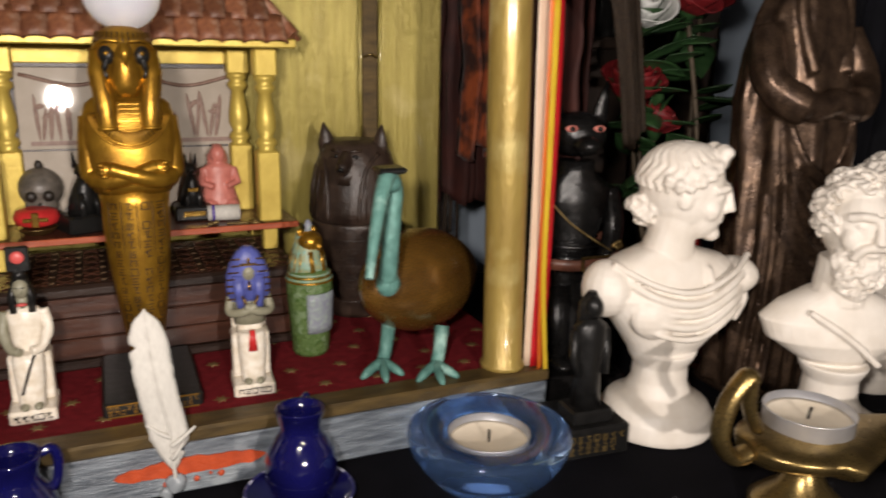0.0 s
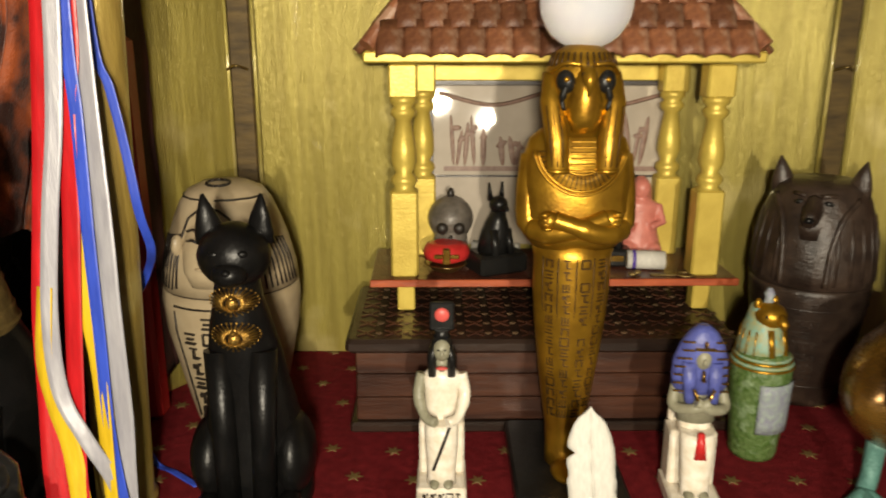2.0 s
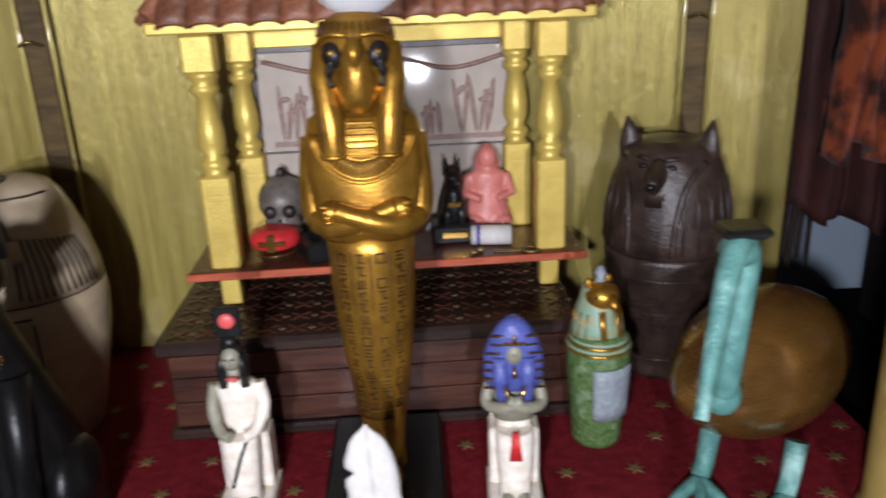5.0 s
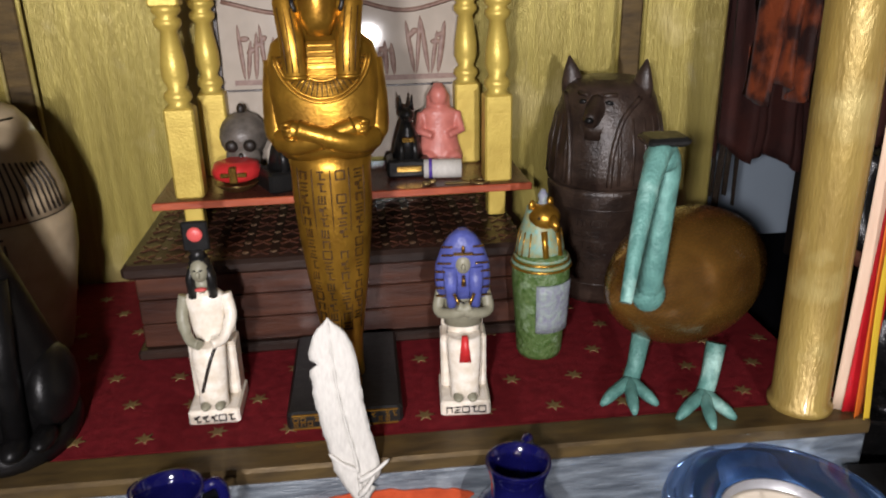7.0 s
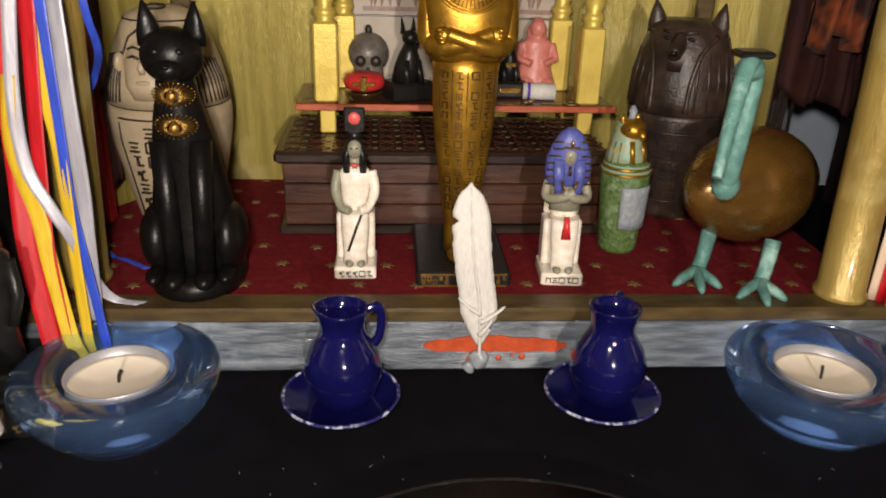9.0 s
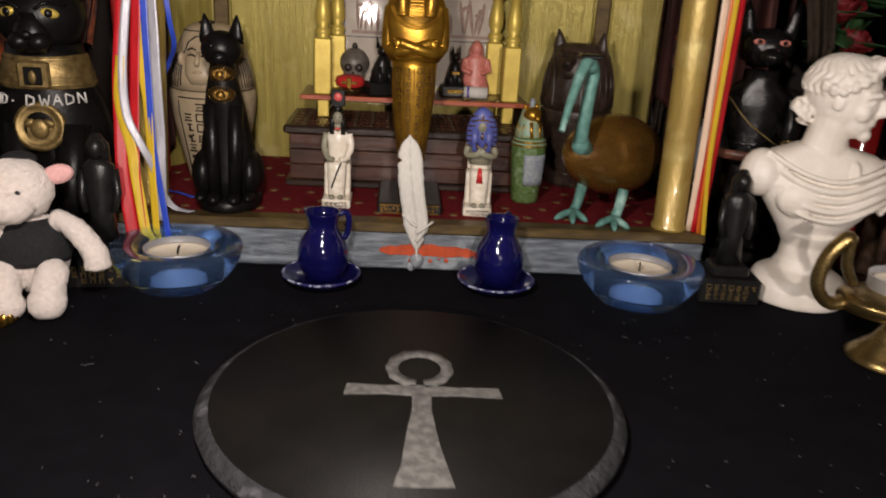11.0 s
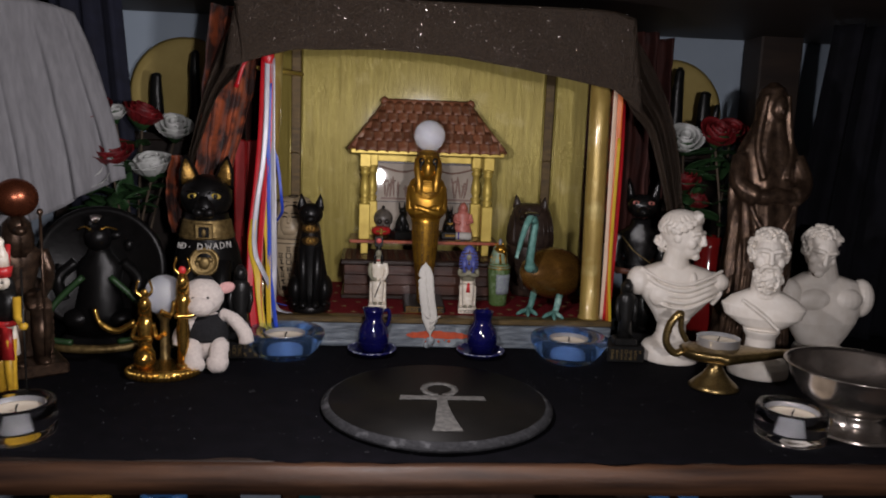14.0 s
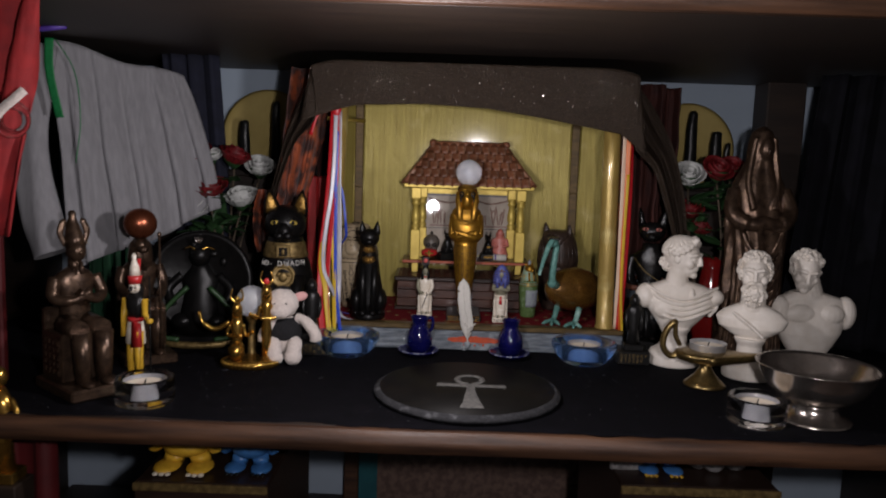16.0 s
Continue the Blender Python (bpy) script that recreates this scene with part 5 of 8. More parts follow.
# ---- front row on the black cloth ----
def glass_bowl():
    ob = thing("glass_tealight_bowl", (-0.1345, -0.0470, 0), "pale blue glass tealight bowl with a half-burnt candle", "candle holder", "blue glass bowls")
    b = B()
    lathe(b, [(0.020, 0.0006), (0.0255, 0.002), (0.033, 0.011), (0.0372, 0.0185), (0.0380, 0.0225), (0.0372, 0.0255), (0.0350, 0.0268), (0.0255, 0.0252), (0.0215, 0.0240), (0.0205, 0.0225), (0.0202, 0.0105), (0.0180, 0.0095)], (0, 0, 0), 56)
    part("bowl", b, BLUE_GLASS, ob).visible_shadow = False
    candle_in(ob, 0.0097, 0.0188)
    return ob


def candle_in(ob, z, r=0.0188, h=0.0135):
    b = B()
    lathe(b, [(r - 0.0006, z), (r, z + 0.0006), (r, z + h), (r + 0.0004, z + h + 0.0004), (r - 0.0004, z + h + 0.0005), (r - 0.0008, z + 0.002)], (0, 0, 0), 40, cap1=False)
    cup = part("tin_cup", b, TIN, ob, "thin aluminium cup")
    b = B()
    lathe(b, [(r - 0.001, z + 0.001), (r - 0.001, z + h - 0.003), (r - 0.002, z + h - 0.0040), (0.004, z + h - 0.0046), (0.0, z + h - 0.0046)], (0, 0, 0), 36, cap1=False)
    part("wax", b, WAX, ob, "off-white wax")
    b = B()
    tube(b, curve_pts([(0, 0, z + h - 0.006), (0.0003, 0, z + h - 0.002), (0.0014, 0.0, z + h + 0.0008)], 4), 0.0006, 6)
    part("wick", b, WICK, ob, "burnt black wick")


gb = glass_bowl()
copy_thing(gb, pose(0.1425, -0.0490, 0, 0, 0, 70))


def jug(at, rz, label):
    ob = thing("cobalt_jug", at, label, "jug", "cobalt jugs", rz)
    z0 = 0.004
    b = B()
    lathe(b, [(0.0090, z0), (0.0108, z0 + 0.001), (0.0136, z0 + 0.006), (0.0154, z0 + 0.0120), (0.0153, z0 + 0.0180), (0.0135, z0 + 0.0240), (0.0104, z0 + 0.0287), (0.0089, z0 + 0.0318), (0.0087, z0 + 0.0350), (0.0098, z0 + 0.0392), (0.0104, z0 + 0.0412), (0.0103, z0 + 0.0422), (0.0092, z0 + 0.0418), (0.0078, z0 + 0.036), (0.0072, z0 + 0.030), (0.0, z0 + 0.026)], (0, 0, 0), 36, cap1=False)
    for v in b.verts:
        if v.co.z > z0 + 0.036:
            v.co.x -= 0.0018 * max(0, -v.co.x / 0.011) ** 2 * (v.co.z - z0 - 0.036) / 0.007
            v.co.z += 0.0014 * max(0, -v.co.x / 0.011) ** 2
    part("body", b, COBALT, ob)
    b = B()
    tube(b, curve_pts([(0.0094, 0, z0 + 0.0400), (0.0138, 0, z0 + 0.0410), (0.0156, 0, z0 + 0.0365), (0.0148, 0, z0 + 0.0285), (0.0126, 0, z0 + 0.0245)], 5), 0.0019, 10)
    part("handle", b, COBALT, ob)
    return ob


def saucer(at, label):
    b = B()
    lathe(b, [(0.0145, 0.0004), (0.0165, 0.0012), (0.0228, 0.0055), (0.0238, 0.0068)], (0, 0, 0), 40, cap1=False)
    lathe(b, [(0.0228, 0.0072), (0.0160, 0.0040), (0.0, 0.0036)], (0, 0, 0), 40, cap0=False, cap1=False)
    lathe(b, [(0.0237, 0.0066), (0.0240, 0.0073), (0.0234, 0.0078), (0.0227, 0.0072)], (0, 0, 0), 40, mi=1, cap0=False, cap1=False)
    return solo("cobalt_saucer", b, [COBALT, COBALT_WEAR], at, label, "saucer", "cobalt saucers")


saucer((-0.0510, -0.0385, 0), "cobalt blue saucer with a chipped worn rim")
saucer((0.0565, -0.0385, 0), "cobalt blue saucer with a chipped worn rim")
jug((-0.0500, -0.0385, 0), 12, "small glossy cobalt blue jug with handle on a saucer")
jug((0.0575, -0.0385, 0), 66, "small glossy cobalt blue jug turned on a saucer")

PLX, PLY = 0.004, -0.181
plate = thing("slate_plate", (PLX, PLY, 0), "round dark slate plate with a painted ankh", "plate")
b = B()
lathe(b, [(0.088, 0.0006), (0.0925, 0.0020), (0.0930, 0.0045), (0.0890, 0.0072), (0.0870, 0.0078)], (0, 0, 0), 90, cap1=False)
crumple(b, 0.0003, 120)
part("rim", b, SLATE_RIM, plate, "rough grey chipped rim")
b = B()
lathe(b, [(0.0872, 0.0060), (0.0870, 0.0079), (0.0, 0.0080)], (0, 0, 0), 72, cap1=False)
part("face", b, SLATE, plate)
b = B()
zt, zb = 0.0087, 0.0076


def flat(pts):
    skin(b, [[V(x, y, zb) for x, y in pts], [V(x, y, zt) for x, y in pts]], 0)


rnd = random.Random(2)
j = lambda: rnd.uniform(-0.0006, 0.0006)
left = [(-0.0042 - 0.0072 * u ** 2.2 + j(), -0.004 - 0.064 * u) for u in (0, 0.2, 0.4, 0.6, 0.8, 1)]
right = [(0.0045 + 0.0072 * u ** 2.2 + j(), -0.004 - 0.064 * u) for u in (0, 0.2, 0.4, 0.6, 0.8, 1)]
flat(left + right[::-1])
flat([(-0.0335, -0.0042), (-0.0325, 0.0046), (-0.016, 0.0036), (0, 0.0045), (0.016, 0.0028), (0.035, 0.003), (0.036, -0.0052), (0.017, -0.0035), (0, -0.0045), (-0.016, -0.0030)])
rings = []
for k in range(41):
    q = radians(-82 + 344 * k / 40)
    ri, ro = 0.0098, 0.0153 + 0.0004 * math.sin(k * 1.7)
    c, s = math.cos(q), math.sin(q)
    rings.append([V(x * 1.02, 0.0205 + y * 1.16, z) for x, y, z in ((ri * c, ri * s, zb), (ro * c, ro * s, zb), (ro * c, ro * s, zt), (ri * c, ri * s, zt))])
skin(b, rings, 0)
part("ankh", b, ANKH, plate, "pale grey hand-painted ankh").matrix_basis = pose(0.003, 0.0, 0, 0, 0, 0)


def glass_tealight(at, label):
    ob = thing("glass_tealight", at, label, "candle holder", "clear tealight glasses")
    b = B()
    lathe(b, [(0.0235, 0.0004), (0.0258, 0.0020), (0.0265, 0.0060), (0.0260, 0.0235), (0.0254, 0.0250), (0.0240, 0.0252), (0.0212, 0.0245), (0.0202, 0.0235), (0.0200, 0.0075), (0.019, 0.0066)], (0, 0, 0), 48)
    part("glass", b, CLEAR, ob).visible_shadow = False
    candle_in(ob, 0.0068, 0.0189, 0.0150)
    return ob


glass_tealight((0.2700, -0.2375, 0), "clear glass tealight holder with an unlit candle")
glass_tealight((-0.2945, -0.2425, 0), "clear glass tealight holder with an unlit white candle")

lamp = thing("brass_oil_lamp", (0.2600, -0.1225, 0), "old brass oil lamp with curled handle holding a tealight", "oil lamp", rz=-8)
b = B()
lathe(b, [(0.0218, 0.0003), (0.0222, 0.0015), (0.0190, 0.0045), (0.0110, 0.0120), (0.0066, 0.0195), (0.0058, 0.0240), (0.0068, 0.0262)], (0, 0, 0), 32)
part("foot", b, BRASS, lamp)
b = B()
secs = []
for i in range(25):
    u = i / 24
    x = -0.032 + 0.112 * u
    w = 0.0255 * math.sqrt(max(0.0, 1 - ((x - 0.0) / 0.0335) ** 2)) if x < 0.0 else 0.0255 * (max(0, 1 - x / 0.06) ** 1.3) + 0.0058
    w = max(w, 0.004)
    d = 0.0105 * (w / 0.0255) ** 0.5
    zc = 0.0345 + 0.0035 * max(0, (x - 0.04) / 0.04)
    secs.append([V(x, w * math.cos(q), zc + (d * 0.45 if math.sin(q) > 0 else d) * math.sin(q)) for q in (2 * math.pi * k / 20 for k in range(20))])
skin(b, secs, 0)
part("body", b, BRASS, lamp)
b = B()
tube(b, curve_pts([(-0.024, 0, 0.036), (-0.037, 0, 0.030), (-0.0455, 0, 0.040), (-0.0435, 0, 0.0555), (-0.036, 0, 0.0665), (-0.034, 0, 0.0640), (-0.033, 0, 0.052), (-0.028, 0, 0.042)], 6), [0.0034] * 30 + [0.0026] * 13, 12, 0, 1.5)
part("handle", b, BRASS, lamp, "curled leaf-shaped handle")
lt = thing("tealight", (0.2625, -0.1180, 0.0330), "unlit tealight candle in the brass lamp", "candle")
candle_in(lt, 0.0, 0.0188, 0.0125)

bowl = thing("silver_bowl", (0.3295, -0.2230, 0), "worn silver footed bowl", "bowl")
b = B()
lathe(b, [(0.0335, 0.0003), (0.0342, 0.0012), (0.0318, 0.0030), (0.0230, 0.0068), (0.0205, 0.0150), (0.0212, 0.0178)], (0, 0, 0), 44)
part("foot", b, SILVER, bowl)
b = B()
lathe(b, [(0.0185, 0.0174), (0.0300, 0.0210), (0.0420, 0.0300), (0.0490, 0.0415), (0.0520, 0.0500), (0.0545, 0.0522), (0.0548, 0.0530), (0.0530, 0.0530), (0.0500, 0.0505), (0.0465, 0.0415), (0.0390, 0.0310), (0.0280, 0.0240), (0.0, 0.0220)], (0, 0, 0), 56, cap1=False)
part("cup", b, SILVER, bowl, "flared silver cup")


# ---- white busts ----
def bust_base(b, r, z1, cx=0.0, cy=0.0):
    lathe(b, [(r, 0), (r * 1.02, 0.003), (r * 1.0, 0.010), (r * 0.9, 0.0150), (r * 0.62, 0.0200), (r * 0.50, 0.026), (r * 0.48, z1 - 0.008), (r * 0.58, z1 - 0.003), (r * 0.62, z1)], (cx, cy, 0), 36)


def curls(b, c, r, n, size, seed, keep):
    """Short curved locks lying on an ellipsoid."""
    rr = random.Random(seed)
    hair = [Vector(c) + V(math.sin(p) * math.cos(q) * r[0], math.sin(p) * math.sin(q) * r[1], math.cos(p) * r[2]) * 0.93 for p in (0.35, 0.8, 1.25, 1.7) for q in (0, 0.63, 1.26, 1.88, 2.51, 3.14, 3.77, 4.4, 5.03, 5.65)]
    for p in hair:
        if keep((p - Vector(c)).normalized()):
            ball(b, p - (p - Vector(c)) * 0.30, min(r) * 0.42, 0, (0, 0, 0), 10, 7)
    for i in range(n):
        ph = math.acos(1 - 2 * (i + 0.5) / n)
        q = math.pi * (1 + 5 ** 0.5) * i
        d = V(math.sin(ph) * math.cos(q), math.sin(ph) * math.sin(q), math.cos(ph))
        if not keep(d):
            continue
        t = d.orthogonal().normalized()
        t.rotate(Matrix.Rotation(rr.uniform(0, 6.28), 3, d))
        s = size * rr.uniform(0.6, 1.05)
        e = t.cross(d)
        base = Vector(c) + V(d.x * r[0], d.y * r[1], d.z * r[2]) * rr.uniform(0.95, 1.06)
        pts = [base + (t * math.cos(a) + e * math.sin(a)) * s * 1.25 + d * s * 0.35 * math.sin(a) for a in (0, 1.1, 2.2, 3.3)]
        tube(b, pts, [s * 0.42, s * 0.6, s * 0.6, s * 0.35], 7)


def waves(b, M, r, n, seed):
    """A smooth head of hair combed from the crown in wavy locks, in the face's own axes."""
    rr = random.Random(seed)
    c = V(0, 0.003, 0.005)
    ball(b, M @ c, tuple(x * 0.97 for x in r), 0, tuple(math.degrees(a) for a in M.to_euler()), 24, 18)
    for i in range(n):
        q = 2 * math.pi * i / n
        front = max(0.0, -math.sin(q))
        end = 1.75 - 0.85 * front
        pts = []
        for k in range(9):
            p = 0.12 + (end - 0.12) * k / 8
            a = q + 0.13 * math.sin(k * 1.5 + rr.uniform(0, 0.6))
            pts.append(M @ (c + V(math.sin(p) * math.cos(a) * r[0], math.sin(p) * math.sin(a) * r[1], math.cos(p) * r[2])))
        tube(b, pts, [0.0008, 0.0012, 0.0015, 0.0016, 0.0016, 0.0017, 0.0018, 0.0017, 0.0010], 7)
    for i in range(17):
        q = radians(-198 + 216 * i / 16)
        p = 1.05 - 0.15 * max(0.0, -math.sin(q)) + 0.55 * abs(math.cos(q)) ** 3
        at = c + V(math.sin(p) * math.cos(q) * r[0], math.sin(p) * math.sin(q) * r[1], math.cos(p) * r[2]) * 1.03
        for j in range(2):
            ball(b, M @ (at + V(rr.uniform(-0.001, 0.001), 0, 0.0022 * j)), (0.0027, 0.0026, 0.0023), 0, (rr.uniform(0, 60), rr.uniform(0, 60), 0), 8, 6)


def face(b, M, k):
    """A plain carved face looking along -y, set by the matrix M, scaled by k."""
    def P(x, y, z):
        return M @ V(x * k, y * k, z * k)
    R = M.to_euler()
    rot = tuple(math.degrees(a) for a in R)
    ball(b, P(0, 0, 0), (0.0145 * k, 0.0185 * k, 0.0205 * k), 0, rot, 20, 14)
    ball(b, P(0, -0.0075, -0.011), (0.0105 * k, 0.0105 * k, 0.0115 * k), 0, rot)
    tube(b, [P(0, -0.0178, 0.0065), P(0, -0.0203, -0.0012), P(0, -0.0212, -0.0042), P(0, -0.0182, -0.0062)], [0.0020 * k, 0.0022 * k, 0.0029 * k, 0.0018 * k], 10)
    for s in (-1, 1):
        tube(b, [P(s * 0.0020, -0.0180, 0.0060), P(s * 0.0075, -0.0168, 0.0068), P(s * 0.0115, -0.0118, 0.0050)], 0.0021 * k, 8)
        ball(b, P(s * 0.0060, -0.0150, 0.0020), (0.0030 * k, 0.0020 * k, 0.0018 * k), 0, rot)
        ball(b, P(s * 0.0080, -0.0115, -0.0050), (0.0050 * k, 0.0050 * k, 0.0060 * k), 0, rot)
        ball(b, P(s * 0.0148, 0.0005, -0.001), (0.0018 * k, 0.0035 * k, 0.0050 * k), 0, rot)
    for z, w in ((-0.0092, 0.0048), (-0.0115, 0.0040)):
        ball(b, P(0, -0.0165, z), (w * k, 0.0026 * k, 0.0013 * k), 0, rot)
    ball(b, P(0, -0.0150, -0.0185), (0.0050 * k, 0.0040 * k, 0.0040 * k), 0, rot)


b = B()
bust_base(b, 0.0268, 0.043)
loft(b, [(0.042, 0.016, 0.013, 0, 0), (0.050, 0.022, 0.0165, 0.001, 0), (0.062, 0.031, 0.0190, 0.002, 0), (0.074, 0.0395, 0.0195, 0.002, 0.001), (0.083, 0.0400, 0.0165, 0.002, 0.003), (0.091, 0.0285, 0.0140, 0.001, 0.004), (0.096, 0.0135, 0.0115, -0.001, 0.003)], 0, 36, 2.2)
tube(b, [(0, 0.003, 0.090), (-0.001, 0.0, 0.102), (0.001, -0.002, 0.116)], [0.0135, 0.0110, 0.0110], 18)
for k in range(5):
    z0 = 0.090 - 0.0058 * k
    tube(b, curve_pts([(-0.034 + 0.002 * k, -0.006, z0 + 0.002), (-0.016, -0.0165 - 0.0004 * k, z0 - 0.008), (0.004, -0.0186 - 0.0005 * k, z0 - 0.0115), (0.024, -0.0150, z0 - 0.005), (0.041, -0.004, z0 + 0.001)], 6), [0.0017 + 0.0004 * (k % 2)] * 25, 8)
ball(b, (-0.033, 0.0, 0.078), (0.011, 0.013, 0.0145))
ball(b, (0.037, 0.0, 0.079), (0.012, 0.012, 0.010))
ball(b, (-0.013, -0.0125, 0.066), (0.014, 0.0075, 0.012))
for k in range(5):
    tube(b, curve_pts([(0.010 + 0.007 * k, 0.012, 0.093 - 0.003 * k), (0.013 + 0.007 * k, -0.012 + 0.002 * k, 0.086 - 0.004 * k), (0.008 + 0.006 * k, -0.017 + 0.002 * k, 0.066 - 0.002 * k)], 5), 0.0022, 8)
M = Matrix.Translation((0.003, -0.003, 0.124)) @ pose(0, 0, 0, 6, 0, 56)
face(b, M, 0.95)
waves(b, M, (0.0158, 0.0195, 0.0198), 26, 3)
for k in range(6):
    ball(b, M @ V(-0.005 + 0.002 * k, -0.0125 + 0.0012 * k, 0.0225 + 0.0008 * math.sin(k * 2)), (0.0036, 0.0034, 0.0034), 0, (0, 0, 0), 10, 7)
curls(b, M @ V(0, 0.0150, -0.0085), (0.0088, 0.0070, 0.0085), 26, 0.0030, 4, lambda d: True)
solo("draped_bust", b, PLASTER, (0.2515, -0.0330, 0), "white alabaster bust of a curly-haired youth in a cloak", "bust", "white busts", rz=-4, voxel=0.0007, smooth=7).scale = (1.1, 1.1, 1.02)

b = B()
bust_base(b, 0.0275, 0.044)
loft(b, [(0.043, 0.012, 0.010, 0, 0.002), (0.048, 0.022, 0.014, 0, 0.002), (0.056, 0.0345, 0.0175, 0, 0.003), (0.066, 0.0385, 0.0165, 0, 0.004), (0.074, 0.0300, 0.0140, 0, 0.005), (0.081, 0.0160, 0.0125, 0, 0.005)], 0, 32, 2.1)
tube(b, [(0, 0.004, 0.076), (0, 0.003, 0.098)], [0.0140, 0.0125], 16)
M = Matrix.Translation((0, -0.001, 0.1165)) @ pose(0, 0, 0, 2, 0, 4)
face(b, M, 1.02)
curls(b, M @ V(0, 0.003, 0.004), (0.0168, 0.0192, 0.0205), 240, 0.0026, 6, lambda d: (d.y > -0.55 and d.z > -0.55) or d.z > 0.62)
curls(b, M @ V(0, -0.0085, -0.0200), (0.0118, 0.0085, 0.0150), 130, 0.0024, 7, lambda d: d.z < 0.55)
ball(b, M @ V(0, -0.008, -0.020), (0.0125, 0.0090, 0.0125))
for s in (-1, 1):
    tube(b, curve_pts([M @ V(0, -0.0195, -0.0075), M @ V(s * 0.0055, -0.0185, -0.0085), M @ V(s * 0.0085, -0.0155, -0.014)], 4), 0.0022, 8)
tube(b, curve_pts([(-0.020, -0.0100, 0.073), (0.0, -0.0150, 0.060), (0.014, -0.0160, 0.048)], 6), 0.0018, 8)
solo("bearded_bust", b, PLASTER, (0.3220, -0.0800, 0), "white alabaster bust of a bearded man", "bust", "white busts", rz=-24, voxel=0.0007, smooth=3)

b = B()
bust_base(b, 0.0260, 0.030, 0.004, 0.004)
loft(b, [(0.018, 0.022, 0.014, 0.002, 0.002), (0.028, 0.029, 0.0175, 0.002, 0.002), (0.042, 0.0375, 0.0195, 0.002, 0.002), (0.060, 0.0440, 0.0195, 0.002, 0.003), (0.074, 0.0470, 0.0175, 0.003, 0.004), (0.083, 0.0380, 0.0150, 0.002, 0.005), (0.091, 0.0170, 0.0125, -0.004, 0.004)], 0, 36, 2.2)
for s in (-1, 1):
    ball(b, (s * 0.0175 + 0.002, -0.0095, 0.066), (0.0180, 0.0085, 0.0120))
    ball(b, (s * 0.0400 + 0.003, 0.001, 0.066), (0.0125, 0.0145, 0.0200))
tube(b, [(0.002, 0.005, 0.084), (-0.006, -0.001, 0.106)], [0.0150, 0.0125], 16)
M = Matrix.Translation((-0.012, -0.006, 0.1165)) @ pose(0, 0, 0, 20, 6, -16)
face(b, M, 1.0)
curls(b, M @ V(0, 0.003, 0.005), (0.0162, 0.0190, 0.0195), 240, 0.0025, 9, lambda d: d.z > 0.35 or (d.y > -0.2 and d.z > -0.5))
solo("youth_bust", b, PLASTER, (0.4070, -0.0350, 0), "white alabaster bust of a youth looking down", "bust", "white busts", rz=4, voxel=0.0007, smooth=3)


# ---- dark statues beside the niche ----
b = B()
rnd = random.Random(21)
box(b, (-0.036, -0.048, 0), (0.040, 0.040, 0.018), 0, 0.001)
glyphs(b, lambda u, v: (V(-0.032 + 0.068 * u, -0.0481, 0.004 + 0.011 * v), 0), 2, 11, 0.0058, 1, rnd, 0.95)
loft(b, [(0.017, 0.032, 0.036, 0, 0.002), (0.035, 0.0345, 0.036, 0, 0.002), (0.060, 0.0345, 0.033, 0, -0.001), (0.082, 0.0330, 0.029, 0, -0.005), (0.098, 0.0300, 0.0250, 0, -0.008), (0.110, 0.0255, 0.0220, 0, -0.010), (0.120, 0.0225, 0.0205, 0, -0.011), (0.132, 0.0210, 0.0195, 0, -0.012)], 0, 36)
for s in (-1, 1):
    tube(b, [(s * 0.0150, -0.026, 0.086), (s * 0.0145, -0.034, 0.052), (s * 0.0135, -0.036, 0.022)], [0.0105, 0.0090, 0.0085], 14)
    ball(b, (s * 0.0135, -0.040, 0.0215), (0.0090, 0.0115, 0.0055))
    ball(b, (s * 0.0275, 0.000, 0.038), (0.0140, 0.028, 0.023))
    lathe(b, [(0.0110, 0), (0.0104, 0.008), (0.0072, 0.019), (0.0010, 0.030)], (s * 0.0158, -0.007, 0.1585), 18, 0.95, 0.5, 0, (4, s * 9, s * -12))
    lathe(b, [(0.0082, 0), (0.0078, 0.007), (0.0052, 0.016), (0.0008, 0.024)], (s * 0.0162, -0.0112, 0.1605), 16, 0.9, 0.28, 4, (4, s * 9, s * -12))
    ball(b, (s * 0.0112, -0.0322, 0.1500), (0.0050, 0.0021, 0.0027), 3, (0, s * 12, s * 22))
    ball(b, (s * 0.0110, -0.0342, 0.1500), (0.0022, 0.0012, 0.0024), 0, (0, 0, s * 22))
    tube(b, curve_pts([(s * 0.0040, -0.0350, 0.1520), (s * 0.0100, -0.0338, 0.1555), (s * 0.0180, -0.0260, 0.1540)], 5), 0.0010, 6, 0)
    ball(b, (s * 0.0050, -0.0370, 0.1345), (0.0060, 0.0056, 0.0052))
ball(b, (0, -0.0120, 0.1475), (0.0250, 0.0235, 0.0225), 0, (0, 0, 0), 28, 20)
loft(b, [(0.128, 0.0080, 0.0070, 0, -0.030), (0.134, 0.0108, 0.0090, 0, -0.031), (0.141, 0.0095, 0.0080, 0, -0.031), (0.150, 0.0055, 0.0050, 0, -0.031)], 0, 20)
ball(b, (0, -0.0415, 0.1385), (0.0034, 0.0022, 0.0024))
lathe(b, [(0.0262, 0.1075), (0.0272, 0.1095), (0.0250, 0.1180), (0.0232, 0.1255), (0.0222, 0.1265)], (0, -0.0108, 0), 36, 1, 0.90, 1, cap0=False, cap1=False)
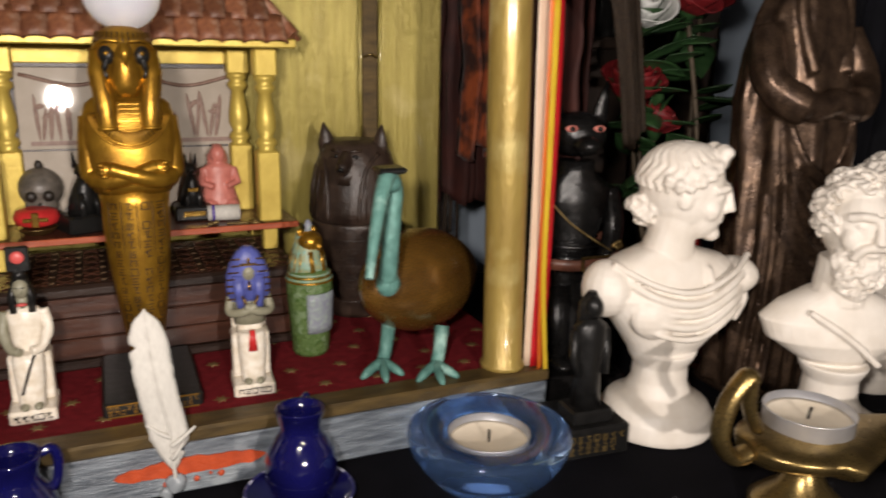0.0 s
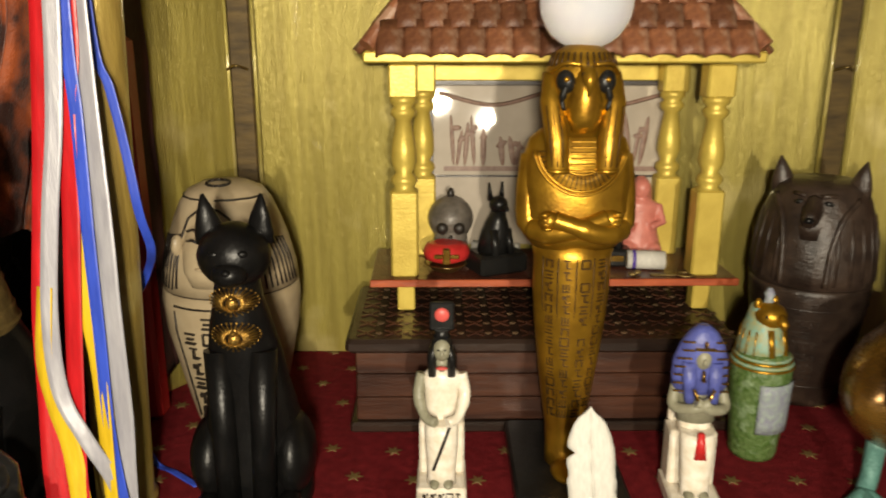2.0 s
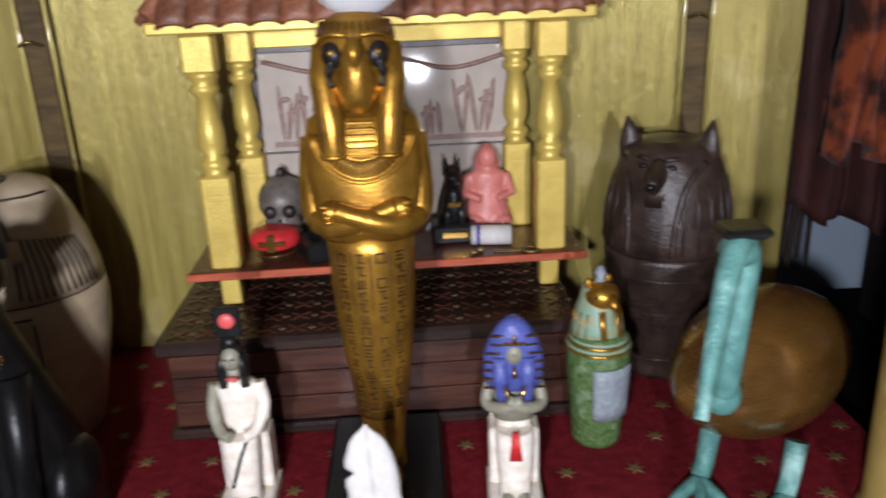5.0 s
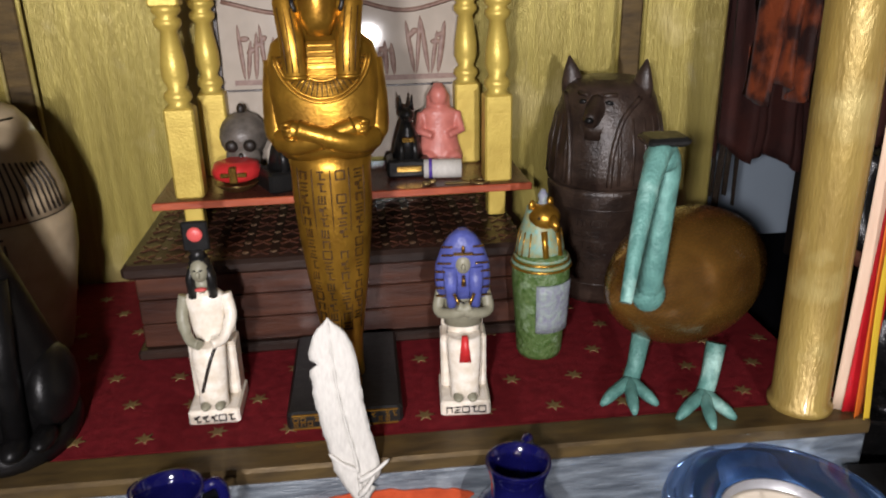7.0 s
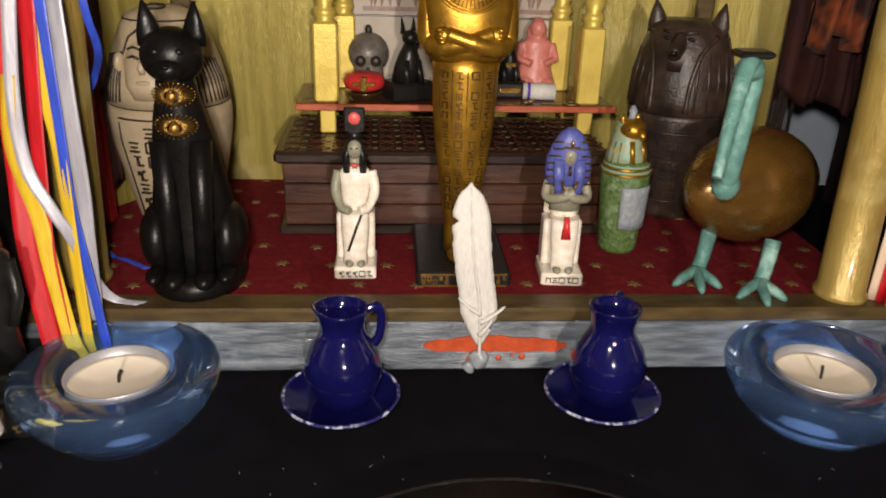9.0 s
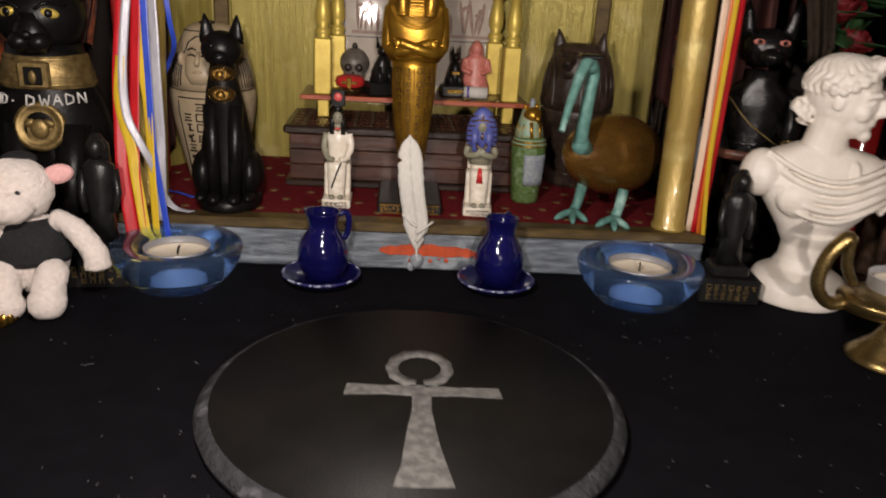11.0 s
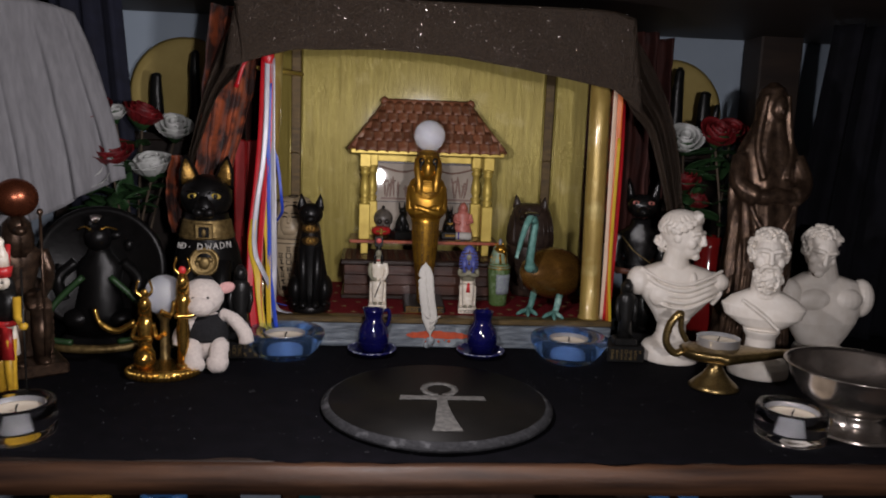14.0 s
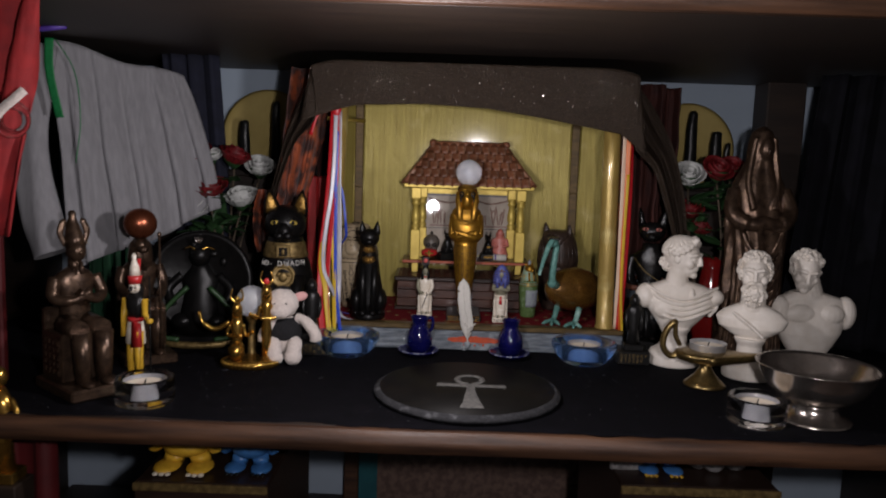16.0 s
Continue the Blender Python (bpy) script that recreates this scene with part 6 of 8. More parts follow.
for z, r in ((0.1100, 0.0276), (0.1145, 0.0264), (0.1240, 0.0240)):
    lathe(b, [(r - 0.0006, z - 0.0009), (r, z), (r - 0.0006, z + 0.0009)], (0, -0.0108, 0), 36, 1, 0.90, 1, cap0=False, cap1=False)
box(b, (-0.0085, -0.0372, 0.1085), (0.0085, -0.0330, 0.1235), 1, 0.001)
box(b, (-0.0050, -0.0382, 0.1105), (0.0050, -0.0368, 0.1205), 0, 0.0006)
ball(b, (0.0, -0.0385, 0.1150), (0.0022, 0.0010, 0.0038), 1)
lathe(b, [(0.0142, 0.0), (0.0145, 0.0024), (0.0120, 0.0034), (0.0112, 0.0022), (0.0084, 0.0024)], (0, -0.0335, 0.0860), 32, 1, 1, 1, (80, 0, 0), cap1=False)
ball(b, (0, -0.0362, 0.0850), (0.0052, 0.0022, 0.0060), 1)
for s in (-1, 1):
    ball(b, (s * 0.0055, -0.0358, 0.0885), (0.0034, 0.0016, 0.0022), 1, (0, s * 30, 0))
# hand-written white letters round the chest
STROKES = {"N": ((0, 0, 0, 1), (0, 1, 0.7, 0), (0.7, 0, 0.7, 1)), "D": ((0, 0, 0, 1), (0, 1, 0.6, 0.75), (0.6, 0.75, 0.6, 0.25), (0.6, 0.25, 0, 0)), "W": ((0, 1, 0.2, 0), (0.2, 0, 0.4, 0.7), (0.4, 0.7, 0.6, 0), (0.6, 0, 0.8, 1)), "A": ((0, 0, 0.35, 1), (0.35, 1, 0.7, 0), (0.15, 0.4, 0.55, 0.4)), ".": ((0.2, 0.35, 0.3, 0.45),)}


def chest(a, z):
    q = radians(-90 + a)
    r = 0.0300 + (0.104 - z) * 0.16
    return V(r * math.cos(q), -0.0085 + r * 0.86 * math.sin(q), z)


for k, ch in enumerate("ND.DWADN"):
    a0 = -58 + 13.5 * k + (6 if k > 2 else 0)
    for x0, z0, x1, z1 in STROKES[ch]:
        tube(b, [chest(a0 + 13 * (x0 + (x1 - x0) * u), 0.0978 + 0.0062 * (z0 + (z1 - z0) * u) + 0.00003 * k * k) for u in (0, 0.5, 1)], 0.00055, 5, 2)
solo("collared_cat_statue", b, [BLACK, DULL_GOLD, WHITE_LETTER, BRIGHT_GOLD, CHEST_GOLD], (-0.2190, 0.0110, 0), "tall black cat statue with gold collar, pendant and white marker letters", "statue", rz=6)

b = B()
box(b, (-0.022, -0.030, 0), (0.022, 0.026, 0.016), 0, 0.001)
loft(b, [(0.016, 0.017, 0.018, 0, 0.004), (0.03, 0.0125, 0.013, 0, 0.002), (0.055, 0.0120, 0.012, 0, 0), (0.075, 0.0140, 0.012, 0, 0), (0.085, 0.0110, 0.0105, 0, 0), (0.105, 0.0175, 0.0125, 0, 0), (0.117, 0.0185, 0.0115, 0, 0), (0.125, 0.0090, 0.0085, 0, -0.001), (0.132, 0.0085, 0.0085, 0, -0.002)], 0, 24)
for s in (-1, 1):
    tube(b, curve_pts([(s * 0.0175, 0, 0.116), (s * 0.0205, -0.002, 0.095), (s * 0.015, -0.010, 0.075)], 6), 0.0052, 10)
    tube(b, [(s * 0.0065, -0.006, 0.062), (s * 0.0070, -0.010, 0.038), (s * 0.0070, -0.012, 0.018)], [0.0072, 0.0062, 0.0058], 10)
    ball(b, (s * 0.007, -0.018, 0.0185), (0.0055, 0.009, 0.0035))
    lathe(b, [(0.0054, 0), (0.0046, 0.008), (0.0030, 0.017), (0.0006, 0.025)], (s * 0.0098, 0.001, 0.150), 14, 0.8, 0.5, 0, (2, s * 8, 0))
    ball(b, (s * 0.0066, -0.0118, 0.1500), (0.0030, 0.0016, 0.0019), 2)
    ball(b, (s * 0.0066, -0.0131, 0.1500), (0.0014, 0.0010, 0.0014), 0)
ball(b, (0, -0.001, 0.146), (0.0135, 0.0125, 0.0125), 0, (0, 0, 0), 18, 12)
ball(b, (0, -0.0155, 0.1415), (0.0062, 0.0085, 0.0052), 0)
for z in (0.077, 0.0835):
    lathe(b, [(0.0142, z), (0.0150, z + 0.001), (0.0142, z + 0.002)], (0, 0, 0), 24, 1, 0.95, 0, cap0=False, cap1=False)
tube(b, curve_pts([(-0.0165, -0.008, 0.114), (-0.006, -0.0135, 0.100), (0.006, -0.014, 0.090), (0.0165, -0.0130, 0.0825)], 6), 0.0006, 5, 1)
solo("jackal_statue", b, [JACKAL_BLACK, DULL_GOLD, PINK], (0.2350, 0.0340, 0), "tall black standing dog-headed statue on a black block", "statue", rz=-14).scale = (1.2, 1.1, 1.02)
b = B()
rings = []
for k in range(49):
    q = 2 * math.pi * k / 48
    rings.append([V((0.0285 + d) * math.cos(q), (0.0260 + d) * math.sin(q), h + 0.003 * math.sin(q + 0.6)) for d, h in ((0, -0.003), (0.001, -0.003), (0.001, 0.003), (0, 0.003))])
skin(b, rings, 0, False, False)
for x in (-0.0085, 0.0085):
    box(b, (x - 0.0006, -0.0282, -0.0055), (x + 0.0006, -0.0262, 0.002), 1, 0.0002)
box(b, (-0.0085, -0.0282, 0.0012), (0.0085, -0.0266, 0.0024), 1, 0.0002)
box(b, (-0.0085, -0.0282, -0.0058), (0.0085, -0.0266, -0.0046), 1, 0.0002)
for k in range(6):
    ball(b, (0.013 + 0.0012 * k, -0.0235 - 0.001 * math.sin(k), 0.006 + 0.0015 * math.sin(k * 2)), (0.0015, 0.0011, 0.0016), 1, (0, 0, 0), 8, 5)
solo("leather_collar", b, [LEATHER, BRASS], (0.2290, 0.0260, 0.0850), "brown leather collar with a metal buckle round the black statue", "collar")
def lettered_figurine(at, rz, label):
    b = B()
    box(b, (-0.0185, -0.013, -0.016), (0.0185, 0.022, 0.0), 0, 0.001)
    glyphs(b, lambda u, v: (V(-0.016 + 0.032 * u, -0.0131, -0.013 + 0.010 * v), 0), 3, 7, 0.0038, 1, rnd, 0.9)
    box(b, (-0.011, -0.009, 0), (0.011, 0.009, 0.007), 0, 0.001)
    loft(b, [(0.007, 0.0075, 0.007, 0, 0), (0.025, 0.0062, 0.006, 0, 0), (0.042, 0.0082, 0.006, 0, 0), (0.049, 0.0085, 0.0055, 0, 0), (0.053, 0.0036, 0.004, 0, 0)])
    ball(b, (0, -0.001, 0.0585), (0.0048, 0.005, 0.0060))
    loft(b, [(0.05, 0.0062, 0.0040, 0, 0.002), (0.06, 0.0058, 0.0045, 0, 0.002), (0.066, 0.002, 0.002, 0, 0.001)])
    for s in (-1, 1):
        tube(b, [(s * 0.0080, 0, 0.047), (s * 0.0092, -0.001, 0.034), (s * 0.0070, -0.004, 0.024)], [0.0024, 0.0021, 0.0018], 8)
    return solo("small_black_figurine", b, [SATIN_BLACK, DULL_GOLD], at, label, "figurine", "black block figurines", rz)


lettered_figurine((0.2010, -0.0400, 0.0162), -4, "small black standing figurine on a gold-lettered block")
lettered_figurine((-0.1775, -0.0420, 0.0162), 6, "small black standing figurine on a gold-lettered block beside the plush toy").scale = (1.08, 1.08, 1.08)


# bronze robed statue
b = B()
box(b, (-0.040, -0.030, 0), (0.040, 0.030, 0.010), 0, 0.003)
secs = []
for z, rx, ry, amp in ((0.008, 0.045, 0.034, 0.10), (0.05, 0.043, 0.032, 0.11), (0.10, 0.040, 0.029, 0.10), (0.14, 0.039, 0.028, 0.09), (0.17, 0.041, 0.028, 0.07), (0.195, 0.040, 0.025, 0.06), (0.215, 0.034, 0.022, 0.05), (0.232, 0.024, 0.019, 0.04), (0.243, 0.0185, 0.0185, 0.03), (0.262, 0.0180, 0.0190, 0.02), (0.275, 0.0135, 0.0150, 0.01), (0.281, 0.004, 0.005, 0)):
    secs.append([V(rx * math.cos(q) * (1 + amp * math.sin(9 * q + z * 30) + amp * 0.25 * math.sin(17 * q - z * 45)), ry * math.sin(q) * (1 + amp * math.sin(9 * q + z * 30)), z) for q in (2 * math.pi * k / 90 for k in range(90))])
skin(b, secs, 0)
for k in range(7):
    a = 0.004 * k
    tube(b, curve_pts([(-0.030 + a * 0.5, -0.018, 0.170 - 0.004 * k), (-0.016, -0.030, 0.140 - 0.011 * k), (0.004, -0.034, 0.128 - 0.013 * k), (0.024, -0.029, 0.142 - 0.010 * k), (0.034 - a * 0.4, -0.016, 0.172 - 0.004 * k)], 7), 0.0032, 8)
for s in (-1, 1):
    tube(b, curve_pts([(s * 0.034, -0.004, 0.205), (s * 0.040, -0.018, 0.180), (s * 0.020, -0.031, 0.168), (-s * 0.004, -0.033, 0.172)], 6), [0.011] * 6 + [0.0105] * 6 + [0.0075] * 6 + [0.005], 12)
    tube(b, curve_pts([(s * 0.0125, -0.012, 0.268), (s * 0.0165, -0.012, 0.245), (s * 0.020, -0.016, 0.215), (s * 0.014, -0.026, 0.185)], 6), 0.0042, 8)
ball(b, (0.001, -0.0150, 0.254), (0.0102, 0.0100, 0.0138), 0, (12, 0, 0))
ball(b, (0.001, -0.0255, 0.2515), (0.0018, 0.0024, 0.0040))
for k in range(11):
    q = -math.pi / 2 + (k - 5) * 0.2
    tube(b, curve_pts([(0.036 * math.cos(q), 0.029 * math.sin(q), 0.120), (0.041 * math.cos(q + 0.05), 0.033 * math.sin(q + 0.05), 0.07), (0.047 * math.cos(q - 0.03), 0.036 * math.sin(q - 0.03), 0.011)], 5), 0.0030, 7)
solo("robed_statue", b, BRONZE, (0.3440, -0.0130, 0), "tall dark bronze statue of a veiled robed figure", "statue", voxel=0.0012, smooth=2).scale = (0.84, 0.85, 1.0)


# seated bronze figures
def seated_bronze(at, rz, head, label):
    b = B()
    box(b, (-0.030, -0.046, 0), (0.030, 0.040, 0.012), 0, 0.002)
    box(b, (-0.024, -0.012, 0.012), (0.024, 0.036, 0.062), 0, 0.0015)
    box(b, (-0.024, 0.026, 0.060), (0.024, 0.036, 0.084), 0, 0.002)
    for s in (-1, 1):
        box(b, (s * 0.0242 - 0.0008, -0.008, 0.018), (s * 0.0242 + 0.0008, 0.032, 0.056), 0, 0.0004)
        for i in range(5):
            for jj in range(4):
                box(b, (s * 0.0252 - 0.0008, -0.006 + jj * 0.0095, 0.020 + i * 0.0075), (s * 0.0252 + 0.0008, 0.000 + jj * 0.0095, 0.0245 + i * 0.0075), 0, 0.0003)
        tube(b, [(s * 0.010, 0.008, 0.068), (s * 0.0115, -0.026, 0.067)], [0.0115, 0.0095], 14)
        tube(b, [(s * 0.0115, -0.028, 0.066), (s * 0.0105, -0.029, 0.040), (s * 0.0105, -0.029, 0.014)], [0.0092, 0.0088, 0.0070], 14)
        ball(b, (s * 0.0105, -0.036, 0.0145), (0.0062, 0.0120, 0.0040))
        if head == "crown":
            tube(b, curve_pts([(s * 0.0205, 0.010, 0.117), (s * 0.0245, 0.002, 0.098), (s * 0.010, -0.010, 0.096), (-s * 0.006, -0.0125, 0.104)], 6), [0.0062] * 6 + [0.0056] * 6 + [0.0044] * 7, 12)
        else:
            tube(b, curve_pts([(s * 0.0205, 0.010, 0.117), (s * 0.0250, 0.004, 0.095), (s * 0.0180, -0.012, 0.080), (s * 0.0120, -0.026, 0.078)], 6), [0.0062] * 6 + [0.0056] * 6 + [0.0044] * 7, 12)
    loft(b, [(0.062, 0.0155, 0.0125, 0, 0.012), (0.082, 0.0135, 0.0105, 0, 0.012), (0.100, 0.0185, 0.0115, 0, 0.011), (0.115, 0.0222, 0.0110, 0, 0.011), (0.122, 0.0150, 0.0095, 0, 0.011), (0.127, 0.0078, 0.0075, 0, 0.010)], 0, 24)
    tube(b, [(0, 0.010, 0.122), (0, 0.008, 0.136)], 0.0068, 12)
    ball(b, (0, 0.005, 0.144), (0.0095, 0.0110, 0.0115), 0)
    if head == "crown":
        tube(b, [(0, -0.005, 0.134), (0, -0.0085, 0.122)], [0.0022, 0.0030], 8)
        loft(b, [(0.148, 0.0100, 0.0110, 0, 0.007), (0.158, 0.0090, 0.0095, 0, 0.009), (0.170, 0.0065, 0.0068, 0, 0.011), (0.178, 0.0035, 0.0035, 0, 0.012), (0.1815, 0.0042, 0.0042, 0, 0.012), (0.185, 0.002, 0.002, 0, 0.012)], 0, 20)
        for s in (-1, 1):
            tube(b, curve_pts([(s * 0.009, 0.008, 0.150), (s * 0.0135, 0.009, 0.163), (s * 0.0085, 0.010, 0.177)], 5), [0.003] * 5 + [0.0036] * 5 + [0.001], 8, 0, 0.4)
        ball(b, (0, -0.0055, 0.143), (0.0015, 0.002, 0.0028))
    else:
        ball(b, (0, -0.008, 0.1405), (0.0058, 0.0062, 0.0050), 0)
        loft(b, [(0.112, 0.0135, 0.0085, 0, 0.008), (0.128, 0.0150, 0.0105, 0, 0.009), (0.146, 0.0125, 0.0105, 0, 0.009), (0.154, 0.0060, 0.0060, 0, 0.008)], 0, 22)
        ball(b, (0, 0.006, 0.172), (0.0195, 0.0150, 0.0195), 1, (0, 0, 0), 28, 18)
        tube(b, [(0.012, -0.038, 0.012), (0.012, -0.037, 0.09), (0.012, -0.036, 0.160)], 0.0014, 8)
        ball(b, (0.012, -0.036, 0.162), (0.0028, 0.002, 0.0036))
    ob = solo("seated_bronze_statue", b, [BRONZE, COPPER], at, label, "statue", "seated bronzes", rz)
    return ob


seated_bronze((-0.3700, -0.2080, 0), 50, "crown", "dark bronze seated king statue with a plumed crown and crossed arms").scale = (0.93, 0.93, 0.93)
seated_bronze((-0.3580, -0.0880, 0), 34, "disc", "dark bronze seated lioness statue with a copper disc").scale = (0.92, 0.92, 0.87)

# small painted standing figure
b = B()
box(b, (-0.010, -0.009, 0), (0.013, 0.010, 0.003), 3, 0.0008)
for s, y in ((-1, 0.002), (1, -0.003)):
    tube(b, [(s * 0.0045, y, 0.052), (s * 0.0050, y - 0.001, 0.028), (s * 0.0058, y, 0.006)], [0.0044, 0.0036, 0.0026], 10, 0)
    ball(b, (s * 0.0060, y - 0.004, 0.005), (0.0032, 0.0072, 0.0028), 0)
loft(b, [(0.040, 0.0090, 0.0072, 0, 0), (0.052, 0.0078, 0.0065, 0, 0), (0.062, 0.0064, 0.0052, 0, 0)], 1, 18)
skin(b, [[V(0.001, -0.0076, 0.062), V(0.0075, -0.0060, 0.060), V(0.0082, -0.0050, 0.060), V(0.002, -0.0064, 0.062)], [V(0.0005, -0.0090, 0.038), V(0.0095, -0.0068, 0.038), V(0.0095, -0.0058, 0.038), V(0.001, -0.0080, 0.038)]], 2)
lathe(b, [(0.0068, 0.061), (0.0070, 0.065)], (0, 0, 0), 18, 1, 0.85, 2)
loft(b, [(0.064, 0.0062, 0.0050, 0, 0), (0.075, 0.0080, 0.0056, 0, 0), (0.082, 0.0088, 0.0050, 0, 0), (0.087, 0.0040, 0.0036, 0, 0)], 3, 18)
tube(b, [(-0.0088, 0, 0.082), (-0.0110, 0, 0.064), (-0.0105, -0.001, 0.046)], [0.0028, 0.0025, 0.0022], 10, 0)
tube(b, [(0.0088, 0, 0.082), (0.0105, -0.003, 0.068), (0.0180, -0.009, 0.064)], [0.0028, 0.0025, 0.0022], 10, 0)
ball(b, (0.0185, -0.0095, 0.064), 0.0028, 0)
tube(b, [(0.019, -0.010, 0.0), (0.019, -0.010, 0.105)], 0.0007, 6, 3)
ball(b, (0, -0.001, 0.0920), (0.0048, 0.0056, 0.0052), 1)
tube(b, [(0, -0.005, 0.0925), (0, -0.0090, 0.0900)], [0.0024, 0.0006], 8, 3)
loft(b, [(0.080, 0.0064, 0.0030, 0, 0.003), (0.092, 0.0056, 0.0042, 0, 0.0028), (0.098, 0.0030, 0.003, 0, 0.001)], 3, 16)
loft(b, [(0.096, 0.0050, 0.0050, 0, 0), (0.103, 0.0062, 0.0060, 0, 0), (0.1035, 0.0046, 0.0046, 0, 0)], 2, 18)
loft(b, [(0.1030, 0.0044, 0.0044, 0, 0), (0.111, 0.0040, 0.0040, 0, 0.0), (0.118, 0.0018, 0.0018, -0.001, 0.001), (0.1215, 0.0022, 0.0022, -0.001, 0.001), (0.124, 0.0006, 0.0006, -0.001, 0.001)], 1, 16)
tube(b, [(0, 0.005, 0.103), (0, 0.007, 0.118)], 0.0018, 8, 2)
for s in (-1, 1):
    ball(b, (s * 0.0028, -0.0050, 0.0930), (0.0010, 0.0008, 0.0010), 3)
solo("painted_figurine", b, [YELLOW_PAINT, WHITE_GLAZE, RED_PAINT, SATIN_BLACK], (-0.3240, -0.1900, 0), "small yellow, red and black standing figurine with a staff", "figurine", rz=-8).scale = (1.15, 1.15, 1.06)

# round black plaque with a relief
b = B()
lathe(b, [(0.060, 0.0), (0.061, 0.002), (0.060, 0.006), (0.056, 0.0075), (0.054, 0.0055), (0.0, 0.0055)], (0, 0, 0.076), 56, 1, 1, 0, (82, 0, 0), cap1=False)
box(b, (-0.035, -0.018, 0), (0.035, 0.016, 0.014), 0, 0.003)
loft(b, [(0.014, 0.030, 0.014, 0, -0.008), (0.035, 0.024, 0.016, 0, -0.008), (0.06, 0.019, 0.013, 0, -0.006), (0.08, 0.0225, 0.013, 0, -0.004), (0.092, 0.012, 0.010, 0, -0.003), (0.1, 0.009, 0.009, 0, -0.003)], 0, 24)
ball(b, (0, -0.008, 0.108), (0.0125, 0.0125, 0.0135), 0)
for s in (-1, 1):
    ball(b, (s * 0.019, -0.012, 0.030), (0.014, 0.013, 0.010), 0)
    tube(b, curve_pts([(s * 0.021, -0.005, 0.084), (s * 0.036, -0.010, 0.068), (s * 0.030, -0.018, 0.050)], 6), 0.0055, 10, 0)
    tube(b, curve_pts([(s * 0.004, -0.0185, 0.1165), (s * 0.010, -0.0165, 0.119), (s * 0.0175, -0.010, 0.1155)], 4), 0.0010, 6, 1)
    tube(b, curve_pts([(s * 0.012, -0.020, 0.072), (s * 0.034, -0.022, 0.050), (s * 0.046, -0.026, 0.030), (s * 0.040, -0.032, 0.016), (s * 0.020, -0.034, 0.012)], 6), 0.0030, 8, 2)
for k in range(7):
    q = radians(60 + 10 * k)
    tube(b, [(0.003 * math.cos(q), -0.018, 0.121 + 0.003 * math.sin(q)), (0.0095 * math.cos(q), -0.016, 0.121 + 0.0100 * math.sin(q))], [0.0007, 0.0011], 6, 3)
rnd = random.Random(33)
for k in range(16):
    q = rnd.uniform(0, 6.28)
    r = rnd.uniform(0.035, 0.05)
    ball(b, (r * math.cos(q), -0.005, 0.076 + r * math.sin(q)), (0.006, 0.0026, 0.004), 0, (0, rnd.uniform(0, 90), 0), 10, 6)
tube(b, curve_pts([(-0.048, -0.020, 0.012), (-0.03, -0.030, 0.0065), (0, -0.034, 0.005), (0.03, -0.030, 0.0065), (0.046, -0.020, 0.012)], 8), 0.0042, 8, 4)
solo("round_relief_statue", b, [BLACK, GILT, LEAF, SILVER, DULL_GOLD], (-0.3150, -0.0180, 0), "glossy black seated relief statue against a round black plaque", "statue", rz=8)

# gilt pair with a clear stone
b = B()
lathe(b, [(0.024, 0), (0.0245, 0.003), (0.022, 0.006), (0.020, 0.007)], (0, 0, 0), 28, 1.15, 0.8, 0)
rnd = random.Random(15)
for k in range(40):
    q = 2 * math.pi * k / 40
    ball(b, (0.0282 * math.cos(q), 0.0196 * math.sin(q), 0.0035), (0.0020, 0.0014, 0.0028), 0, (0, 0, 0), 8, 5)


def gilt_fig(cx, cy, kneel, s):
    if kneel:
        ball(b, (cx, cy - 0.004, 0.014), (0.0085, 0.0115, 0.0085), 0)
        loft(b, [(0.016, 0.0062, 0.0055, cx, cy), (0.026, 0.0046, 0.0042, cx, cy), (0.038, 0.0068, 0.0046, cx, cy), (0.044, 0.0040, 0.0036, cx, cy)], 0, 16)
        top = 0.048
    else:
        loft(b, [(0.007, 0.0050, 0.0052, cx, cy), (0.020, 0.0046, 0.0046, cx, cy), (0.032, 0.0054, 0.0048, cx, cy), (0.042, 0.0042, 0.0040, cx, cy), (0.054, 0.0066, 0.0046, cx, cy), (0.060, 0.0038, 0.0036, cx, cy)], 0, 16)
        ball(b, (cx, cy - 0.005, 0.008), (0.0046, 0.0072, 0.0022), 0)
        top = 0.064
    ball(b, (cx, cy - 0.0008, top + 0.004), (0.0044, 0.0046, 0.0056), 0)
    loft(b, [(top - 0.006, 0.0055, 0.0042, cx, cy + 0.001), (top + 0.005, 0.0052, 0.0044, cx, cy + 0.001), (top + 0.011, 0.002, 0.002, cx, cy)], 0, 14)
    for e in (-1, 1):
        tube(b, curve_pts([(cx + e * 0.0062, cy, top - 0.010), (cx + e * 0.009, cy - 0.001, top - 0.020), (cx + (0.016 if e == s else 0.006) * s, cy - 0.006, top - 0.020 + (0.004 if e == s else 0))], 5), 0.0019, 8, 0)
        tube(b, curve_pts([(cx + e * 0.001, cy, top + 0.009), (cx + e * 0.0060, cy, top + 0.014), (cx + e * 0.0040, cy, top + 0.022)], 5), [0.0014] * 5 + [0.0009] * 5 + [0.0003], 7, 0)
    ball(b, (cx, cy - 0.001, top + 0.0125), (0.0030, 0.0014, 0.0030), 1 if s < 0 else 0)


